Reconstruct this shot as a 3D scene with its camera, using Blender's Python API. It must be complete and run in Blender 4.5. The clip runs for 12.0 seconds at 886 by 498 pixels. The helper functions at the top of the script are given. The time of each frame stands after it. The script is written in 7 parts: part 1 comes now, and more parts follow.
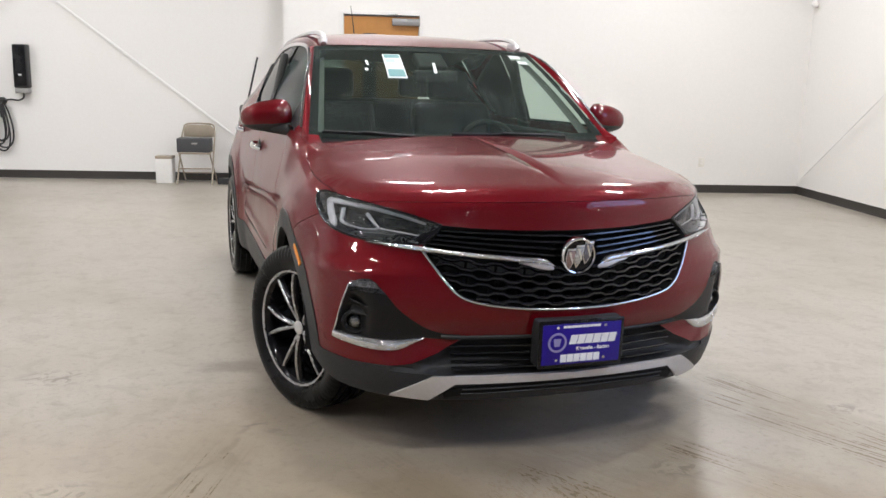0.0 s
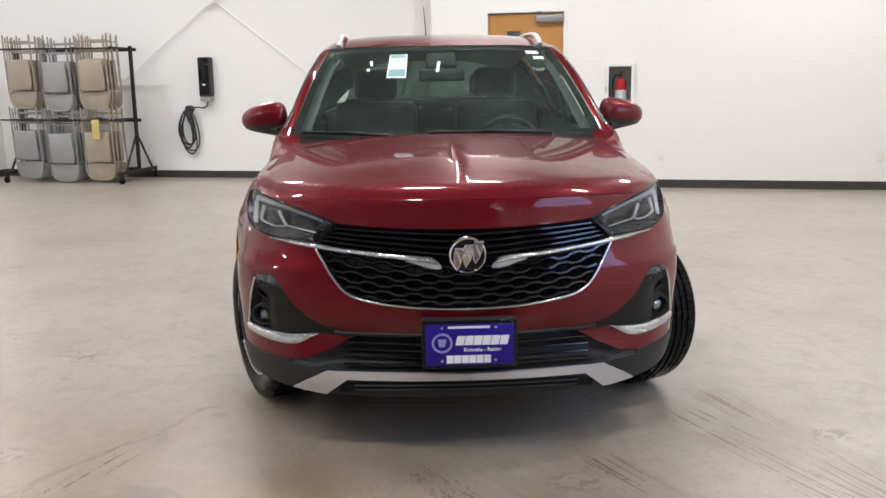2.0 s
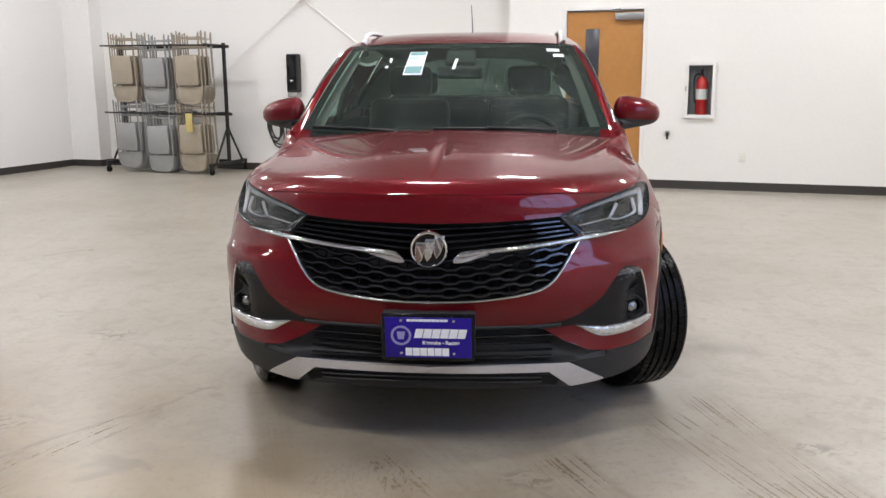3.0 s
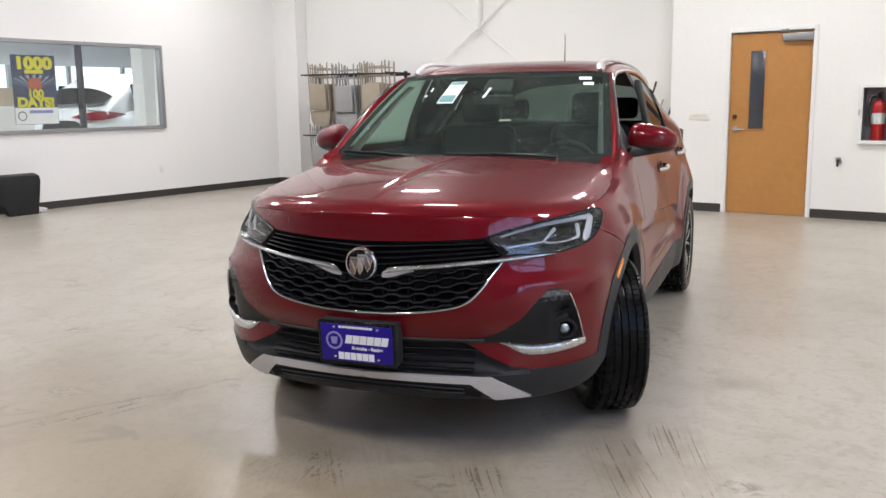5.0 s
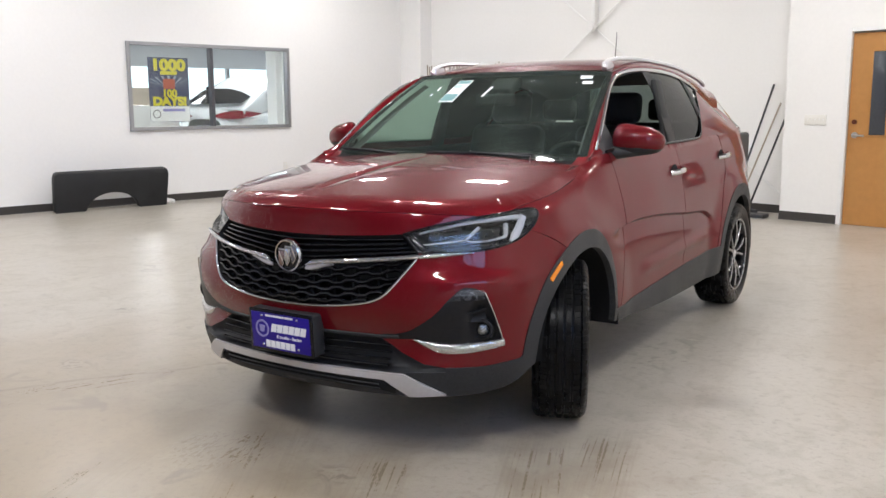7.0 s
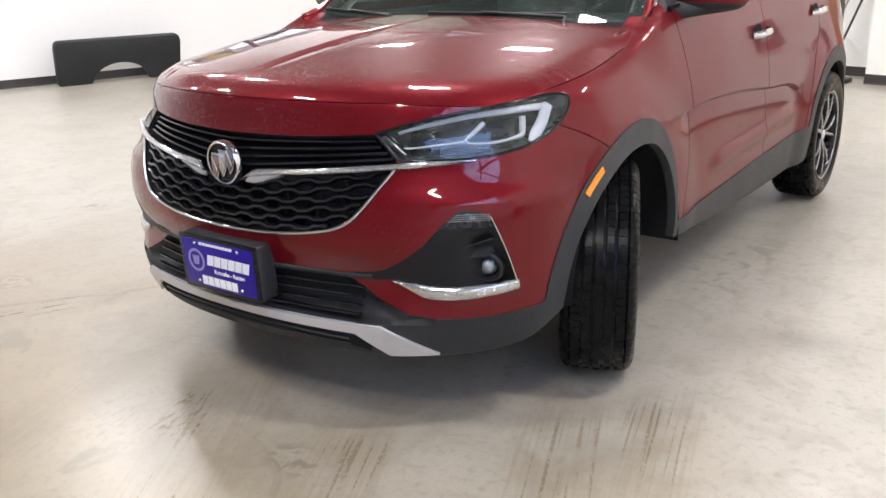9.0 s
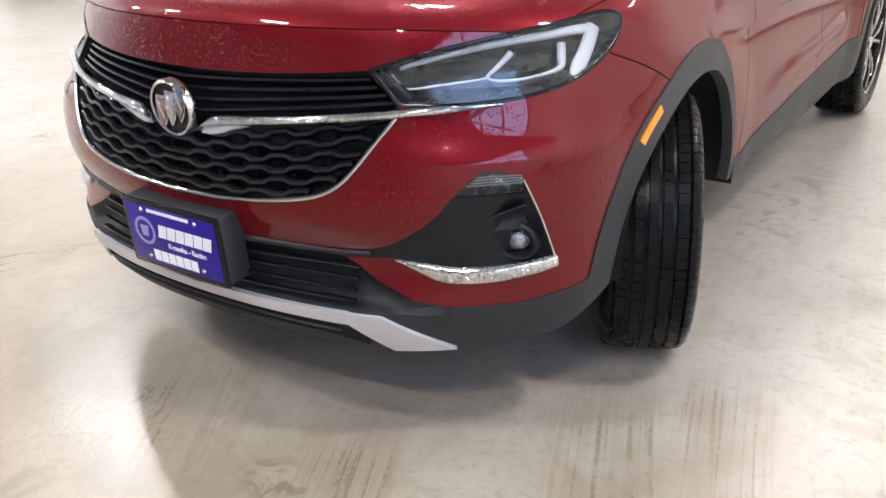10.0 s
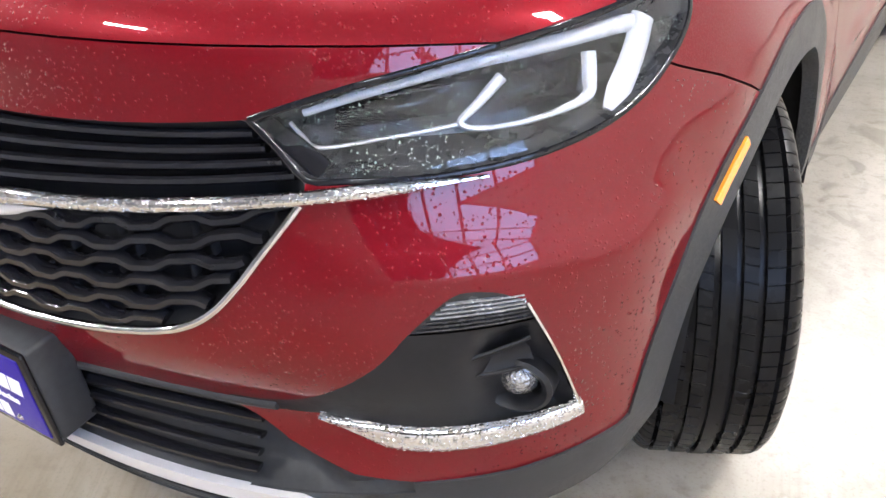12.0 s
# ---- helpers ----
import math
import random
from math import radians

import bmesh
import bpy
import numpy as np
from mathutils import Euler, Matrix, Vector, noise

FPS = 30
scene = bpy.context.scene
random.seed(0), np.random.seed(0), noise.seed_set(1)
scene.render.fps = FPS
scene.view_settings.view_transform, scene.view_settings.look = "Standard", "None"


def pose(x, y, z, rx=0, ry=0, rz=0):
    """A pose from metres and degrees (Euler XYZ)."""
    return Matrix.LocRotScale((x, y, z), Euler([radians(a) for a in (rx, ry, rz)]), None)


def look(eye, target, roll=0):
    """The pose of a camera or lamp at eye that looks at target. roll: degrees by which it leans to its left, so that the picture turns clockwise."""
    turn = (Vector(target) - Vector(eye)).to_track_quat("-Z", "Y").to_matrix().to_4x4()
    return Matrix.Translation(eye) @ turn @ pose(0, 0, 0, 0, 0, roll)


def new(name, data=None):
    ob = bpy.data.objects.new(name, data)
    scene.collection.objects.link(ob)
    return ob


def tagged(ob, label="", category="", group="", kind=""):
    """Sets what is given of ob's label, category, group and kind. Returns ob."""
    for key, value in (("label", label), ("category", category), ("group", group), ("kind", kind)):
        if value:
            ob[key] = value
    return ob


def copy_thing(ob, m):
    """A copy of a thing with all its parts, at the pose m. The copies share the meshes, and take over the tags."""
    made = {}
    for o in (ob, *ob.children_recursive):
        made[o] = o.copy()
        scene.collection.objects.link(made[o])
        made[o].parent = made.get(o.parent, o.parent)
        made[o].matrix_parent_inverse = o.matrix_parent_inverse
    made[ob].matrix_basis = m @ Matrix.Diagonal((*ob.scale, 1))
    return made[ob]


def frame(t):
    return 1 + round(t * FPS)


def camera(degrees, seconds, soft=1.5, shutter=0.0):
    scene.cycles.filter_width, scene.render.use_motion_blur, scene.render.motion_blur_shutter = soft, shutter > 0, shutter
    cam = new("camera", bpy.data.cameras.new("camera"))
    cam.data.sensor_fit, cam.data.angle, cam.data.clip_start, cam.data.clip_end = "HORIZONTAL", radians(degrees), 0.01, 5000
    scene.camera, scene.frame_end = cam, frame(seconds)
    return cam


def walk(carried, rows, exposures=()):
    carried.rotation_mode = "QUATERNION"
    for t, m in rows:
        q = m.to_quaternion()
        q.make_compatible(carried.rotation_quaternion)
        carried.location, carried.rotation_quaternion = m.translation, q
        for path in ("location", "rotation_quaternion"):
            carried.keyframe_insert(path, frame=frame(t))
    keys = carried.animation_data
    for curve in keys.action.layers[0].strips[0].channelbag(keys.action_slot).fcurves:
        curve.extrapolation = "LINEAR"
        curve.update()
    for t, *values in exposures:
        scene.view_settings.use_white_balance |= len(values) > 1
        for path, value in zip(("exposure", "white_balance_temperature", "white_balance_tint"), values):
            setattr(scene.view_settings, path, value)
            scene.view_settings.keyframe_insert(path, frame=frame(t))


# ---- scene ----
cam = camera(53.6, 12.0)
PATH = [
    (0, (-1.41, -3.62, 1.371), (-0.789, -1.757, 0.992), 1.3),
    (0.5, (-1.083, -3.75, 1.382), (-0.613, -1.845, 0.994), 0.3),
    (1, (-0.791, -3.749, 1.362), (-0.45, -1.815, 0.987), 0.1),
    (1.5, (-0.515, -3.732, 1.366), (-0.289, -1.78, 0.995), -0.0),
    (2, (-0.213, -3.845, 1.376), (-0.126, -1.885, 0.991), -0.8),
    (2.5, (0.039, -3.882, 1.365), (-0.002, -1.92, 0.976), -0.7),
    (4.3, (1.065, -3.89, 1.385), (0.532, -1.998, 1.02), -0.6),
    (4.5, (1.169, -3.851, 1.386), (0.579, -1.974, 1.028), -0.8),
    (5, (1.494, -3.878, 1.385), (0.784, -2.038, 1.053), -0.8),
    (5.5, (1.731, -3.759, 1.359), (0.95, -1.946, 1.042), -0.3),
    (6, (1.994, -3.699, 1.374), (1.126, -1.922, 1.075), -0.6),
    (6.5, (2.283, -3.632, 1.374), (1.301, -1.915, 1.077), -0.9),
    (6.7, (2.355, -3.57, 1.365), (1.34, -1.873, 1.061), -0.7),
    (8.3, (2.274, -2.818, 1.32), (1.119, -1.253, 0.856), -0.3),
    (8.5, (2.156, -2.717, 1.312), (1.008, -1.16, 0.807), -0.9),
    (9, (1.97, -2.542, 1.304), (0.855, -1.001, 0.684), -1.5),
    (9.5, (1.822, -2.294, 1.295), (0.711, -0.797, 0.569), -1.6),
    (10, (1.589, -2.126, 1.274), (0.545, -0.635, 0.446), -2.2),
    (10.5, (1.435, -1.964, 1.311), (0.449, -0.509, 0.358), -2.5),
    (11, (1.37, -1.745, 1.301), (0.365, -0.315, 0.33), -2.4),
    (11.5, (1.28, -1.57, 1.277), (0.287, -0.162, 0.262), -2.8),
    (12, (1.147, -1.397, 1.274), (0.212, -0.001, 0.191), -3.5),
]
walk(cam, [(t, look(eye, target, roll)) for t, eye, target, roll in PATH],
     [(0.0, 0.04), (6.5, 0.0), (8.5, 0.36), (9.5, 0.60), (10.5, 0.78), (11.2, 1.00), (12.0, 1.32)])

# ---------------------------------------------------------------- light and world
ROOM = Matrix.Rotation(math.atan2(-0.25, 0.968), 4, "Z")   # the hall stands askew to the car
CEIL = 4.6

world = bpy.data.worlds.new("world")
scene.world = world
world.use_nodes = True
wn = world.node_tree.nodes
sky = wn.new("ShaderNodeTexSky")
sky.sky_type, sky.sun_disc = "NISHITA", False
sky.sun_elevation, sky.sun_rotation = radians(25), radians(200)
wn["Background"].inputs["Strength"].default_value = 0.12
world.node_tree.links.new(sky.outputs["Color"], wn["Background"].inputs["Color"])

LAMP_WATTS = 82.0
LAMP_GAIN = {-4.2: 0.92, 3.0: 1.2}      # one row dimmed, the east row brightened, to balance the floor
LAMP_SHIFT = {(-4.2, 0.7): (-4.2, 0.2), (-7.2, 0.7): (-6.85, 0.86)}
LAMP_ROWS = [LAMP_SHIFT.get((u, n), (u, n)) for u in (-7.2, -4.2, -0.6, 3.0) for n in (-3.4, 0.7, 5.2)]


def area_lamp(name, m, sx, sy, watts, col):
    d = bpy.data.lights.new(name, "AREA")
    d.shape, d.size, d.size_y, d.energy, d.color = "RECTANGLE", sx, sy, watts, col
    ob = new(name, d)
    ob.matrix_world = m
    return ob


for u, n in LAMP_ROWS:
    area_lamp("ceiling_lamp", ROOM @ pose(u, n, CEIL - 0.16), 0.70, 0.18, LAMP_WATTS * LAMP_GAIN.get(u, 1.0), (1.0, 0.985, 0.985))

# ---------------------------------------------------------------- mesh helpers


def part(name, bm, material, parent=None, label="", smooth=True):
    me = bpy.data.meshes.new(name)
    bm.to_mesh(me)
    bm.free()
    if smooth:
        me.shade_smooth()
        me.set_sharp_from_angle(angle=radians(48))
    mats = material if isinstance(material, (list, tuple)) else [material]
    for m in mats:
        me.materials.append(m)
    ob = new(name, me)
    if parent is not None:
        ob.parent = parent
    if label:
        ob["label"] = label
    return ob


def thing(name, m, label, category, group="", kind=""):
    ob = new(name)
    ob.empty_display_size = 0.1
    ob.matrix_world = m
    return tagged(ob, label, category, group, kind)


def add_box(bm, c, s, bevel=0.0, m=None, seg=2):
    mm = Matrix.Translation(c) @ (m if m is not None else Matrix()) @ Matrix.Diagonal((s[0], s[1], s[2], 1))
    r = bmesh.ops.create_cube(bm, size=1, matrix=mm)
    if bevel:
        vs = set(r["verts"])
        es = [e for e in bm.edges if e.verts[0] in vs and e.verts[1] in vs]
        bmesh.ops.bevel(bm, geom=es, offset=bevel, segments=seg, affect="EDGES", profile=0.5)
    return bm


def box(c, s, bevel=0.0, m=None, seg=2):
    return add_box(bmesh.new(), c, s, bevel, m, seg)


def add_cyl(bm, p0, p1, r, r2=None, seg=16, caps=True):
    p0, p1 = Vector(p0), Vector(p1)
    d = p1 - p0
    m = Matrix.Translation((p0 + p1) / 2) @ d.to_track_quat("Z", "Y").to_matrix().to_4x4()
    bmesh.ops.create_cone(bm, cap_ends=caps, segments=seg, radius1=r, radius2=r if r2 is None else r2, depth=d.length, matrix=m)
    return bm


def cyl(p0, p1, r, r2=None, seg=16):
    return add_cyl(bmesh.new(), p0, p1, r, r2, seg)


def catmull(pts, n=6, closed=False):
    pts = [Vector(p) for p in pts]
    out = []
    k = len(pts)
    for i in range(k if closed else k - 1):
        if closed:
            a, b, c, d = pts[i - 1], pts[i], pts[(i + 1) % k], pts[(i + 2) % k]
        else:
            a, b, c, d = pts[max(i - 1, 0)], pts[i], pts[i + 1], pts[min(i + 2, k - 1)]
        for j in range(n):
            t = j / n
            out.append(0.5 * (2 * b + (c - a) * t + (2 * a - 5 * b + 4 * c - d) * t * t + (3 * b - a - 3 * c + d) * t ** 3))
    if not closed:
        out.append(pts[-1])
    return out


def add_tube(bm, pts, r, seg=8, closed=False):
    """A round tube along points; r may be a list."""
    pts = [Vector(p) for p in pts]
    n = len(pts)
    rr = r if isinstance(r, (list, tuple)) else [r] * n
    rings = []
    side = None
    for i, p in enumerate(pts):
        if closed:
            d = pts[(i + 1) % n] - pts[i - 1]
        else:
            d = pts[min(i + 1, n - 1)] - pts[max(i - 1, 0)]
        d.normalize()
        if side is None:
            side = d.orthogonal().normalized()
        side = (side - d * side.dot(d)).normalized()
        up = d.cross(side)
        rings.append([bm.verts.new(p + rr[i] * (math.cos(2 * math.pi * k / seg) * side + math.sin(2 * math.pi * k / seg) * up)) for k in range(seg)])
    for i in range(n if closed else n - 1):
        a, b = rings[i], rings[(i + 1) % n]
        for k in range(seg):
            bm.faces.new((a[k], a[(k + 1) % seg], b[(k + 1) % seg], b[k]))
    if not closed:
        bm.faces.new(rings[0][::-1])
        bm.faces.new(rings[-1])
    return bm


def tube(pts, r, seg=8, closed=False):
    return add_tube(bmesh.new(), pts, r, seg, closed)


def add_ribbon(bm, pts, ups, w, h, taper=None):
    """A bar of rounded section w across and h high along points; ups is the outward direction at each point."""
    n = len(pts)
    sec = [(-0.5, 0.0), (-0.42, 0.7), (-0.2, 1.0), (0.2, 1.0), (0.42, 0.7), (0.5, 0.0), (0.3, -0.4), (-0.3, -0.4)]
    rings = []
    for i in range(n):
        d = (Vector(pts[min(i + 1, n - 1)]) - Vector(pts[max(i - 1, 0)])).normalized()
        up = Vector(ups[i])
        up = (up - d * up.dot(d)).normalized()
        s = d.cross(up)
        k = taper[i] if taper else 1.0
        rings.append([bm.verts.new(Vector(pts[i]) + s * (w * k * a) + up * (h * b)) for a, b in sec])
    m = len(sec)
    for i in range(n - 1):
        for k in range(m):
            bm.faces.new((rings[i][k], rings[i][(k + 1) % m], rings[i + 1][(k + 1) % m], rings[i + 1][k]))
    bm.faces.new(rings[0][::-1])
    bm.faces.new(rings[-1])
    bmesh.ops.recalc_face_normals(bm, faces=bm.faces)
    return bm


def lathe(profile, seg=48, closed_profile=False, notch=None, steps=None, skew=None):
    """Turn a profile of (radius, x) round the x axis; steps: angles in turns, skew(x): an angle that shears the rings."""
    bm = bmesh.new()
    rings = []
    if steps:
        seg = len(steps)
    for j in range(seg):
        turn = 2 * math.pi * (steps[j] if steps else j / seg)
        ring = []
        for i, (r, x) in enumerate(profile):
            rr = r - (notch(i, j) if notch else 0.0)
            a = turn + (skew(x) if skew else 0.0)
            ring.append(bm.verts.new((x, rr * math.cos(a), rr * math.sin(a))))
        rings.append(ring)
    k = len(profile)
    for j in range(seg):
        a, b = rings[j], rings[(j + 1) % seg]
        for i in range(k if closed_profile else k - 1):
            bm.faces.new((a[i], b[i], b[(i + 1) % k], a[(i + 1) % k]))
    bmesh.ops.recalc_face_normals(bm, faces=bm.faces)
    return bm


def grid_mesh(f, nu, nv, bm=None):
    """A sheet f(u, v), with u and v from 0 to 1."""
    bm = bm or bmesh.new()
    vs = [[bm.verts.new(f(i / nu, j / nv)) for i in range(nu + 1)] for j in range(nv + 1)]
    for j in range(nv):
        for i in range(nu):
            q = (vs[j][i], vs[j][i + 1], vs[j + 1][i + 1], vs[j + 1][i])
            if len({tuple(v.co) for v in q}) == 4:
                bm.faces.new(q)
    return bm


def mirrored(bm):
    b = bm.copy()
    bmesh.ops.scale(b, vec=(-1, 1, 1), verts=b.verts)
    bmesh.ops.reverse_faces(b, faces=b.faces)
    return b


def prism(pts, depth, axis="y", bevel=0.0):
    """A plate from an outline of (a, z) points, of some depth along y (or x)."""
    bm = bmesh.new()
    if axis == "y":
        vs = [bm.verts.new((a, 0, z)) for a, z in pts]
    elif axis == "x":
        vs = [bm.verts.new((0, a, z)) for a, z in pts]
    else:
        vs = [bm.verts.new((a, z, 0)) for a, z in pts]
    f = bm.faces.new(vs)
    r = bmesh.ops.extrude_face_region(bm, geom=[f])
    d = {"y": (0, depth, 0), "x": (depth, 0, 0), "z": (0, 0, depth)}[axis]
    bmesh.ops.translate(bm, vec=d, verts=[g for g in r["geom"] if isinstance(g, bmesh.types.BMVert)])
    bmesh.ops.recalc_face_normals(bm, faces=bm.faces)
    if bevel:
        bmesh.ops.bevel(bm, geom=[e for e in bm.edges if e.calc_face_angle(0) > 0.6], offset=bevel, segments=2, affect="EDGES", profile=0.5)
    return bm


def letters(text, size, depth, material, parent, m, name="lettering", align="CENTER", shear=0.0, bold=0.0):
    cu = bpy.data.curves.new(name, "FONT")
    cu.body, cu.size, cu.extrude, cu.align_x, cu.align_y, cu.shear, cu.offset = text, size, depth, align, "CENTER", shear, bold
    tmp = new("tmp", cu)
    bpy.context.view_layer.update()
    me = bpy.data.meshes.new_from_object(tmp)
    bpy.data.objects.remove(tmp)
    me.materials.append(material)
    ob = new(name, me)
    ob.parent = parent
    ob.matrix_basis = m
    return ob


# ---------------------------------------------------------------- materials


def mat(name, col, rough=0.5, metal=0.0, var=0.1, scale=2.0, fine=40.0, bump=0.0, bscale=80.0, coat=0.0, coat_rough=0.03, rvar=0.08, spec=0.5):
    m = bpy.data.materials.new(name)
    m.use_nodes = True
    nt = m.node_tree
    n, l = nt.nodes, nt.links
    p = n["Principled BSDF"]
    p.inputs["Metallic"].default_value = metal
    p.inputs["Coat Weight"].default_value = coat
    p.inputs["Coat Roughness"].default_value = coat_rough
    p.inputs["Specular IOR Level"].default_value = spec
    tc = n.new("ShaderNodeTexCoord")
    a, b = n.new("ShaderNodeTexNoise"), n.new("ShaderNodeTexNoise")
    a.inputs["Scale"].default_value, b.inputs["Scale"].default_value = scale, fine
    a.inputs["Detail"].default_value, b.inputs["Detail"].default_value = 4, 3
    for q in (a, b):
        l.new(tc.outputs["Object"], q.inputs["Vector"])
    s = n.new("ShaderNodeMath")
    s.operation = "ADD"
    l.new(a.outputs["Fac"], s.inputs[0])
    l.new(b.outputs["Fac"], s.inputs[1])
    r = n.new("ShaderNodeMapRange")
    r.inputs["From Min"].default_value, r.inputs["From Max"].default_value = 0.65, 1.35
    r.inputs["To Min"].default_value, r.inputs["To Max"].default_value = 1 - var, 1 + var
    l.new(s.outputs[0], r.inputs["Value"])
    mx = n.new("ShaderNodeVectorMath")
    mx.operation = "SCALE"
    mx.inputs[0].default_value = col
    l.new(r.outputs["Result"], mx.inputs["Scale"])
    l.new(mx.outputs["Vector"], p.inputs["Base Color"])
    rr = n.new("ShaderNodeMapRange")
    rr.inputs["From Min"].default_value, rr.inputs["From Max"].default_value = 0.65, 1.35
    rr.inputs["To Min"].default_value, rr.inputs["To Max"].default_value = max(rough - rvar, 0.01), min(rough + rvar, 1)
    l.new(s.outputs[0], rr.inputs["Value"])
    l.new(rr.outputs["Result"], p.inputs["Roughness"])
    if bump:
        bn = n.new("ShaderNodeTexNoise")
        bn.inputs["Scale"].default_value, bn.inputs["Detail"].default_value = bscale, 4
        l.new(tc.outputs["Object"], bn.inputs["Vector"])
        bp = n.new("ShaderNodeBump")
        bp.inputs["Strength"].default_value, bp.inputs["Distance"].default_value = bump, 0.004
        l.new(bn.outputs["Fac"], bp.inputs["Height"])
        l.new(bp.outputs["Normal"], p.inputs["Normal"])
    return m


def glass(name, col=(1, 1, 1), rough=0.0, drops=False, ior=1.45, wet=0.5, bead=190.0, milk=0.22, dry=0.08, film=0.0):
    """A thin pane: clear where looked through, mirror-like by its gloss."""
    m = bpy.data.materials.new(name)
    m.use_nodes = True
    nt = m.node_tree
    n, l = nt.nodes, nt.links
    n.remove(n["Principled BSDF"])
    out = n["Material Output"]
    tr, gl, mix, fr = n.new("ShaderNodeBsdfTransparent"), n.new("ShaderNodeBsdfGlossy"), n.new("ShaderNodeMixShader"), n.new("ShaderNodeFresnel")
    tr.inputs["Color"].default_value = (*col, 1)
    gl.inputs["Roughness"].default_value = rough
    fr.inputs["IOR"].default_value = ior
    l.new(fr.outputs["Fac"], mix.inputs["Fac"])
    l.new(tr.outputs["BSDF"], mix.inputs[1])
    l.new(gl.outputs["BSDF"], mix.inputs[2])
    top = mix
    if drops:
        h, mask = droplets(nt, bead, wet, dry)
        bp = n.new("ShaderNodeBump")
        bp.inputs["Strength"].default_value, bp.inputs["Distance"].default_value = 0.6, 0.004
        l.new(h, bp.inputs["Height"])
        l.new(bp.outputs["Normal"], gl.inputs["Normal"])
        water = n.new("ShaderNodeBsdfPrincipled")
        water.inputs["Base Color"].default_value = (0.44, 0.57, 0.50, 1)
        water.inputs["Roughness"].default_value = 0.05
        l.new(bp.outputs["Normal"], water.inputs["Normal"])
        k = n.new("ShaderNodeMath")
        k.operation = "MULTIPLY"
        k.inputs[1].default_value = milk
        l.new(mask, k.inputs[0])
        if film:      # a thin even grey-green veil between the beads
            k.operation = "MULTIPLY_ADD"
            k.inputs[2].default_value = film
        top = n.new("ShaderNodeMixShader")
        l.new(k.outputs[0], top.inputs["Fac"])
        l.new(mix.outputs[0], top.inputs[1])
        l.new(water.outputs[0], top.inputs[2])
    l.new(top.outputs[0], out.inputs["Surface"])
    return m


def translucent_mix(m, share):
    """Mixes a pale green translucent share into a pane: it scatters the light that comes through."""
    n, l = m.node_tree.nodes, m.node_tree.links
    out = n["Material Output"]
    tl, mx = n.new("ShaderNodeBsdfTranslucent"), n.new("ShaderNodeMixShader")
    tl.inputs["Color"].default_value = (0.62, 0.74, 0.67, 1)
    mx.inputs["Fac"].default_value = share
    l.new(out.inputs["Surface"].links[0].from_socket, mx.inputs[1])
    l.new(tl.outputs[0], mx.inputs[2])
    l.new(mx.outputs[0], out.inputs["Surface"])
    return m


def droplets(nt, scale, amount, dry=0.08):
    """Water beads: their height and a mask of where they lie."""
    n, l = nt.nodes, nt.links
    tc = n.new("ShaderNodeTexCoord")
    v, big = n.new("ShaderNodeTexVoronoi"), n.new("ShaderNodeTexNoise")
    v.inputs["Scale"].default_value, v.inputs["Randomness"].default_value = scale, 1.0
    big.inputs["Scale"].default_value, big.inputs["Detail"].default_value = 5.0, 4
    l.new(tc.outputs["Object"], v.inputs["Vector"])
    l.new(tc.outputs["Object"], big.inputs["Vector"])
    sep = n.new("ShaderNodeSeparateColor")
    l.new(v.outputs["Color"], sep.inputs["Color"])
    mr = n.new("ShaderNodeMapRange")      # the share of cells that hold no bead: most where the film is dry
    mr.inputs["From Min"].default_value, mr.inputs["From Max"].default_value = 0.38, 0.62
    mr.inputs["To Min"].default_value, mr.inputs["To Max"].default_value = 1 - dry, 1 - amount
    l.new(big.outputs["Fac"], mr.inputs["Value"])
    size = n.new("ShaderNodeMath")
    size.operation = "SUBTRACT"
    l.new(sep.outputs["Red"], size.inputs[0])
    l.new(mr.outputs["Result"], size.inputs[1])
    d = n.new("ShaderNodeMath")
    d.operation = "SUBTRACT"
    l.new(size.outputs[0], d.inputs[0])
    l.new(v.outputs["Distance"], d.inputs[1])
    h = n.new("ShaderNodeMath")
    h.operation = "MAXIMUM"
    h.inputs[1].default_value = 0.0
    l.new(d.outputs[0], h.inputs[0])
    g = n.new("ShaderNodeMath")
    g.operation = "GREATER_THAN"
    g.inputs[1].default_value = 0.02
    l.new(d.outputs[0], g.inputs[0])
    return h.outputs[0], g.outputs[0]


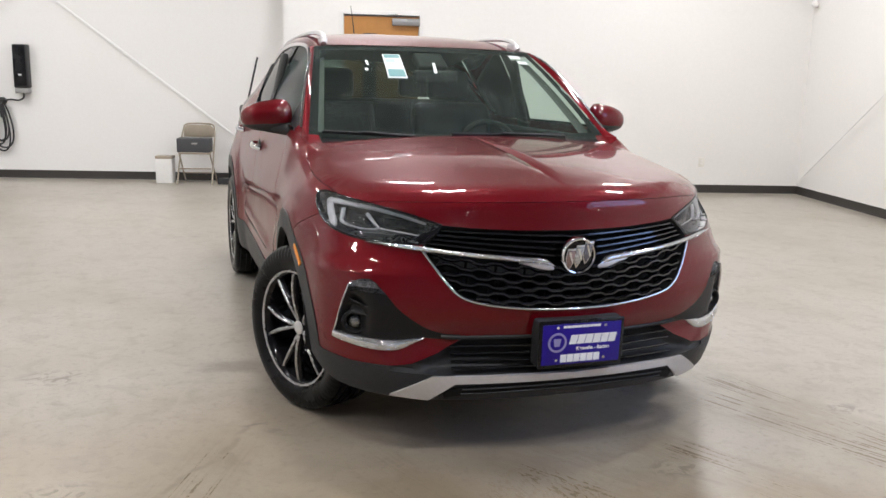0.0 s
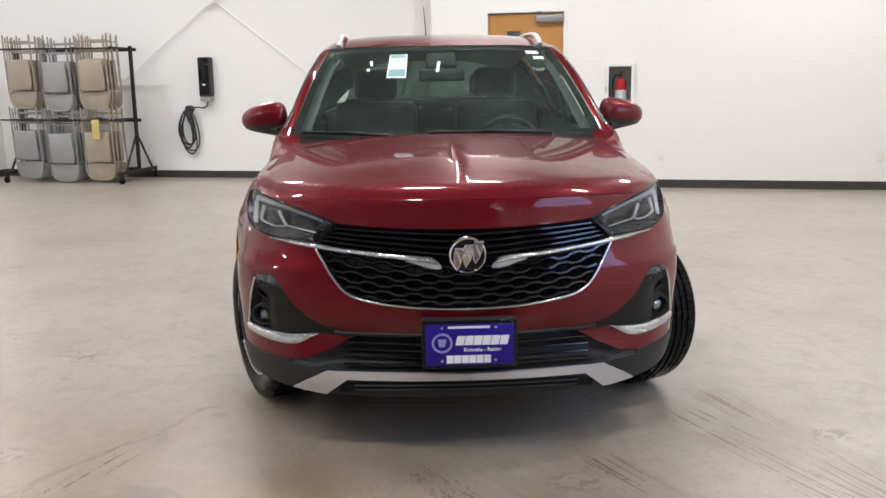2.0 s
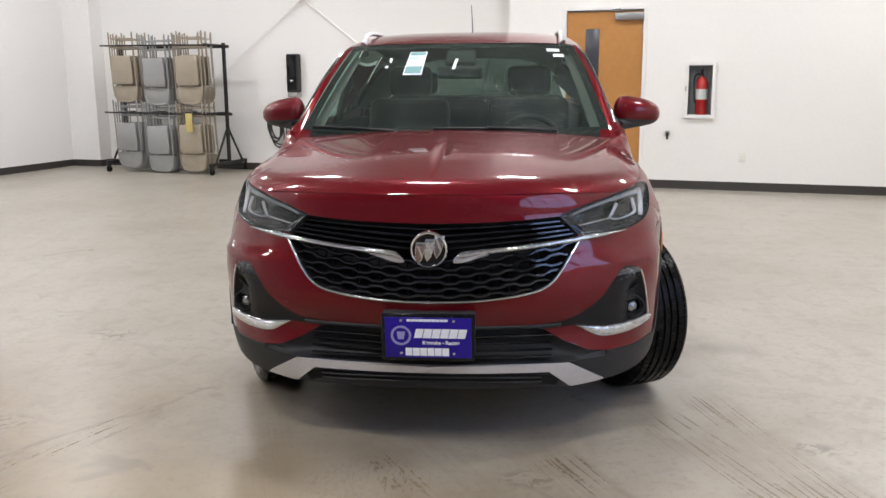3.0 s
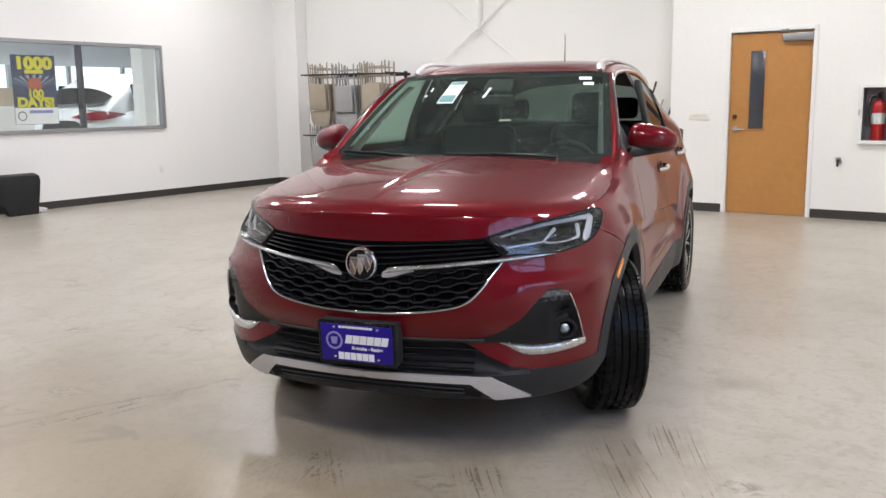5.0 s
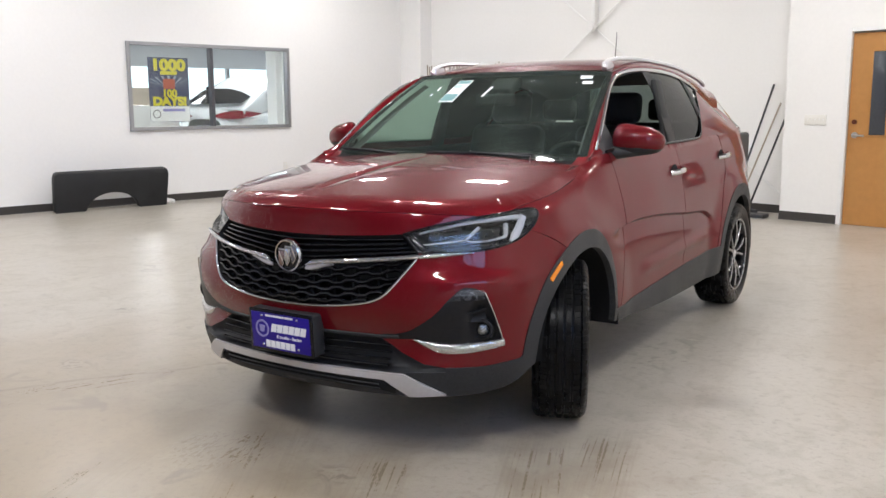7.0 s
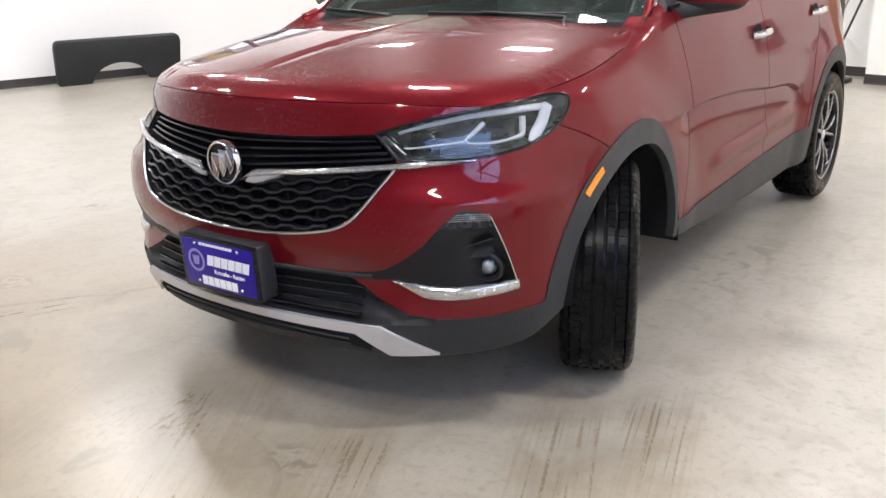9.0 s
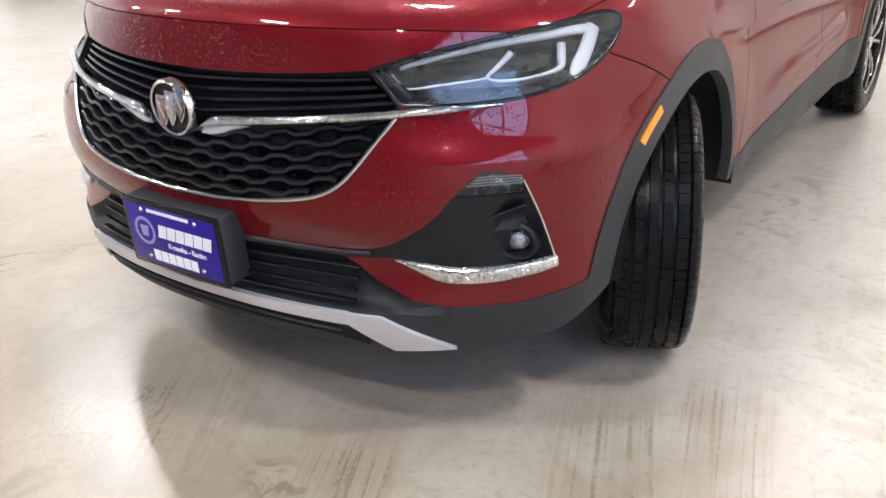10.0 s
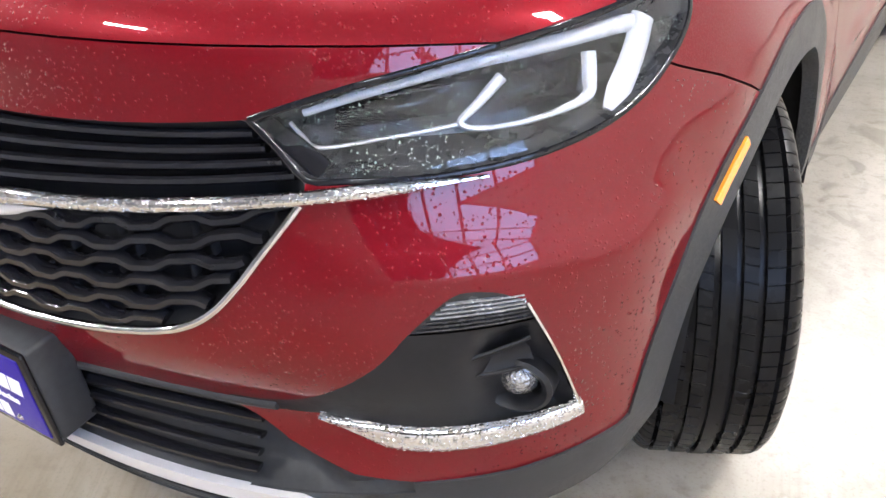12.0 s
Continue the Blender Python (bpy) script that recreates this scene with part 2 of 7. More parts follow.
def car_paint(name, film):
    m = mat(name, (0.122, 0.0020, 0.0060), 0.40, 0.30, 0.10, 1.6, 300.0, coat=1.0, coat_rough=0.02, rvar=0.06, spec=0.05)
    nt = m.node_tree
    n, l = nt.nodes, nt.links
    p = n["Principled BSDF"]
    p.inputs["Coat IOR"].default_value = 1.40
    h, mask = droplets(nt, 215.0, 0.60, 0.36)
    bp = n.new("ShaderNodeBump")
    bp.inputs["Strength"].default_value, bp.inputs["Distance"].default_value = 1.0, 0.011
    l.new(h, bp.inputs["Height"])
    if not film:
        l.new(bp.outputs["Normal"], p.inputs["Coat Normal"])
    # a dried film of road dust dulls the gloss in patches
    dust, tc = n.new("ShaderNodeTexNoise"), n.new("ShaderNodeTexCoord")
    dust.inputs["Scale"].default_value, dust.inputs["Detail"].default_value = 2.2, 6
    l.new(tc.outputs["Object"], dust.inputs["Vector"])
    mr = n.new("ShaderNodeMapRange")
    mr.inputs["From Min"].default_value, mr.inputs["From Max"].default_value = 0.4, 0.7
    mr.inputs["To Min"].default_value, mr.inputs["To Max"].default_value = 0.006, 0.030
    l.new(dust.outputs["Fac"], mr.inputs["Value"])
    l.new(mr.outputs["Result"], p.inputs["Coat Roughness"])
    if film:
        # dried salt spray: fine pale specks in drifting clouds
        mr.inputs["To Min"].default_value, mr.inputs["To Max"].default_value = 0.012, 0.045
        p.inputs["Coat IOR"].default_value, p.inputs["Coat Weight"].default_value = 1.36, 0.62
        sp = n.new("ShaderNodeTexNoise")
        sp.inputs["Scale"].default_value, sp.inputs["Detail"].default_value = 480.0, 2
        l.new(tc.outputs["Object"], sp.inputs["Vector"])
        k1, k2, k3 = n.new("ShaderNodeMapRange"), n.new("ShaderNodeMapRange"), n.new("ShaderNodeMath")
        for k, lo, hi, t0, t1, src in ((k1, 0.42, 0.68, 0.12, 1.0, sp), (k2, 0.36, 0.68, 0.25, 1.0, dust)):
            for nm, x in zip(("From Min", "From Max", "To Min", "To Max"), (lo, hi, t0, t1)):
                k.inputs[nm].default_value = x
            l.new(src.outputs["Fac"], k.inputs["Value"])
        k3.operation = "MULTIPLY"
        l.new(k1.outputs[0], k3.inputs[0])
        l.new(k2.outputs[0], k3.inputs[1])
        k4 = n.new("ShaderNodeMath")
        k4.operation = "MULTIPLY"
        k4.inputs[1].default_value = film
        l.new(k3.outputs[0], k4.inputs[0])
        q = n.new("ShaderNodeMix")
        q.data_type = "RGBA"
        q.inputs["B"].default_value = (0.42, 0.30, 0.28, 1)
        l.new(k4.outputs[0], q.inputs["Factor"])
        l.new(p.inputs["Base Color"].links[0].from_socket, q.inputs["A"])
        l.new(q.outputs["Result"], p.inputs["Base Color"])
    return m


def floor_material():
    m = mat("sealed_concrete", (0.405, 0.373, 0.322), 0.33, 0.0, 0.05, 0.45, 3.0, rvar=0.015, spec=0.45, coat=0.36, coat_rough=0.36)
    nt = m.node_tree
    n, l = nt.nodes, nt.links
    p = n["Principled BSDF"]
    tc = n.new("ShaderNodeTexCoord")

    def mth(op, a, b=None, c=None, clamp=False):
        q = n.new("ShaderNodeMath")
        q.operation, q.use_clamp = op, clamp
        for k, v in enumerate((a, b, c)):
            if v is None:
                continue
            if isinstance(v, (int, float)):
                q.inputs[k].default_value = v
            else:
                l.new(v, q.inputs[k])
        return q.outputs[0]

    def noise_tex(scale, detail, distortion=0.0, vec=None):
        q = n.new("ShaderNodeTexNoise")
        q.inputs["Scale"].default_value, q.inputs["Detail"].default_value, q.inputs["Distortion"].default_value = scale, detail, distortion
        l.new(vec or tc.outputs["Object"], q.inputs["Vector"])
        return q.outputs["Fac"]

    def ramp(v, lo, hi, t0=0.0, t1=1.0):
        q = n.new("ShaderNodeMapRange")
        q.interpolation_type = "SMOOTHSTEP"
        for k, x in zip(("From Min", "From Max", "To Min", "To Max"), (lo, hi, t0, t1)):
            q.inputs[k].default_value = x
        l.new(v, q.inputs["Value"])
        return q.outputs["Result"]

    def mix(fac, col):
        q = n.new("ShaderNodeMix")
        q.data_type = "RGBA"
        q.inputs["B"].default_value = (*col, 1)
        l.new(fac, q.inputs["Factor"])
        l.new(p.inputs["Base Color"].links[0].from_socket, q.inputs["A"])
        l.new(q.outputs["Result"], p.inputs["Base Color"])

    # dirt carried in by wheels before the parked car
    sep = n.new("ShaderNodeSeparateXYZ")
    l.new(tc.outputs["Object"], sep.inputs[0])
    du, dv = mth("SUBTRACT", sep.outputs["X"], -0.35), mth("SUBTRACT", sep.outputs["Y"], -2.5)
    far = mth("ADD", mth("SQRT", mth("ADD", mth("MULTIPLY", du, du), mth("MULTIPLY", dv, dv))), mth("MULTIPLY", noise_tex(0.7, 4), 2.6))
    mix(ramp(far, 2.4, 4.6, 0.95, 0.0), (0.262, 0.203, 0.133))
    # pale worn patches, soft smudges, a few dark scuffs
    mix(ramp(noise_tex(0.8, 5, 0.3), 0.40, 0.75, 0, 0.30), (0.36, 0.32, 0.265))
    mix(ramp(noise_tex(1.1, 7, 0.3), 0.40, 0.78, 0, 0.42), (0.22, 0.178, 0.122))
    mix(ramp(noise_tex(2.3, 9, 1.6), 0.66, 0.73, 0, 0.50), (0.15, 0.125, 0.10))
    mix(ramp(noise_tex(7.0, 8, 1.0), 0.45, 0.72, 0, 0.32), (0.20, 0.165, 0.115))
    mix(ramp(noise_tex(34.0, 6, 0.4), 0.50, 0.75, 0, 0.36), (0.17, 0.138, 0.098))
    mix(ramp(noise_tex(150.0, 3, 0.0), 0.52, 0.72, 0, 0.30), (0.17, 0.14, 0.105))
    # a broad drift of grey dust dragged along the way the cars come in
    cv = n.new("ShaderNodeVectorMath")
    cv.operation = "MULTIPLY"
    cv.inputs[1].default_value = (9.0, 0.9, 1.0)
    rot = n.new("ShaderNodeVectorRotate")
    rot.rotation_type, rot.inputs["Angle"].default_value = "Z_AXIS", radians(-22)
    l.new(tc.outputs["Object"], rot.inputs["Vector"])
    l.new(rot.outputs[0], cv.inputs[0])
    mix(ramp(noise_tex(1.0, 5, 0.2, cv.outputs[0]), 0.50, 0.74, 0, 0.16), (0.21, 0.172, 0.12))
    # scuffed spots: place and radius of each
    rough_edge = noise_tex(16.0, 6, 1.2)
    for u0, v0, r in ((-1.94, 0.05, 0.17), (-0.97, -0.51, 0.06), (-2.6, -0.35, 0.10), (-1.52, -1.10, 0.13), (0.62, -0.93, 0.12), (1.55, -0.35, 0.10)):
        pu, pv = mth("SUBTRACT", sep.outputs["X"], u0), mth("MULTIPLY", mth("SUBTRACT", sep.outputs["Y"], v0), 1.5)
        away = mth("DIVIDE", mth("SQRT", mth("ADD", mth("MULTIPLY", pu, pu), mth("MULTIPLY", pv, pv))), r)
        mix(mth("MULTIPLY", ramp(away, 0.3, 1.3, 1, 0), ramp(rough_edge, 0.48, 0.60, 0, 0.75)), (0.13, 0.105, 0.075))
    # a long hairline crack filled with dirt: u wanders with v
    wander = mth("ADD", mth("MULTIPLY", mth("ADD", sep.outputs["Y"], 0.95), 0.36), mth("MULTIPLY", noise_tex(3.0, 3), 0.16))
    off = mth("ABSOLUTE", mth("SUBTRACT", mth("ADD", sep.outputs["X"], 1.20), wander))
    ends = mth("MULTIPLY", ramp(sep.outputs["Y"], -1.9, -1.5), ramp(sep.outputs["Y"], -0.60, -0.40, 1, 0))
    mix(mth("MULTIPLY", mth("MULTIPLY", ramp(off, 0.004, 0.026, 1, 0), ends), ramp(noise_tex(11.0, 4), 0.38, 0.60, 0.15, 0.60)), (0.14, 0.110, 0.075))
    # tyre tracks that dry on the floor before the car: start, direction, length and width of each line
    wet = smear = None
    co, si = 0.9683, 0.2501
    for k, (x0, y0, dx, dy, length, w) in enumerate(((1.08, -0.10, 0.24, -0.97, 3.0, 0.10), (0.86, -0.32, 0.35, -0.94, 3.2, 0.12), (-0.25, -0.62, 0.50, -0.86, 2.4, 0.13), (0.36, -0.74, 0.42, -0.91, 2.3, 0.11),
                                                     (-1.15, -0.35, -0.42, -0.91, 2.8, 0.11), (-0.72, -0.60, 0.30, -0.95, 2.2, 0.10))):
        u0, v0 = x0 * co - y0 * si, x0 * si + y0 * co
        du, dv = dx * co - dy * si, dx * si + dy * co
        pu, pv = mth("SUBTRACT", sep.outputs["X"], u0), mth("SUBTRACT", sep.outputs["Y"], v0)
        along = mth("ADD", mth("MULTIPLY", pu, du), mth("MULTIPLY", pv, dv))
        off = mth("SUBTRACT", mth("MULTIPLY", pu, -dv), mth("MULTIPLY", pv, -du))
        off = mth("ADD", off, mth("MULTIPLY", mth("MULTIPLY", along, along), -0.03))
        # ribs of the tread run along the band, blocks break them across
        runs = []
        for a, b in ((78.0, 1.4), (75.0, 55.0)):
            cv = n.new("ShaderNodeCombineXYZ")
            l.new(mth("MULTIPLY", off, a), cv.inputs[0])
            l.new(mth("MULTIPLY", along, b), cv.inputs[1])
            cv.inputs[2].default_value = 3.7 * k
            runs.append(noise_tex(1.0, 2, 0.0, cv.outputs[0]))
        ribs, blocks = ramp(runs[0], 0.42, 0.68), ramp(runs[1], 0.26, 0.62, 0.62, 1.0)
        band = ramp(mth("ABSOLUTE", off), w * 0.7, w * 1.6, 1, 0)
        ends = mth("MULTIPLY", ramp(along, -0.1, 0.25), ramp(along, length * 0.5, length, 1, 0))
        run = mth("MULTIPLY", band, ends)
        smear = run if smear is None else mth("MAXIMUM", smear, run)
        f = mth("MULTIPLY", run, mth("MULTIPLY", ribs, blocks))
        wet = f if wet is None else mth("MAXIMUM", wet, f)
    wet = mth("MULTIPLY", wet, ramp(noise_tex(1.6, 3), 0.30, 0.58, 0.25, 1.0))
    mix(mth("MULTIPLY", mth("MULTIPLY", smear, ramp(noise_tex(3.4, 6, 0.6), 0.36, 0.62)), 0.42), (0.20, 0.152, 0.098))
    mix(mth("MULTIPLY", wet, 0.52), (0.15, 0.113, 0.070))
    rough = p.inputs["Roughness"].links[0].from_socket
    dull = mth("SUBTRACT", rough, mth("MULTIPLY", wet, 0.10), None, True)
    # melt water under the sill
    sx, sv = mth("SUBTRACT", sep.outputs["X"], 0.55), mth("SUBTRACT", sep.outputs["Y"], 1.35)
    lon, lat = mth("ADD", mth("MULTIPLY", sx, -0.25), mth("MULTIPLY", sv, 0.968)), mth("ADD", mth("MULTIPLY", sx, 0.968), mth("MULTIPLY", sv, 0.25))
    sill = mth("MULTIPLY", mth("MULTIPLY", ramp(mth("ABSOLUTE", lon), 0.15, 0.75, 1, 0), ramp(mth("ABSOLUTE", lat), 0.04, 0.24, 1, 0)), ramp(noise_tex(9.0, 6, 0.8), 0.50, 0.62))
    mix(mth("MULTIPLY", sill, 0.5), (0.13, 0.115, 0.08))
    # beads of melt water in one patch
    du, dv = mth("SUBTRACT", sep.outputs["X"], 0.10), mth("SUBTRACT", sep.outputs["Y"], -1.12)
    rad = mth("SQRT", mth("ADD", mth("MULTIPLY", du, du), mth("MULTIPLY", dv, dv)))
    st = n.new("ShaderNodeVectorMath")
    st.operation = "MULTIPLY"
    st.inputs[1].default_value = (70.0, 22.0, 1.0)
    l.new(rot.outputs[0], st.inputs[0])
    pool = mth("MULTIPLY", ramp(rad, 0.04, 0.30, 1, 0), ramp(noise_tex(1.0, 4, 0.8, st.outputs[0]), 0.50, 0.60))
    l.new(mth("SUBTRACT", dull, mth("MULTIPLY", pool, 0.06), None, True), p.inputs["Roughness"])
    l.new(mth("SUBTRACT", 0.36, mth("MULTIPLY", pool, 0.30)), p.inputs["Coat Roughness"])
    l.new(mth("ADD", 0.30, mth("MULTIPLY", pool, 0.40)), p.inputs["Coat Weight"])
    bp = n.new("ShaderNodeBump")
    bp.inputs["Strength"].default_value, bp.inputs["Distance"].default_value = 0.16, 0.006
    fine = mth("MULTIPLY", noise_tex(120.0, 3), mth("ADD", mth("MAXIMUM", mth("MULTIPLY", pool, 0.7), mth("MULTIPLY", wet, 0.5)), 0.015))
    l.new(fine, bp.inputs["Height"])
    for name in ("Normal", "Coat Normal"):
        l.new(bp.outputs["Normal"], p.inputs[name])
    return m


M = {}
def glow(name, col, strength):
    m = bpy.data.materials.new(name)
    m.use_nodes = True
    n = m.node_tree.nodes
    n.remove(n["Principled BSDF"])
    e = n.new("ShaderNodeEmission")
    e.inputs["Color"].default_value, e.inputs["Strength"].default_value = (*col, 1), strength
    m.node_tree.links.new(e.outputs[0], n["Material Output"].inputs["Surface"])
    return m


M["paint"] = car_paint("red_metallic_paint", 0.0)
M["dusty_paint"] = car_paint("dusty_red_metallic_paint", 0.06)
M["daylight"] = glow("bright_overcast_sky", (0.40, 0.55, 1.0), 7.5)
M["showroom_sky"] = glow("pale_overcast_sky", (0.80, 0.91, 1.0), 1.9)
M["wall"] = mat("white_wall_paint", (0.80, 0.785, 0.765), 0.6, 0, 0.02, 0.6, 25, bump=0.06, bscale=120)
M["far_wall"] = mat("unseen_wall_grey", (0.42, 0.42, 0.425), 0.6, 0, 0.1, 0.6, 25)
M["ceiling"] = mat("low_bounce_ceiling", (0.25, 0.25, 0.25), 0.8, 0, 0.03, 0.7, 20)
M["floor"] = floor_material()
M["cove"] = mat("black_vinyl_base", (0.035, 0.031, 0.028), 0.5, 0, 0.2, 2, 30)
M["clad"] = mat("textured_black_plastic", (0.026, 0.027, 0.029), 0.5, 0, 0.3, 5, 90, bump=0.15, bscale=500, spec=0.26)
M["trim"] = mat("smooth_black_plastic", (0.026, 0.0265, 0.028), 0.5, 0, 0.25, 5, 90, bump=0.1, bscale=500, spec=0.26)
nt = M["clad"].node_tree      # grey road spray on the cladding about the wheels
_p = nt.nodes["Principled BSDF"]
_tc, _sp, _q, _xyz = nt.nodes.new("ShaderNodeTexCoord"), nt.nodes.new("ShaderNodeTexNoise"), nt.nodes.new("ShaderNodeMix"), nt.nodes.new("ShaderNodeSeparateXYZ")
_sp.inputs["Scale"].default_value, _sp.inputs["Detail"].default_value = 420.0, 2
_r1, _r2, _m = nt.nodes.new("ShaderNodeMapRange"), nt.nodes.new("ShaderNodeMapRange"), nt.nodes.new("ShaderNodeMath")
for _r, _v in ((_r1, (0.40, 0.66, 0.0, 0.42)), (_r2, (-0.62, -0.22, 0.0, 1.0))):
    for _k, _x in zip(("From Min", "From Max", "To Min", "To Max"), _v):
        _r.inputs[_k].default_value = _x
_m.operation, _q.data_type = "MULTIPLY", "RGBA"
_q.inputs["B"].default_value = (0.13, 0.128, 0.122, 1)
for _a, _b in ((_tc.outputs["Object"], _sp.inputs["Vector"]), (_tc.outputs["Object"], _xyz.inputs[0]), (_sp.outputs["Fac"], _r1.inputs["Value"]), (_xyz.outputs["Y"], _r2.inputs["Value"]), (_r1.outputs[0], _m.inputs[0]), (_r2.outputs[0], _m.inputs[1]),
               (_m.outputs[0], _q.inputs["Factor"]), (_p.inputs["Base Color"].links[0].from_socket, _q.inputs["A"]), (_q.outputs["Result"], _p.inputs["Base Color"])):
    nt.links.new(_a, _b)
M["pod"] = mat("deep_black_plastic", (0.010, 0.010, 0.011), 0.42, 0, 0.25, 5, 90, bump=0.08, bscale=500, spec=0.22)
M["gloss"] = mat("gloss_black_plastic", (0.008, 0.008, 0.0095), 0.07, 0, 0.2, 3, 60, spec=0.28, rvar=0.03)
M["grille_gloss"] = mat("wet_gloss_black_bars", (0.0085, 0.0085, 0.0098), 0.035, 0, 0.3, 30, 90, bump=0.35, bscale=22, spec=0.55, rvar=0.02)
M["dark"] = mat("dark_void_plastic", (0.015, 0.015, 0.0158), 0.8, 0, 0.2, 3, 60, spec=0.1)
M["chrome"] = mat("chrome", (0.66, 0.66, 0.68), 0.09, 1.0, 0.04, 4, 90, rvar=0.05)
M["wetchrome"] = mat("beaded_chrome", (0.68, 0.69, 0.71), 0.10, 1.0, 0.12, 120, 420)
_h, _ = droplets(M["wetchrome"].node_tree, 290.0, 0.95, 0.70)
_b = M["wetchrome"].node_tree.nodes.new("ShaderNodeBump")
_b.inputs["Strength"].default_value, _b.inputs["Distance"].default_value = 1.0, 0.006
M["wetchrome"].node_tree.links.new(_h, _b.inputs["Height"])
M["wetchrome"].node_tree.links.new(_b.outputs["Normal"], M["wetchrome"].node_tree.nodes["Principled BSDF"].inputs["Normal"])
M["satin"] = mat("satin_silver_paint", (0.60, 0.59, 0.595), 0.36, 0.45, 0.06, 3, 60)
M["alloy"] = mat("machined_alloy", (0.42, 0.42, 0.43), 0.26, 1.0, 0.08, 6, 80)
M["rubber"] = mat("tyre_rubber", (0.0055, 0.0055, 0.006), 0.28, 0, 0.2, 3, 20, rvar=0.04, spec=0.12)
M["amber"] = mat("amber_lens", (0.85, 0.27, 0.02), 0.2, 0, 0.1, 30, 200, coat=0.5)
M["glass"] = glass("clear_glass", (0.93, 0.96, 0.95))
M["windshield"] = glass("wet_green_tinted_glass", (0.48, 0.62, 0.54), drops=True, wet=0.58, bead=250.0, milk=0.36, dry=0.24, film=0.025, ior=1.45)
M["tint"] = glass("dark_tinted_glass", (0.06, 0.07, 0.07), ior=1.20)
M["back_glass"] = glass("tinted_back_glass", (0.12, 0.15, 0.14), ior=1.20)
M["side_glass"] = translucent_mix(glass("translucent_side_glass", (0.62, 0.74, 0.67), ior=1.40), 0.5)
M["lens"] = glass("lamp_lens", (0.95, 0.96, 0.97), drops=True, wet=0.46, bead=340.0, milk=0.60, dry=0.34, ior=1.55)
M["interior"] = mat("black_cabin_trim", (0.020, 0.021, 0.021), 0.7, 0, 0.2, 4, 60, bump=0.1)
M["seat"] = mat("dark_seat_leather", (0.016, 0.016, 0.017), 0.5, 0, 0.2, 5, 60, bump=0.15)
M["drl"] = mat("white_light_guide", (0.46, 0.47, 0.50), 0.25, 0, 0.05, 20, 90, coat=0.6)
M["reflector"] = mat("mirror_reflector", (0.5, 0.51, 0.53), 0.15, 1.0, 0.1, 20, 100)
M["hlgrey"] = mat("grey_lamp_bezel", (0.033, 0.0335, 0.036), 0.28, 0.3, 0.15, 8, 60)
M["prism"] = mat("ribbed_clear_lens", (0.24, 0.245, 0.255), 0.24, 0.5, 0.3, 60, 200)
M["facets"] = mat("faceted_lamp_glass", (0.42, 0.43, 0.44), 0.12, 0.9, 0.4, 90, 200, bump=1.0, bscale=170)
M["pillar_cloth"] = mat("grey_pillar_cloth", (0.15, 0.15, 0.145), 0.9, 0, 0.1, 4, 60)
M["headliner"] = mat("grey_headliner", (0.22, 0.22, 0.21), 0.9, 0, 0.1, 4, 60)

# ---------------------------------------------------------------- the hall
WIN_U, CHG_N, DOOR_N, STEP_U, RIGHT_U, BACK_N = -8.95, 7.84, 7.29, -1.70, 4.95, -11.0
PIER_U, PIER_N = -8.42, 7.58


def slab(name, lo, hi, material, label="", category="", kind="structure", bevel=0.0):
    c = [(a + b) / 2 for a, b in zip(lo, hi)]
    s = [b - a for a, b in zip(lo, hi)]
    ob = part(name, box(c, s, bevel), material, smooth=False)
    ob.matrix_world = ROOM
    return tagged(ob, label, category, "", kind)


def wall_with_hole(name, axis, at, thick, a0, a1, z1, holes, label, material=None):
    """A wall in the plane axis = at, thickness outwards, with openings (a0, a1, z0, z1) right through it."""
    cuts_a = sorted({a0, a1, *[h[0] for h in holes], *[h[1] for h in holes]})
    cuts_z = sorted({0.0, z1, *[h[2] for h in holes], *[h[3] for h in holes]})
    bm = bmesh.new()
    for i in range(len(cuts_a) - 1):
        for j in range(len(cuts_z) - 1):
            ca, cz = (cuts_a[i] + cuts_a[i + 1]) / 2, (cuts_z[j] + cuts_z[j + 1]) / 2
            if any(h[0] < ca < h[1] and h[2] < cz < h[3] for h in holes):
                continue
            da, dz = cuts_a[i + 1] - cuts_a[i], cuts_z[j + 1] - cuts_z[j]
            if axis == "u":
                add_box(bm, (at + thick / 2, ca, cz), (abs(thick), da, dz))
            else:
                add_box(bm, (ca, at + thick / 2, cz), (da, abs(thick), dz))
    bmesh.ops.remove_doubles(bm, verts=bm.verts, dist=1e-5)
    ob = part(name, bm, material or M["wall"], smooth=False)
    ob.matrix_world = ROOM
    return tagged(ob, label, "wall", "", "structure")


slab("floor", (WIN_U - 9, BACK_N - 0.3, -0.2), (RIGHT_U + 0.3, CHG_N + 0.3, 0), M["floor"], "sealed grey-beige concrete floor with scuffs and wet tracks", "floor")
# ceiling colour kept darker than white to weaken the fill light
slab("ceiling", (WIN_U - 0.2, BACK_N - 0.2, CEIL), (RIGHT_U + 0.2, CHG_N + 0.2, CEIL + 0.2), M["ceiling"], "plain ceiling of the hall, darkened to cut bounced light", "ceiling")
WIN = (2.56, 5.225, 1.035, 2.275)
wall_with_hole("wall_west", "u", WIN_U, -0.2, BACK_N, CHG_N, CEIL, [WIN], "white painted wall with an interior window")
wall_with_hole("wall_north_recess", "n", CHG_N, 0.2, WIN_U, STEP_U, CEIL, [], "white painted wall behind the chair rack")
DOOR = (-0.975, -0.045, 0.0, 2.135)
wall_with_hole("wall_north", "n", DOOR_N, 0.75, STEP_U, RIGHT_U, CEIL, [DOOR, (0.500, 0.785, 0.885, 1.478)], "white painted wall with a wooden door")
OVERHEAD = (-6.5, -1.1, 2.05, 4.4)
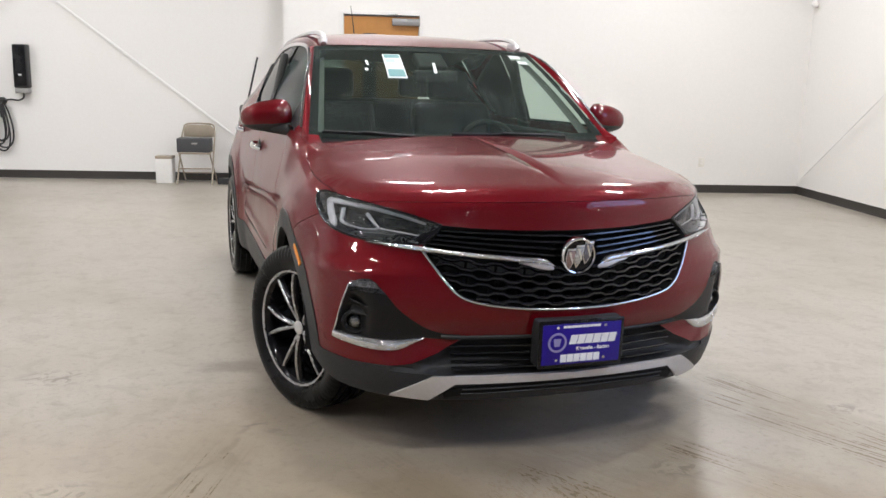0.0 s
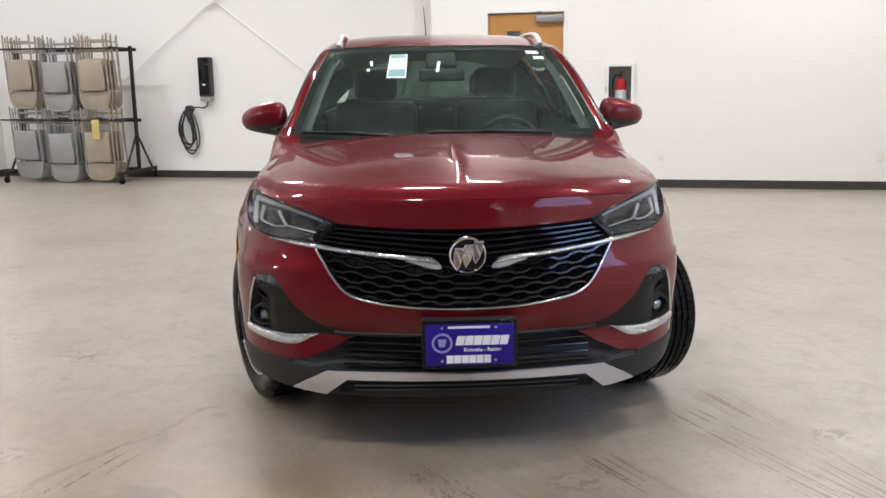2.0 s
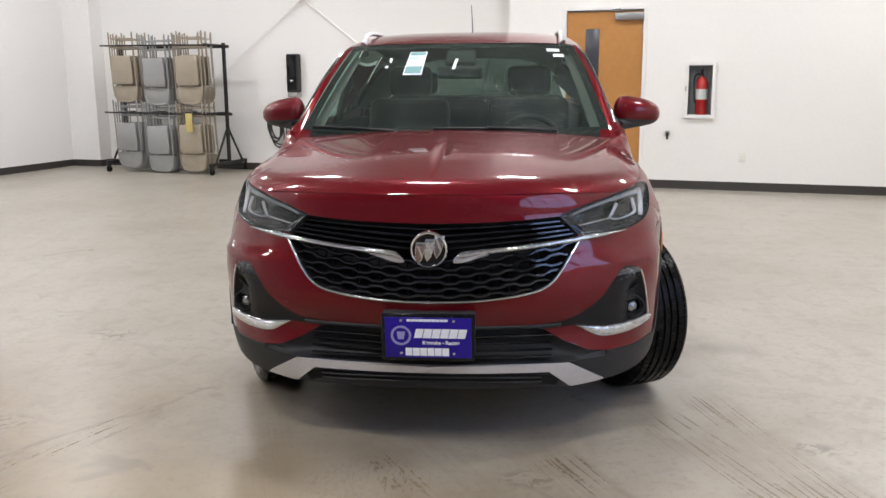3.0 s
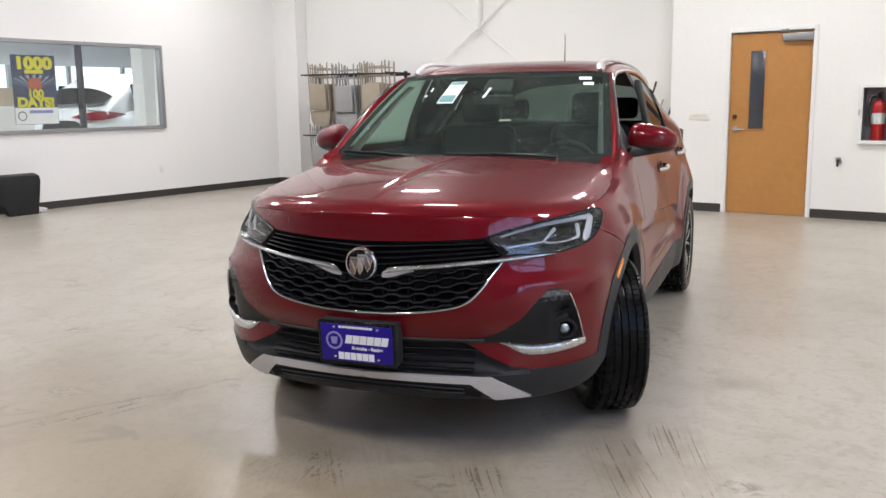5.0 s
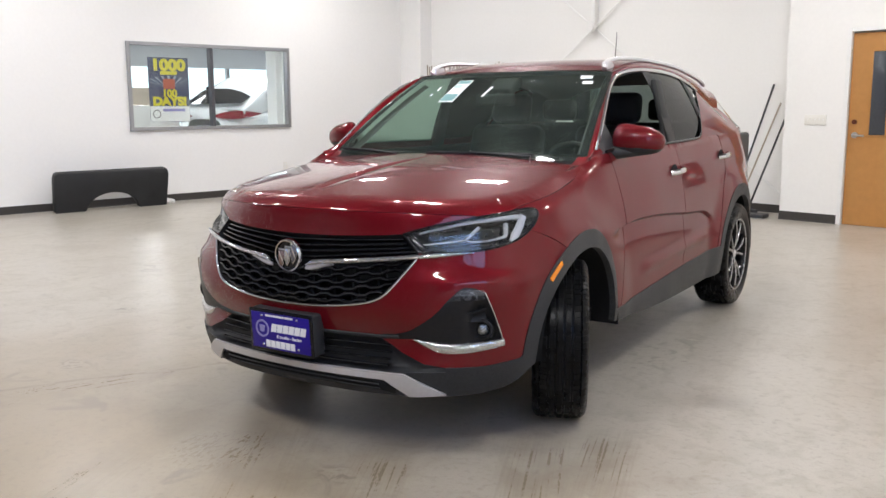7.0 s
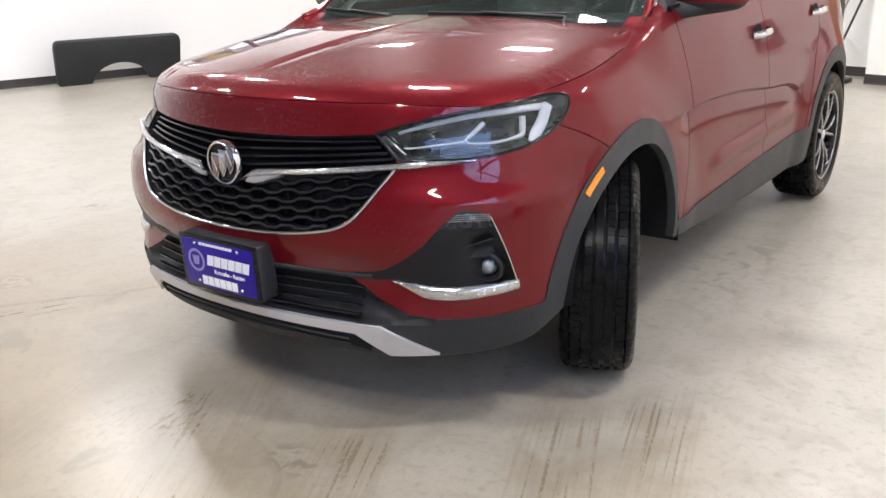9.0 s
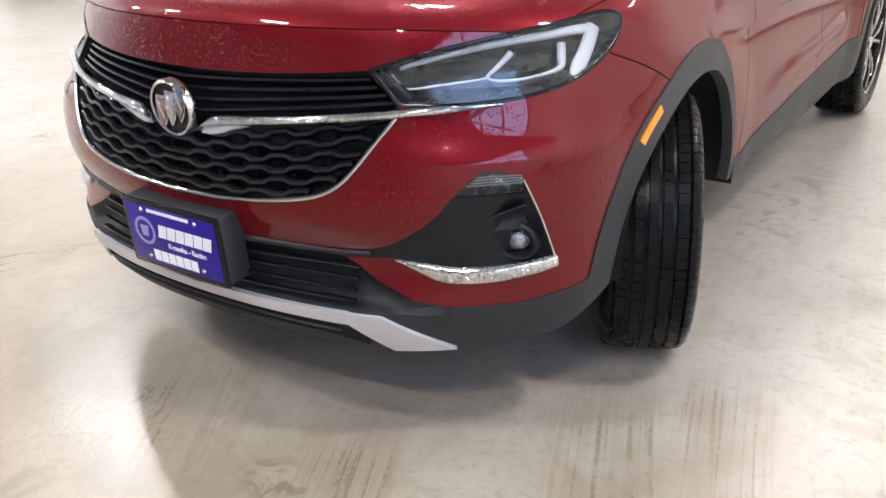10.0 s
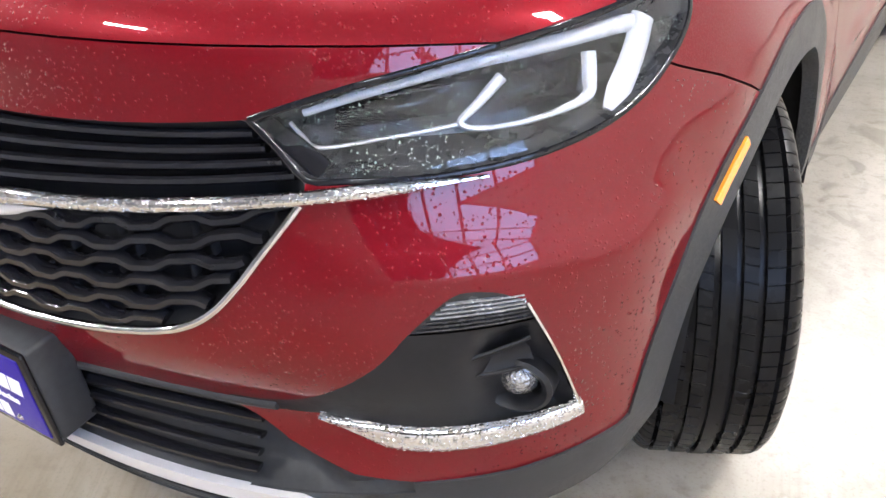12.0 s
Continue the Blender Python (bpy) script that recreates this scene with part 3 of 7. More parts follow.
wall_with_hole("wall_east", "u", RIGHT_U, 0.2, BACK_N, DOOR_N, CEIL, [OVERHEAD], "white painted side wall")
# unseen end wall, grey so that the car's nose reflects less light
wall_with_hole("wall_south", "n", BACK_N, -0.2, WIN_U, RIGHT_U, CEIL, [], "plain unseen wall closing the hall, greyed to darken reflections", M["far_wall"])
slab("pier", (WIN_U, PIER_N, 0), (PIER_U, CHG_N, CEIL), M["wall"], "white painted corner pier", "pier")


def cove(u0, n0, u1, n1):
    """A run of vinyl base with a small toe, along a wall; the room lies to its right."""
    d = Vector((u1 - u0, n1 - n0, 0))
    L = d.length
    m = ROOM @ Matrix.Translation((u0, n0, 0)) @ Matrix.Rotation(math.atan2(d.y, d.x), 4, "Z")
    bm = prism([(0, 0), (-0.012, 0), (-0.006, 0.012), (-0.005, 0.1), (-0.004, 0.103), (0, 0.103)], L, "x")
    bmesh.ops.rotate(bm, matrix=Matrix.Identity(3), verts=bm.verts)
    ob = part("baseboard", bm, M["cove"], smooth=False)
    ob.matrix_world = m
    return tagged(ob, "black vinyl cove base along the wall", "baseboard", "", "structure")


cove(WIN_U, BACK_N, WIN_U, PIER_N)
cove(WIN_U, PIER_N, PIER_U, PIER_N)
cove(PIER_U, PIER_N, PIER_U, CHG_N)
cove(PIER_U, CHG_N, STEP_U, CHG_N)
cove(STEP_U, CHG_N, STEP_U, DOOR_N)
cove(STEP_U, DOOR_N, DOOR[0] - 0.055, DOOR_N)
cove(DOOR[1] + 0.055, DOOR_N, RIGHT_U, DOOR_N)
cove(RIGHT_U, DOOR_N, RIGHT_U, BACK_N)

# ---------------------------------------------------------------- the car: its skin as one analytic surface
# x across, y from the front axle to the rear, z up; a runs round the plan outline from the centre of the nose.


class Spline:
    """A natural cubic through a few stations."""

    def __init__(self, xs, ys):
        n = len(xs)
        self.x, self.y = xs, ys
        h = np.diff(xs)
        A, b = np.eye(n), np.zeros(n)
        for i in range(1, n - 1):
            A[i, i - 1], A[i, i], A[i, i + 1] = h[i - 1], 2 * (h[i - 1] + h[i]), h[i]
            b[i] = 6 * ((ys[i + 1] - ys[i]) / h[i] - (ys[i] - ys[i - 1]) / h[i - 1])
        self.m = [float(v) for v in np.linalg.solve(A, b)]

    def __call__(self, t):
        x, y, m = self.x, self.y, self.m
        t = min(max(t, x[0]), x[-1])
        i = 0
        while i < len(x) - 2 and t > x[i + 1]:
            i += 1
        h = x[i + 1] - x[i]
        a, b = (x[i + 1] - t) / h, (t - x[i]) / h
        return a * y[i] + b * y[i + 1] + ((a ** 3 - a) * m[i] + (b ** 3 - b) * m[i + 1]) * h * h / 6


def sstep(a, b, t):
    k = min(max((t - a) / (b - a), 0.0), 1.0)
    return k * k * (3 - 2 * k)


NOSE = Spline([0.12, 0.26, 0.35, 0.47, 0.58, 0.70, 0.78, 0.857, 0.93, 1.10], [-0.78, -0.858, -0.893, -0.905, -0.908, -0.893, -0.872, -0.850, -0.844, -0.842])
SIDE = Spline([0.12, 0.25, 0.40, 0.55, 0.70, 0.85, 0.95, 1.03, 1.13, 1.2], [0.80, 0.842, 0.868, 0.874, 0.876, 0.868, 0.852, 0.834, 0.806, 0.79])
POWER = Spline([0.12, 0.45, 0.60, 0.72, 0.80, 0.88, 1.1], [2.5, 2.5, 2.40, 2.26, 2.22, 2.10, 2.0])
HOOD_C = Spline([-0.95, -0.76, -0.4, 0.0, 0.4], [0.968, 1.008, 1.064, 1.104, 1.126])
HOOD_K = Spline([-0.95, -0.3, 0.4], [0.14, 0.130, 0.055])
BELT = Spline([0.1, 0.37, 1.3, 2.4, 3.4], [1.10, 1.128, 1.138, 1.165, 1.19])
CREASE = Spline([0.25, 0.425, 0.573, 0.775, 1.19, 1.61, 1.90, 2.06], [0.771, 0.783, 0.796, 0.799, 0.775, 0.739, 0.701, 0.630])
SHELF_Z = 0.702                     # the crease between headlamp and fog lamp
LF, Y0, WHEELBASE, HUB_Z = 1.20, -0.15, 2.595, 0.35


def hood_z(x, y):
    z = HOOD_C(y) - HOOD_K(y) * x * x
    # raised centre between two soft creases that spread towards the windscreen
    line = 0.30 + 0.16 * (y + 0.8)
    z += 0.0016 * (1 - sstep(line - 0.06, line + 0.06, abs(x))) * sstep(-0.86, -0.5, y)
    return z


def flare(y, z):
    out = 0.0
    for yc in (0.0, WHEELBASE):
        r = math.hypot((y - yc) * (0.55 if y < 0 else 1.0), z - HUB_Z)
        out = max(out, (0.028 if yc else 0.038 - 0.016 * sstep(-0.55, -0.36, y) - 0.008 * sstep(0.05, 0.35, y)) * (1 - sstep(0.47, 0.66, r)))
    # doors: a crease with a tucked-in face below it, and a low swelling over the sill
    if 0.25 < y < 2.06:
        e = sstep(0.25, 0.50, y) * (1 - sstep(1.92, 2.05, y))
        d = CREASE(y) - z
        if d > 0:
            out -= e * 0.020 * sstep(0.0, 0.014, d) * math.exp(-d / 0.085)
        else:
            out += e * 0.004 * math.exp(d / 0.05)
        out += 0.016 * math.exp(-((z - 0.552 - 0.03 * (y - 1.3)) / 0.026) ** 2) * sstep(0.70, 0.86, y) * (1 - sstep(1.82, 1.98, y))
    # a pressed lip some way above the front arch
    if -0.45 < y < 0.2:
        r = math.hypot(y, z - HUB_Z)
        rl = 0.504 - 0.20 * y
        out += 0.006 * (1 - sstep(rl - 0.006, rl + 0.008, r)) * sstep(-0.42, -0.27, y) * (1 - sstep(0.06, 0.19, y))
    return out


def lean(y, z):
    """The fender's top leans in before the doors."""
    k = max(z - 0.84, 0.0) / 0.16
    return 0.018 * min(k, 1.3) ** 2 * sstep(-0.60, -0.20, y) * (1 - sstep(0.10, 0.36, y))


def plan(a, z):
    if a < LF:
        f = max(a, 0.0) / LF * math.pi / 2
        p = 2 / POWER(z)
        s, c = math.sin(f), max(math.cos(f), 0.0)
        x = SIDE(z) * s ** p
        y = NOSE(z) + (Y0 - NOSE(z)) * (1 - c ** p)
        y += 0.048 * math.exp(-((z - 0.46) / 0.075) ** 2) * math.sin(math.pi * min(x / 0.76, 1.0))
        x += (flare(y, z) - lean(y, z)) * s
        # the shoulder that stands out between headlamp and fog lamp
        d = z - SHELF_Z
        b = 0.029 * math.exp(-d / 0.028) if d > 0 else 0.029 * math.exp(-(d / 0.13) ** 2) - 0.004 * sstep(0.0, 0.016, -d) * math.exp(d / 0.07)
        b *= sstep(0.40, 0.74, x) * (1 - sstep(-0.58, -0.28, y))
        x, y = x + b * 0.75, y - b * 0.6
        return x, y, -s, c
    y = Y0 + a - LF
    x = SIDE(z) + flare(y, z) - lean(y, z)
    if y > 2.6:
        x *= 1 - 0.16 * ((y - 2.6) / 0.82) ** 2
    return x, y, -1.0, 0.0


TURN_C = 0.978                      # the turn ends where it meets the slope of the hood
TURN_IN = 1 - math.sqrt(1 - TURN_C ** 2)
_top = {}


def top_of(a):
    """The height where the side turns over, and the radius of the turn."""
    k = round(a, 4)
    if k not in _top:
        x, y, ix, iy = plan(a, 0.95)
        r = 0.085 - 0.02 * sstep(0.2, 1.2, a)
        h = hood_z(x + ix * r * TURN_IN, y + iy * r * TURN_IN)
        w = sstep(0.02, 0.42, y)
        r = r * (1 - w) + 0.012 * w
        _top[k] = (h * (1 - w) + BELT(y) * w, r)
    return _top[k]


def skin(a, z):
    x, y, ix, iy = plan(a, z)
    zt, r = top_of(a)
    c = min(max((z - (zt - r * TURN_C)) / r, 0.0), TURN_C)
    d = r * (1 - math.sqrt(1 - c * c))
    return Vector((x + ix * d, y + iy * d, z))


def skin_normal(a, z):
    e = 0.004
    z1 = min(z + e, top_of(a)[0])
    n = (skin(a + e, z) - skin(max(a - e, 0), z)).cross(skin(a, z1) - skin(a, z1 - 2 * e))
    if n.length < 1e-9:
        return Vector((0, 0, 1))
    n.normalize()
    return n


def fx(x, z):
    """The place on the skin x from the centre line, on the nose."""
    lo, hi = 0.0, LF
    for _ in range(40):
        m = (lo + hi) / 2
        if plan(m, z)[0] < x:
            lo = m
        else:
            hi = m
    return (lo, z)


def sy(y, z):
    """The place on the skin y behind the front axle, on the corner or the side."""
    if y >= Y0:
        return (LF + y - Y0, z)
    lo, hi = 0.0, LF
    for _ in range(40):
        m = (lo + hi) / 2
        if plan(m, z)[1] < y:
            lo = m
        else:
            hi = m
    return (lo, z)


def dense(pts, step=0.014, closed=True):
    out = []
    n = len(pts)
    for i in range(n if closed else n - 1):
        a, b = pts[i], pts[(i + 1) % n]
        k = max(1, int(math.dist(a, b) / step))
        out += [(a[0] + (b[0] - a[0]) * j / k, a[1] + (b[1] - a[1]) * j / k) for j in range(k)]
    if not closed:
        out.append(pts[-1])
    return out


def smooth_run(*runs):
    """Joins runs of points: each run is a smooth curve, the joints between runs are corners."""
    out = []
    for run in runs:
        c = [(p.x, p.y) for p in catmull([(*q, 0) for q in run], 8)]
        out += c[:-1] if len(c) > 1 else c
    return out


def strip(pts, w):
    """A thin outline round an open line: a gap between panels."""
    L, R = [], []
    for i, p in enumerate(pts):
        a, b = pts[max(i - 1, 0)], pts[min(i + 1, len(pts) - 1)]
        d = math.dist(a, b)
        nx, nz = -(b[1] - a[1]) / d, (b[0] - a[0]) / d
        L.append((p[0] + nx * w / 2, p[1] + nz * w / 2))
        R.append((p[0] - nx * w / 2, p[1] - nz * w / 2))
    return L + R[::-1]


def fwd(yc, d, r):
    return d * (1.05 if d < 0 else 0.93 if r < 0.44 else 0.83) if yc == 0.0 else d      # the front arch reaches further ahead


def ring_arc(yc, r, a0, a1, n=40):
    return [sy_any(yc + fwd(yc, r * math.cos(radians(a0 + (a1 - a0) * i / n)), r), HUB_Z + r * math.sin(radians(a0 + (a1 - a0) * i / n))) for i in range(n + 1)]


def sy_any(y, z):
    return sy(max(y, NOSE(z) + 0.01), z)


ARCH_IN, ARCH_OUT = 0.402, 0.481
HOOD_CUT = smooth_run([fx(0.001, 0.957), fx(0.25, 0.955), fx(0.49, 0.949), fx(0.63, 0.940), fx(0.70, 0.932)]) + [fx(0.70, 0.932)]
HOOD_SIDE = smooth_run([sy(-0.44, 0.952), sy(-0.38, 0.966), sy(-0.256, 0.983), sy(-0.125, 1.000), sy(-0.005, 1.018), sy(0.09, 1.035)]) + [sy(0.09, 1.035), sy(0.15, 1.058), sy(0.19, 1.08), sy(0.19, 1.3)]
BUMPER_CUT = [sy(-0.42, 0.885), sy(-0.389, 0.867), sy(-0.32, 0.836), sy(-0.256, 0.801), sy(-0.19, 0.765)]
DOOR_F = smooth_run([sy(0.45, 0.15), sy(0.455, 0.45), sy(0.485, 0.62), sy(0.510, 0.82), sy(0.472, 1.01), sy(0.43, 1.2)])
DOOR_B = [sy(1.452, 0.15), sy(1.445, 0.6), sy(1.425, 1.2)]
DOOR_R = smooth_run([sy(2.03, 0.15), sy(2.08, 0.45), sy(2.20, 0.78), sy(2.34, 0.95), sy(2.36, 1.08), sy(2.30, 1.25)])
LAMP = smooth_run([fx(0.462, 0.872), fx(0.56, 0.903), fx(0.68, 0.930), sy(-0.46, 0.946), sy(-0.385, 0.953), sy(-0.338, 0.943), sy(-0.36, 0.905), sy(-0.43, 0.860), fx(0.79, 0.830), fx(0.72, 0.810), fx(0.62, 0.804), fx(0.53, 0.808)], [fx(0.53, 0.808), fx(0.462, 0.872)])
GRILLE_TOP = smooth_run([fx(0.001, 0.857), fx(0.2, 0.860), fx(0.36, 0.866), fx(0.462, 0.872)], [fx(0.462, 0.872), fx(0.53, 0.808)], [fx(0.53, 0.808), fx(0.528, 0.782)])
GRILLE_U = smooth_run([fx(0.528, 0.782), fx(0.485, 0.715), fx(0.445, 0.660), fx(0.40, 0.628), fx(0.33, 0.610), fx(0.18, 0.592), fx(0.001, 0.586)]) + [fx(0.001, 0.586)]
SIGNAL = [fx(0.656, 0.632), fx(0.682, 0.665), fx(0.703, 0.681), fx(0.735, 0.678), fx(0.760, 0.664), fx(0.773, 0.632)]
POD = smooth_run([fx(0.682, 0.665), fx(0.703, 0.681), fx(0.735, 0.678), fx(0.760, 0.664)], [fx(0.760, 0.664), fx(0.787, 0.57), fx(0.808, 0.456)], [fx(0.808, 0.456), fx(0.74, 0.438), fx(0.65, 0.427), fx(0.585, 0.447), fx(0.53, 0.475)],
                 [fx(0.53, 0.477), fx(0.405, 0.470)], [fx(0.405, 0.470), fx(0.405, 0.492)], [fx(0.405, 0.492), fx(0.48, 0.500), fx(0.541, 0.526), fx(0.615, 0.581), fx(0.655, 0.632), fx(0.682, 0.665)])
INTAKE = [fx(0.001, 0.486), fx(0.2, 0.484), fx(0.405, 0.480), fx(0.405, 0.470), fx(0.48, 0.425), fx(0.57, 0.385), fx(0.64, 0.372), fx(0.64, 0.355), fx(0.001, 0.340)]
SKID = [fx(0.001, 0.352), fx(0.3, 0.351), fx(0.50, 0.347), fx(0.63, 0.262), fx(0.505, 0.252), fx(0.425, 0.322), fx(0.3, 0.325), fx(0.001, 0.326)]
CLAD_F = [fx(0.001, 0.345), fx(0.45, 0.352), fx(0.62, 0.372), fx(0.75, 0.372), sy(-0.52, 0.385), sy(-0.44, 0.42), sy(-0.3, 0.42), sy(0.3, 0.42)]
CLAD_S = [sy(0.3, 0.40), sy(0.5, 0.405), sy(1.0, 0.428), sy(1.41, 0.448), sy(2.1, 0.468), sy(2.6, 0.40), sy(3.42, 0.40)]
A_END = LF + 3.40 - Y0


def arch_poly(yc, r, z0=0.05):
    if yc == 0.0:
        pts = ring_arc(yc, r, 180, 0, 44)
        return [(pts[0][0], z0)] + pts + [(pts[-1][0], z0)]
    pts = ring_arc(yc, r, 180, 0, 30)
    return [(pts[0][0], z0)] + pts + [(pts[-1][0], z0)]


BOTTOM_Y = Spline([-0.95, -0.75, -0.62, -0.52, -0.44, -0.1, 0.4, 0.5, 3.5], [0.252, 0.250, 0.262, 0.290, 0.335, 0.37, 0.345, 0.335, 0.345])


def BOTTOM(a):
    return BOTTOM_Y(plan(a, 0.3)[1])


OUTLINE = [(a, BOTTOM(a)) for a in np.linspace(0.001, A_END, 190)] + [(a, top_of(a)[0]) for a in np.linspace(A_END, 0.001, 320)]
OUTLINE += [(0.001, z) for z in np.linspace(top_of(0.001)[0], BOTTOM(0.001), 42)[1:-1]]
AMBER_ARC = ring_arc(0.0, 0.466, 124, 136, 8) + ring_arc(0.0, 0.446, 136, 124, 8)
REGIONS = [
    ("fascia", [(-1, 0), (-1, 2)] + [(sy(-0.42, 0.9)[0], 2)] + BUMPER_CUT + [(sy(-0.10, 0.5)[0], 0)]),
    ("fender", [(sy(-0.42, 0.9)[0], 2)] + BUMPER_CUT + [(sy(-0.10, 0.5)[0], 0)] + [(p[0], p[1]) for p in DOOR_F] + [(DOOR_F[-1][0], 2)]),
    ("front_door", DOOR_F + [(DOOR_F[-1][0], 2), (DOOR_B[-1][0], 2)] + DOOR_B[::-1] + [(DOOR_B[0][0], 0), (DOOR_F[0][0], 0)]),
    ("rear_door", DOOR_B + [(DOOR_B[-1][0], 2), (DOOR_R[-1][0], 2)] + DOOR_R[::-1] + [(DOOR_R[0][0], 0), (DOOR_B[0][0], 0)]),
    ("quarter", DOOR_R + [(DOOR_R[-1][0], 2), (9, 2), (9, 0), (DOOR_R[0][0], 0)]),
    ("hood", HOOD_CUT + HOOD_SIDE + [(-1, 1.3), (-1, 0.94)]),
    ("gap", strip(HOOD_CUT, 0.0024)), ("gap", strip(HOOD_SIDE[:-3], 0.0020)), ("gap", strip(BUMPER_CUT, 0.003)),
    ("gap", strip(DOOR_F, 0.0042)), ("gap", strip(DOOR_B, 0.0042)), ("gap", strip(DOOR_R, 0.005)),
    ("grille", GRILLE_TOP + GRILLE_U), ("lamp", LAMP), ("pod", POD), ("intake", INTAKE),
    ("clad", [(-1, 0), (-1, 0.345)] + CLAD_F + CLAD_S + [(9, 0.4), (9, 0)]),
    ("intake", INTAKE), ("signal", SIGNAL),
    ("clad", arch_poly(0.0, ARCH_OUT)), ("clad", arch_poly(WHEELBASE, ARCH_OUT)),
    ("skid", SKID), ("amber", AMBER_ARC),
    ("", strip([sy(y, CREASE(y) - 0.006) for y in np.linspace(0.27, 2.04, 60)], 0.014)),      # edges along the door crease
    ("", strip([fx(x, SHELF_Z - 0.004) for x in np.linspace(0.505, 0.80, 40)], 0.011)),         # and along the shelf over the fog lamp
    ("void", arch_poly(0.0, ARCH_IN)), ("void", arch_poly(WHEELBASE, ARCH_IN)),
]


def inside(poly, pts):
    p = np.array(poly)
    x, y = pts[:, 0], pts[:, 1]
    res = np.zeros(len(pts), bool)
    j = len(p) - 1
    for i in range(len(p)):
        xi, yi, xj, yj = p[i, 0], p[i, 1], p[j, 0], p[j, 1]
        if yi != yj:
            c = ((yi > y) != (yj > y)) & (x < (xj - xi) * (y - yi) / (yj - yi) + xi)
            res ^= c
        j = i
    return res


def triangulate(outline, regions, spacing):
    from mathutils.geometry import delaunay_2d_cdt
    verts, edges = [], []

    def add(loop):
        k = len(verts)
        verts.extend(loop)
        edges.extend((k + i, k + (i + 1) % len(loop)) for i in range(len(loop)))

    add(outline)
    lo, hi = np.min(outline, 0) - 0.03, np.max(outline, 0) + 0.03
    for _, poly in regions:
        q = dense(poly)
        q = [(min(max(p[0], lo[0]), hi[0]), min(max(p[1], lo[1]), hi[1])) for p in q]
        clean = [q[0]]
        for p in q[1:]:
            if math.dist(p, clean[-1]) > 1e-4:
                clean.append(p)
        add(clean)
    border = np.array(verts)
    g = []
    a = 0.0
    while a < hi[0]:
        st = spacing if a < 3.5 else spacing * 1.8
        g += [(a, z) for z in np.arange(0.15, hi[1], st)]
        a += st
    g = np.array(g)
    keep = inside(outline, g)
    g = g[keep]
    d = np.empty(len(g))
    for i in range(0, len(g), 400):
        blk = g[i:i + 400]
        d[i:i + 400] = np.sqrt(((blk[:, None, :] - border[None]) ** 2).sum(2).min(1))
    g = g[d > 0.007]
    allv = [Vector(v) for v in verts] + [Vector((float(v[0]), float(v[1]))) for v in g]
    out = delaunay_2d_cdt(allv, edges, [], 0, 1e-5)
    vs = np.array([(v.x, v.y) for v in out[0]])
    fs = np.array([f for f in out[2]])
    cen = vs[fs].mean(1)
    name = np.full(len(fs), -1)
    ok = inside(outline, cen)
    names = []
    for k, (nm, poly) in enumerate(regions):
        if not nm:
            continue
        if nm not in names:
            names.append(nm)
        name[inside(poly, cen) & ok] = names.index(nm)
    return vs, fs, {nm: fs[name == k] for k, nm in enumerate(names)}


SKV, SKF, SKR = triangulate(OUTLINE, REGIONS, 0.024)
_sk = {}


def skin_at(i):
    if i not in _sk:
        a, z = float(SKV[i][0]), float(SKV[i][1])
        z = min(z, top_of(a)[0])
        _sk[i] = (skin(a, z), skin_normal(a, z))
    return _sk[i]


def panel(region, lift=0.0, rim=0.012, depth=None):
    """The mesh of one region of the skin (left half, x > 0), with its edges turned inwards. depth(a, z, d): how far
    it is set in, d being the distance from the region's edge."""
    tris = SKR[region]
    used = sorted({int(i) for t in tris for i in t})
    count = {}
    for t in tris:
        for k in range(3):
            e = (int(t[k]), int(t[(k + 1) % 3]))
            key = (min(e), max(e))
            count.setdefault(key, []).append(e)
    edge = [v[0] for v in count.values() if len(v) == 1]
    bm = bmesh.new()
    on = {i for e in edge for i in e if abs(SKV[e[0]][0] - 0.001) > 1e-3 or abs(SKV[e[1]][0] - 0.001) > 1e-3}
    bpts = np.array([SKV[i] for i in on]) if on else np.zeros((1, 2))
    vm = {}
    for i in used:
        p, n = skin_at(i)
        off = lift
        if depth:
            d = float(np.sqrt(((bpts - SKV[i]) ** 2).sum(1).min()))
            off -= depth(float(SKV[i][0]), float(SKV[i][1]), d)
        q = p + n * off
        if SKV[i][0] < 0.0015:
            q.x = 0.0
        vm[i] = bm.verts.new(q)
    for t in tris:
        try:
            bm.faces.new([vm[int(i)] for i in t])
        except ValueError:
            pass
    if rim:
        rv = {}
        for e in edge:
            if SKV[e[0]][0] < 0.0015 and SKV[e[1]][0] < 0.0015:
                continue
            if all(SKV[i][1] > top_of(float(SKV[i][0]))[0] - 1e-4 for i in e):
                continue
            quad = []
            for i in e:
                p, n = skin_at(i)
                if i not in rv:
                    rv[i] = (bm.verts.new(vm[i].co), bm.verts.new(vm[i].co - n * rim))
            bm.faces.new((rv[e[1]][0], rv[e[0]][0], rv[e[0]][1], rv[e[1]][1]))
    return bm


def both_halves(bm):
    """One mesh out of the half and its mirror image, joined along the centre line."""
    o = mirrored(bm)
    me = bpy.data.meshes.new("tmp")
    o.to_mesh(me)
    o.free()
    bm.from_mesh(me)
    bpy.data.meshes.remove(me)
    mid = [v for v in bm.verts if abs(v.co.x) < 1e-5]
    bmesh.ops.remove_doubles(bm, verts=mid, dist=2e-4)
    return bm


car = thing("car", Matrix(), "red metallic compact SUV with wet hood on concrete floor", "car")


def pair(name, bm, material, parent, label=""):
    """A part on the car's left and its mirror image on the right."""
    o = mirrored(bm)
    return part(name, bm, material, parent, label), part(name, o, material, parent, label)


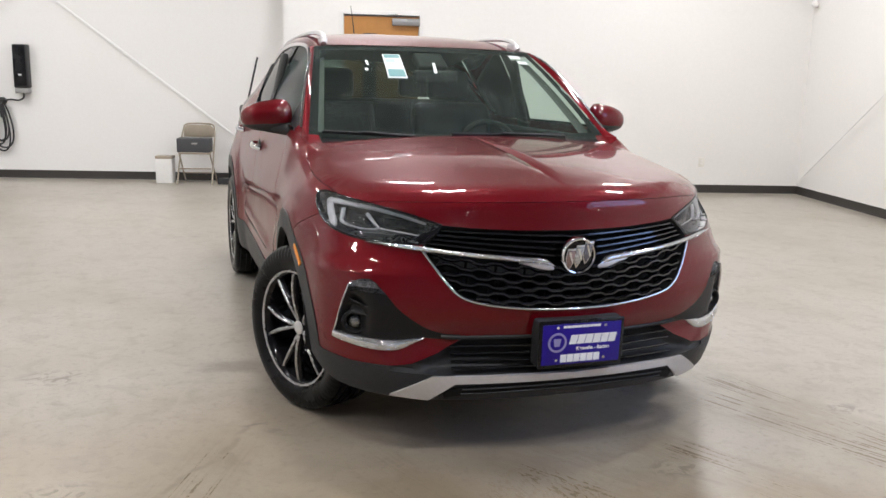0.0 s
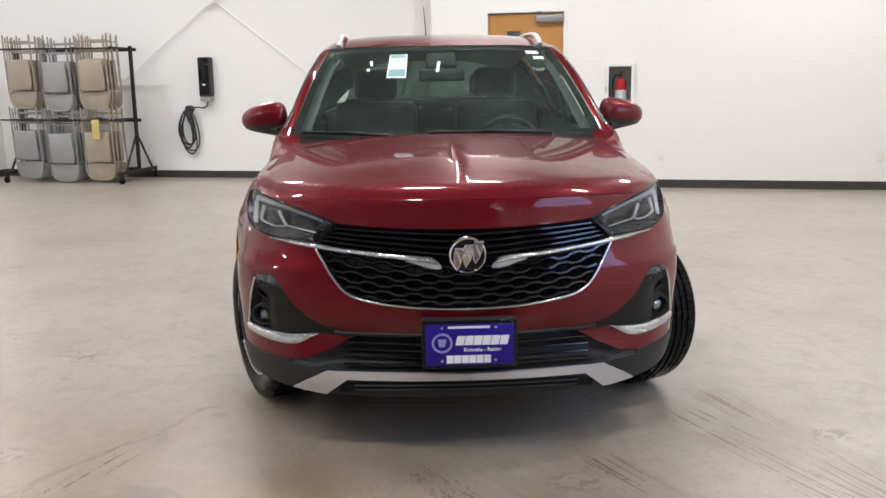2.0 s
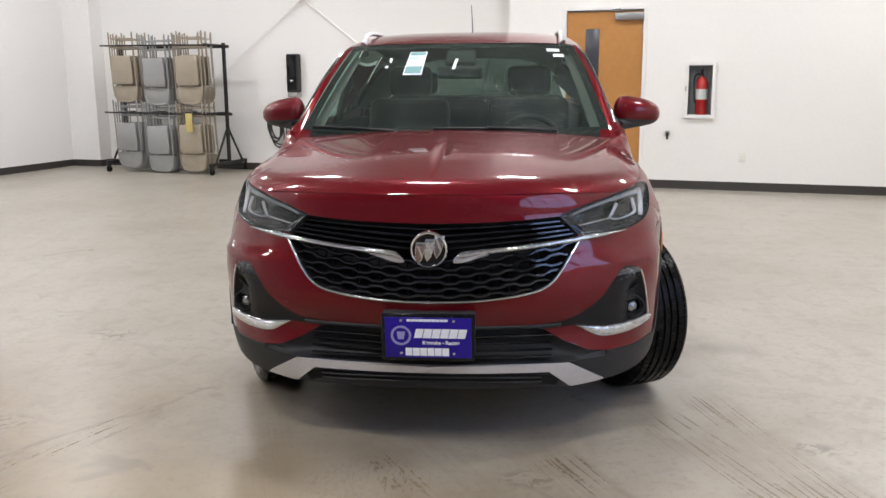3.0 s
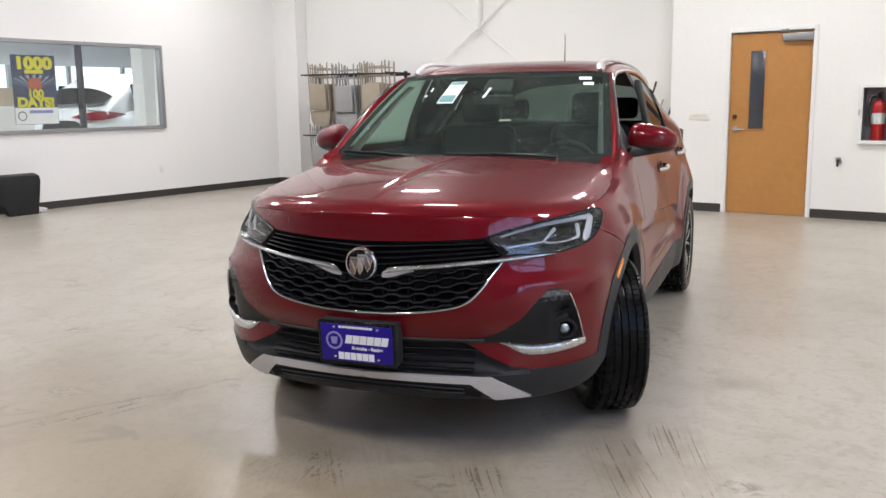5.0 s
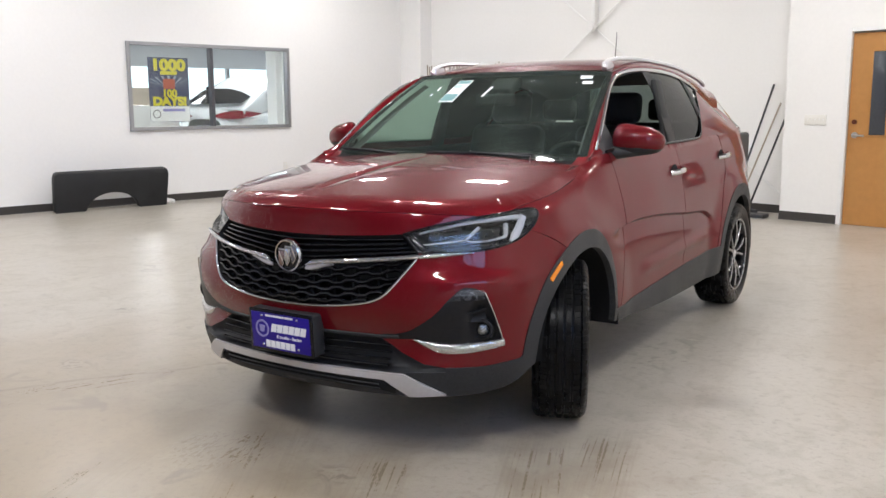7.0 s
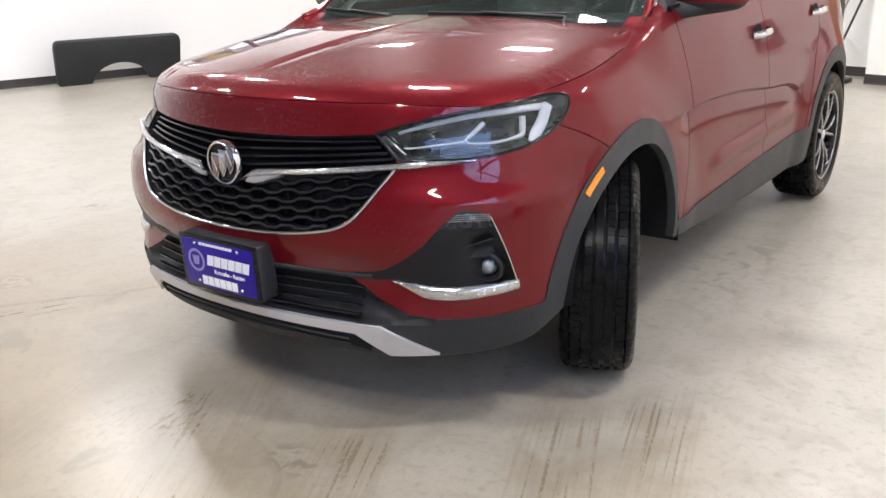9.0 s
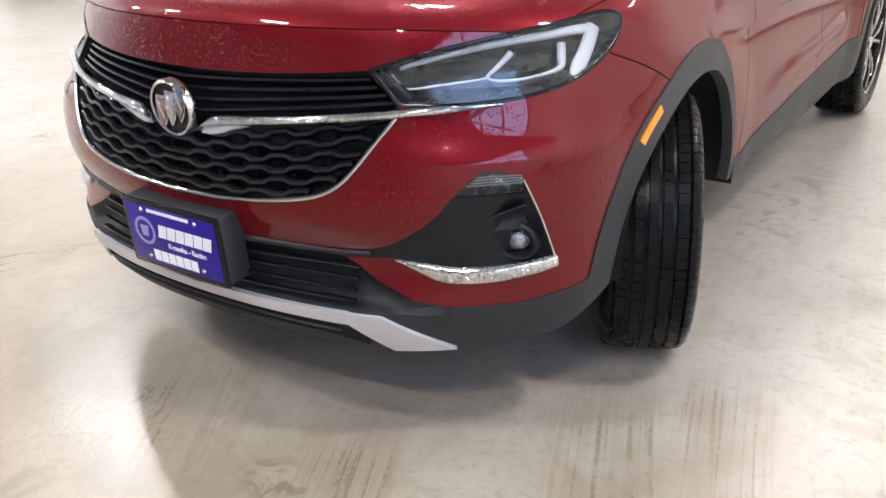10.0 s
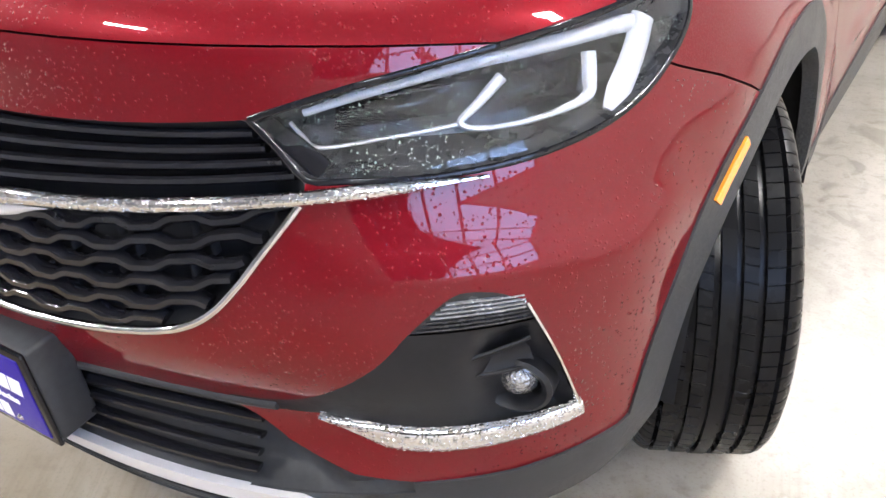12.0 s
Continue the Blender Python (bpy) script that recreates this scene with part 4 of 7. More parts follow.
pa = M["paint"]
fascia = part("front_bumper", both_halves(panel("fascia")), pa, car, "glossy red painted bumper skin")
dusty = M["dusty_paint"]
fenders = pair("fender", panel("fender"), dusty, car, "red fender with dried road spray")
fdoors = pair("front_door", panel("front_door"), dusty, car)
rdoors = pair("rear_door", panel("rear_door"), dusty, car)
pair("rear_quarter_panel", panel("quarter"), dusty, car)
clad = part("lower_cladding", both_halves(panel("clad", 0.004, 0.03)), M["clad"], car, "matt black plastic wheel arch and sill cladding")
part("skid_plate", both_halves(panel("skid", 0.014, 0.02)), M["satin"], car, "satin silver skid plate trim")
pair("side_marker", panel("amber", 0.008, 0.01), M["amber"], car, "amber side marker lens")

# hood: the part of the skin above the cut, and the top sheet
hood_bm = panel("hood")
AH = sy(0.285, 1.0)[0]
rimxy = [p for p in OUTLINE[190:510][::-1] if p[0] <= AH]
front_line = [skin(a, z) for a, z in rimxy]
corner = front_line[-1]


def cowl_y(x):
    return 0.222 + (corner.y - 0.222) * (abs(x) / corner.x) ** 2.2


rear_line = [(x, cowl_y(x)) for x in np.linspace(corner.x, 0.0, 30)]
poly = [(max(p.x, 0.0), p.y) for p in front_line] + [(float(x), float(y)) for x, y in rear_line[1:]]


def hood_sheet():
    from mathutils.geometry import delaunay_2d_cdt
    n = len(poly)
    g = np.array([(x, y) for x in np.arange(0.02, 0.9, 0.03) for y in np.arange(-0.9, 0.35, 0.03)])
    g = g[inside(poly, g)]
    b = np.array(poly)
    d = np.sqrt(((g[:, None] - b[None]) ** 2).sum(2).min(1))
    g = g[d > 0.012]
    mid = [(0.0, y) for y in np.arange(poly[0][1] + 0.03, poly[-1][1] - 0.01, 0.03)]
    vs = [Vector(p) for p in poly] + [Vector((float(a), float(c))) for a, c in g] + [Vector(p) for p in mid]
    out = delaunay_2d_cdt(vs, [(i, (i + 1) % n) for i in range(n)], [], 1, 1e-6)
    bm = bmesh.new()
    hs = [bm.verts.new((v.x, v.y, hood_z(v.x, v.y))) for v in out[0]]
    # the rim takes its height from the skin, so that the two sheets meet
    for k, ids in enumerate(out[3]):
        if ids and ids[0] < len(front_line):
            hs[k].co = front_line[ids[0]]
            hs[k].co.x = max(hs[k].co.x, 0.0) if ids[0] else 0.0
    for f in out[2]:
        bm.faces.new([hs[i] for i in f])
    bmesh.ops.recalc_face_normals(bm, faces=bm.faces)
    for f in bm.faces:
        if f.normal.z < 0:
            f.normal_flip()
    return bm


sheet = hood_sheet()
tmp = bpy.data.meshes.new("tmp")
sheet.to_mesh(tmp)
sheet.free()
hood_bm.from_mesh(tmp)
bpy.data.meshes.remove(tmp)
bmesh.ops.remove_doubles(hood_bm, verts=[v for v in hood_bm.verts if v.co.z > 0.93], dist=1.2e-3)
hood = part("hood", both_halves(hood_bm), pa, car, "red hood beaded with water")

# ---------------------------------------------------------------- the car: glasshouse
DLO_X = Spline([0.37, 0.6, 0.87, 1.3, 2.0, 2.9], [0.764, 0.708, 0.640, 0.615, 0.610, 0.592])
DLO_Z = Spline([0.37, 0.5, 0.7, 0.9, 1.1, 1.5, 2.0, 2.4, 2.9], [1.134, 1.235, 1.385, 1.490, 1.533, 1.553, 1.530, 1.465, 1.33])
ROOF_Z = Spline([1.0, 1.25, 1.55, 2.0, 2.6, 3.1], [1.542, 1.595, 1.625, 1.622, 1.585, 1.52])


def dlo(y):
    return Vector((DLO_X(y), y, DLO_Z(y)))


def belt_pt(y):
    a = LF + y - Y0
    return skin(a, top_of(a)[0])


WS = {"bx": 0.744, "by": 0.322, "bz": 1.100, "tx": 0.596, "ty": 1.0, "tz": 1.528, "cby": 0.235, "cbz": 1.092, "cty": 0.965, "ctz": 1.540}


def screen(u, v):
    """The windscreen, u from -1 to 1 across, v from its foot to its head."""
    xe = WS["bx"] + (WS["tx"] - WS["bx"]) * v
    ye, ze = WS["by"] + (WS["ty"] - WS["by"]) * v, WS["bz"] + (WS["tz"] - WS["bz"]) * v
    yc, zc = WS["cby"] + (WS["cty"] - WS["cby"]) * v, WS["cbz"] + (WS["ctz"] - WS["cbz"]) * v
    b = 0.022 * 4 * v * (1 - v)
    return Vector((u * xe, yc + (ye - yc) * u * u, zc + (ze - zc) * u * u + b))


ws = part("windshield", grid_mesh(lambda u, v: screen(2 * u - 1, v), 40, 24), M["windshield"], car, "wet green-tinted windscreen beaded with water")
ws.visible_shadow = False


def frit(u, v):
    return screen(u, v) + Vector((0, 0.004, -0.006))


bm = bmesh.new()
grid_mesh(lambda s, t: frit(-1 + 2 * s, 0.065 * t), 40, 3, bm)
grid_mesh(lambda s, t: frit(-1 + 2 * s, 0.95 + 0.05 * t), 40, 2, bm)
for sgn in (-1, 1):
    grid_mesh(lambda s, t: frit(sgn * (0.945 + 0.055 * s), 0.065 + 0.885 * t), 2, 20, bm)
part("windshield_frit", bm, M["dark"], ws, "black ceramic border of the windscreen")

# A pillars
bm = grid_mesh(lambda u, v: (lambda o, i: o.lerp(i, u) + Vector((0.35, -0.25, 0.5)) * (0.008 * 4 * u * (1 - u)))(dlo(0.37 + 0.63 * v), screen(1, v)), 8, 30)
bmesh.ops.recalc_face_normals(bm, faces=bm.faces)
pair("a_pillar", bm, pa, car)
# the fender's top corner between hood, door and pillar
bm = grid_mesh(lambda u, v: (lambda o, i: o.lerp(i, u) + Vector((0.2, 0, 0.5)) * (0.012 * 4 * u * (1 - u)))(belt_pt(0.275 + 0.13 * v), Vector((corner.x, corner.y, corner.z)).lerp(dlo(0.40), v) if v > 0.999 else Vector((corner.x, corner.y, corner.z)).lerp(screen(1, 0.02), min(v * 1.6, 1)).lerp(dlo(0.40), max(0, v - 0.6) / 0.4)), 5, 12)
pair("pillar_foot", bm, pa, car)




def cowl_corner(u, v):
    x = 0.69 + (corner.x - 0.69) * u
    low = Vector((x, cowl_y(x), hood_z(x, cowl_y(x)) - 0.003)).lerp(corner, sstep(0.6, 1.0, u))
    high = screen(0.94 + 0.06 * min(u * 1.5, 1.0), 0.03).lerp(dlo(0.40), max(0.0, (u - 0.66) / 0.34))
    return low.lerp(high, v) + Vector((0, 0, -0.006 * math.sin(math.pi * v) * (1 - u)))


bm = grid_mesh(cowl_corner, 12, 4)
bmesh.ops.recalc_face_normals(bm, faces=bm.faces)
pair("cowl_corner", bm, pa, car)


# roof
def roof(u, v):
    y = 1.0 + 2.05 * v
    t = u * math.pi
    x = DLO_X(y) * math.copysign(abs(math.cos(t)) ** (2 / 2.7), math.cos(t))
    z = DLO_Z(y) + (ROOF_Z(y) - DLO_Z(y)) * math.sin(t) ** (2 / 2.7)
    return Vector((x, y, z))


roof_ob = part("roof", grid_mesh(roof, 48, 34), pa, car, "red painted roof")
part("headliner", grid_mesh(lambda u, v: roof(0.03 + 0.94 * u, 0.01 + 0.98 * v) + Vector((0, 0, -0.03)), 24, 12), M["headliner"], car)


# rear end: hatch and back glass, closing the body
def back(u, v):
    t = u * math.pi
    top = roof(u, 1.0)
    b = belt_pt(3.38)
    low = Vector((b.x * math.cos(t), 3.38 + 0.03 * math.sin(t), b.z))
    return top.lerp(low, v)


part("rear_window", grid_mesh(back, 24, 8), M["back_glass"], car, "dark tinted rear window")
bm = grid_mesh(lambda u, v: Vector((0.655 * (2 * u - 1), 3.40 - 0.05 * (2 * u - 1) ** 2, 0.3 + 0.88 * v)), 12, 6)
part("tailgate", bm, pa, car)


def glass_y(y0, y1, nu, v0=0.0, v1=1.0, inset=0.006, bow=0.018):
    def f(u, v):
        y = y0 + (y1 - y0) * u
        a, b = belt_pt(y), dlo(y)
        lo, hi = v0(y) if callable(v0) else v0, v1(y) if callable(v1) else v1
        k = lo + (hi - lo) * v
        p = a.lerp(b, k)
        p.x += bow * 4 * k * (1 - k) * min(1, (b.z - a.z) / 0.3) - inset
        return p
    return grid_mesh(f, nu, 10)


bm = glass_y(0.40, 1.36, 24)
part("front_window", mirrored(bm), M["side_glass"], fdoors[1], "closed side window glass")
bm.free()


def kick(y):
    """How far the foot of the side glass sweeps up behind the rear door."""
    return 0.92 * sstep(1.90, 2.42, y)


rg = pair("rear_window_glass", glass_y(1.48, 2.08, 16, v0=kick), M["tint"], car, "dark tinted side glass")
pair("b_pillar_trim", glass_y(1.36, 1.48, 4, inset=-0.001), M["trim"], car, "black pillar trim")
pair("quarter_trim", glass_y(2.08, 2.14, 3, v0=kick, inset=-0.001), M["trim"], car)
pair("quarter_glass", glass_y(2.14, 2.42, 8, v0=kick), M["tint"], car)
pair("c_pillar", glass_y(1.90, 2.42, 12, v1=kick, inset=-0.001), M["dusty_paint"], car)
pair("d_pillar", glass_y(2.42, 3.05, 8, inset=-0.001), M["dusty_paint"], car)

pair("rear_pillar_lining", glass_y(1.95, 2.42, 10, v1=kick, inset=0.03), M["pillar_cloth"], car)
pair("rear_pillar_lining", glass_y(2.42, 3.03, 8, inset=0.03), M["pillar_cloth"], car)
pair("cargo_side_trim", box((0.74, 2.78, 0.86), (0.05, 1.10, 0.58), 0.02), M["interior"], car)


def side_out(p):
    return Vector((1, 0, 0.25))


# chrome round the side glass: along the belt and over the arch of the windows
ys = list(np.linspace(0.385, 2.44, 60))
upper = [dlo(y) + Vector((0.004, 0, -0.006)) for y in ys]
lower = [belt_pt(y).lerp(dlo(y), kick(y)) + Vector((0.004, 0, 0.006)) for y in np.linspace(0.42, 2.42, 60)]
pair("window_trim", add_ribbon(bmesh.new(), upper, [side_out(p) for p in upper], 0.022, 0.009), M["chrome"], car, "chrome window surround")
pair("belt_trim", add_ribbon(bmesh.new(), lower, [side_out(p) for p in lower], 0.016, 0.010), M["gloss"], car, "black belt moulding")

# roof rails: a bar on two feet
rail = [Vector((0.544, 1.01, 1.540)), Vector((0.538, 1.04, 1.566)), Vector((0.536, 1.11, 1.588)), Vector((0.536, 1.3, 1.604)), Vector((0.536, 1.7, 1.606)), Vector((0.536, 2.2, 1.586)), Vector((0.536, 2.6, 1.540)), Vector((0.536, 2.78, 1.510)), Vector((0.538, 2.85, 1.485))]
rp = catmull(rail, 8)
n = len(rp)
bm = add_ribbon(bmesh.new(), rp, [Vector((0.15, -0.45 if i < 10 else (0.4 if i > n - 10 else 0), 1)) for i in range(n)], 0.030, 0.016)
rails = pair("roof_rail", bm, M["satin"], car, "satin silver roof rail")
for ob, sgn in zip(rails, (1, -1)):
    part("rail_foot", box((sgn * 0.538, 1.07, 1.555), (0.030, 0.11, 0.05), 0.01), M["satin"], ob)

# antenna
part("antenna", tube([(-0.02, 2.58, 1.58), (-0.025, 2.60, 1.62), (-0.035, 2.65, 1.80), (-0.041, 2.67, 1.868)], [0.008, 0.005, 0.0028, 0.0022]), M["trim"], car, "thin black roof antenna")

# cowl with wipers
bm = grid_mesh(lambda u, v: (lambda x: Vector((x, cowl_y(x) - 0.01, hood_z(abs(x), cowl_y(x)) - 0.022)).lerp(screen(x / 0.735, 0.035) + Vector((0, 0, -0.006)), v))((2 * u - 1) * 0.70), 30, 4)
part("cowl_panel", bm, M["dark"], car, "black plastic cowl under the windscreen")


def wiper(u0, u1, v0, v1, name):
    pts = [screen(u0 + (u1 - u0) * i / 14, v0 + (v1 - v0) * i / 14) + Vector((0, -0.006, 0.014)) for i in range(15)]
    b = part(name, add_ribbon(bmesh.new(), pts, [Vector((0, -0.5, 0.85))] * 15, 0.011, 0.010), M["trim"], car, "black windscreen wiper blade")
    m1 = pts[6]
    part("wiper_arm", tube([screen(u1, 0.0) + Vector((0, -0.03, 0.0)), screen(u1, 0.01) + Vector((0, -0.02, 0.015)), m1 + Vector((0, -0.010, 0.010)), m1], [0.009, 0.007, 0.005, 0.005]), M["trim"], b)


wiper(-0.12, 0.66, 0.030, 0.022, "wiper")
wiper(-0.92, -0.36, 0.030, 0.012, "wiper")


# mirrors
def mirror_shell(u, v):
    t, f = u * 2 * math.pi, v * math.pi
    x, y, z = math.cos(t) * math.sin(f), math.sin(t) * math.sin(f), math.cos(f)
    sx = math.copysign(abs(x) ** (0.8 if x > 0 else 0.5), x)
    sz = math.copysign(abs(z) ** 0.8, z)
    return Vector((0.895 + 0.118 * sx, 0.60 + 0.085 * y * (0.85 if y < 0 else 0.55) + 0.03 * sx, 1.178 + ((0.080 - 0.022 * sx) if sz > 0 else 0.060) * sz))


bm = grid_mesh(mirror_shell, 28, 18)
bmesh.ops.remove_doubles(bm, verts=bm.verts, dist=1e-5)
bmesh.ops.bisect_plane(bm, geom=bm.verts[:] + bm.edges[:] + bm.faces[:], plane_co=(0.9, 0.6, 1.150), plane_no=(0.1, 0, 1), clear_inner=True)
bmesh.ops.recalc_face_normals(bm, faces=bm.faces)
caps = pair("mirror_cap", bm, pa, car, "red painted mirror cap")
bm = grid_mesh(lambda u, v: (mirror_shell(u, v) - Vector((0.897, 0.60, 1.185))) * 0.985 + Vector((0.897, 0.60, 1.182)), 28, 18)
bmesh.ops.remove_doubles(bm, verts=bm.verts, dist=1e-5)
bmesh.ops.bisect_plane(bm, geom=bm.verts[:] + bm.edges[:] + bm.faces[:], plane_co=(0.9, 0.6, 1.153), plane_no=(0.1, 0, 1), clear_outer=True)
add_tube(bm, [(0.760, 0.50, 1.120), (0.81, 0.535, 1.128), (0.877, 0.58, 1.138), (0.937, 0.60, 1.14)], [0.032, 0.030, 0.030, 0.022], 12)
pair("mirror_foot", bm, M["trim"], car, "black plastic mirror base")
bm = glass_y(0.385, 0.56, 5, inset=-0.003, bow=0.012)
pair("mirror_sail", bm, M["trim"], car)

# door handles, each over a flat dark disc for the shade in its scoop
for y, z in ((1.335, 0.990), (2.31, 1.028)):
    p = skin(LF + y - Y0, z)
    nn = skin_normal(LF + y - Y0, z)
    bm = grid_mesh(lambda u, v: p + Vector((0.0015, 0, 0)) + Vector((0, 0.060 * math.cos(u * 2 * math.pi) * v - 0.03, 0.040 * math.sin(u * 2 * math.pi) * v)) + nn * (0.001 - 0.0008 * (1 - v)), 24, 3)
    pair("handle_shade", bm, M["dark"], car)
    hp = catmull([p + Vector((0.002, -0.085, -0.006)), p + Vector((0.032, -0.055, 0)), p + Vector((0.040, 0.0, 0.004)), p + Vector((0.034, 0.06, 0.006)), p + Vector((0.004, 0.10, 0.008))], 6)
    pair("door_handle", add_ribbon(bmesh.new(), hp, [Vector((1, 0, 0.3))] * len(hp), 0.030, 0.010), M["chrome"], car, "chrome door handle")

# cabin, seen dimly through the glass
part("cabin_floor", box((0, 1.5, 0.36), (1.5, 3.2, 0.06)), M["dark"], car)
part("engine_bay", box((0, -0.22, 0.56), (1.05, 0.72, 0.62), 0.05), M["dark"], car)
part("dashboard", grid_mesh(lambda u, v: Vector(((2 * u - 1) * 0.70, 0.30 + 0.62 * v, 1.075 - 0.06 * v * v - 0.20 * max(0, v - 0.75) * 4 + 0.02 * (1 - (2 * u - 1) ** 2))), 24, 12), M["interior"], car, "black dashboard top")
part("firewall", box((0, 0.62, 0.70), (1.42, 0.5, 0.5), 0.05), M["interior"], car)
wheel_bm = tube([(0.37 + 0.18 * math.cos(t), 0.93 + 0.075 * math.sin(t), 0.98 + 0.165 * math.sin(t)) for t in np.linspace(0, 2 * math.pi, 33)[:-1]], 0.016, 10, True)
add_box(wheel_bm, (0.37, 0.92, 0.97), (0.16, 0.05, 0.12), 0.02)
add_box(wheel_bm, (0.37, 0.93, 0.975), (0.34, 0.02, 0.035), 0.008)
part("steering_wheel", wheel_bm, M["interior"], car)


def seat_part(x, y, w):
    bm = bmesh.new()
    add_box(bm, (x, y, 0.62), (w, 0.52, 0.18), 0.06, seg=3)
    add_box(bm, (x, y + 0.33, 0.93), (w, 0.16, 0.62), 0.06, Matrix.Rotation(radians(-16), 4, "X"), 3)
    return bm


for x in (-0.37, 0.37):
    s = part("front_seat", seat_part(x, 1.25, 0.50), M["seat"], car, "dark front seat")
    bm = box((x, 1.70, 1.335), (0.27, 0.10, 0.19), 0.045, Matrix.Rotation(radians(-12), 4, "X"), 3)
    add_cyl(bm, (x - 0.06, 1.68, 1.18), (x - 0.06, 1.70, 1.30), 0.007)
    add_cyl(bm, (x + 0.06, 1.68, 1.18), (x + 0.06, 1.70, 1.30), 0.007)
    part("headrest", bm, M["seat"], s)
s = part("rear_seat", seat_part(0, 2.05, 1.26), M["seat"], car)
for x in (-0.4, 0.4):
    part("headrest", box((x, 2.50, 1.32), (0.26, 0.09, 0.15), 0.04, seg=3), M["seat"], s)
part("rear_view_mirror", add_tube(box((0, 0.80, 1.385), (0.24, 0.035, 0.065), 0.015), [(0, 0.82, 1.40), (0, 0.87, 1.45)], 0.012), M["interior"], car)
part("sensor_housing", box((0, 0.905, 1.455), (0.16, 0.16, 0.05), 0.015, Matrix.Rotation(radians(28), 4, "X")), M["interior"], car)
for sgn in (-1, 1):
    bm = grid_mesh(lambda u, v: screen(sgn * (0.965 - 0.070 * u), 0.04 + 0.90 * v) + Vector((0, 0.035 + 0.02 * u, -0.030 - 0.012 * math.sin(math.pi * u))), 5, 16)
    part("a_pillar_lining", bm, M["pillar_cloth"], car, "dark grey pillar lining inside the windscreen")
    part("door_card", box((sgn * 0.765, 1.35, 0.80), (0.06, 1.75, 0.60), 0.02), M["interior"], car)
    part("pillar_lining", box((sgn * 0.735, 1.42, 1.28), (0.03, 0.12, 0.44), 0.012, Matrix.Rotation(radians(-sgn * 13), 4, "Y")), M["interior"], car)

# underbody and wheel wells
bm = box((0, 1.25, 0.30), (1.30, 3.9, 0.05), 0.02)
part("underbody", bm, M["dark"], car)
for yc in (0.0, WHEELBASE):
    bm = bmesh.new()
    f = lambda u, v: Vector((0.885 - 0.40 * v, yc + 0.412 * math.cos(math.pi * (1.0 - 1.02 * u)), HUB_Z + 0.412 * math.sin(math.pi * (1.0 - 1.02 * u))))
    grid_mesh(f, 28, 3, bm)
    add_box(bm, (0.47, yc, 0.52), (0.03, 0.82, 0.56))
    pair("wheel_well", bm, M["dark"], car)

# ---------------------------------------------------------------- wheels
TYRE_R, TYRE_W, RIM_R = 0.347, 0.225, 0.242


def tyre_mesh():
    w = TYRE_W / 2
    prof = [(RIM_R - 0.006, -w * 0.80), (RIM_R + 0.012, -w * 0.93), (0.285, -w * 1.03), (0.312, -w * 1.02), (0.330, -w * 0.95), (0.3395, -w * 0.86), (0.3430, -w * 0.78)]
    # ribs and four grooves across the tread
    t = []
    for c, half in ((-0.60, 0.125), (-0.285, 0.105), (0.0, 0.105), (0.285, 0.105), (0.60, 0.125)):
        r = TYRE_R - 0.004 * abs(c)
        t += [(r - 0.009, (c - half) * w), (r, (c - half + 0.012) * w), (r, (c + half - 0.012) * w), (r - 0.009, (c + half) * w)]
    half_prof = prof + t[0:1] + t[1:-1] + t[-1:] + [(r, -x) for r, x in prof[::-1]]
    first, last = len(prof), len(prof) + len(t) - 1

    # sharp cuts across the shoulders and fine sipes in the ribs
    pitch = 84
    cuts = (0.0, 0.03, 0.08, 0.11, 0.4, 0.7)
    steps = [(k + c) / pitch for k in range(pitch) for c in cuts]

    def notch(i, j):
        k = j % len(cuts)
        if first - 4 <= i <= first + 2 or last - 2 <= i <= last + 4:
            return 0.0026 if k in (1, 2) else 0.0
        if first + 4 <= i <= last - 4 and (i - first) % 4 in (1, 2):
            rib = (i - first) // 4
            return 0.0013 if k in (1, 2) and rib != 2 else 0.0
        return 0.0

    def skew(x):
        return 0.035 * math.sin(2.2 * x / w) - 0.05 * max(abs(x) / w - 0.5, 0.0)

    return lathe(half_prof, 0, False, notch, steps, skew)


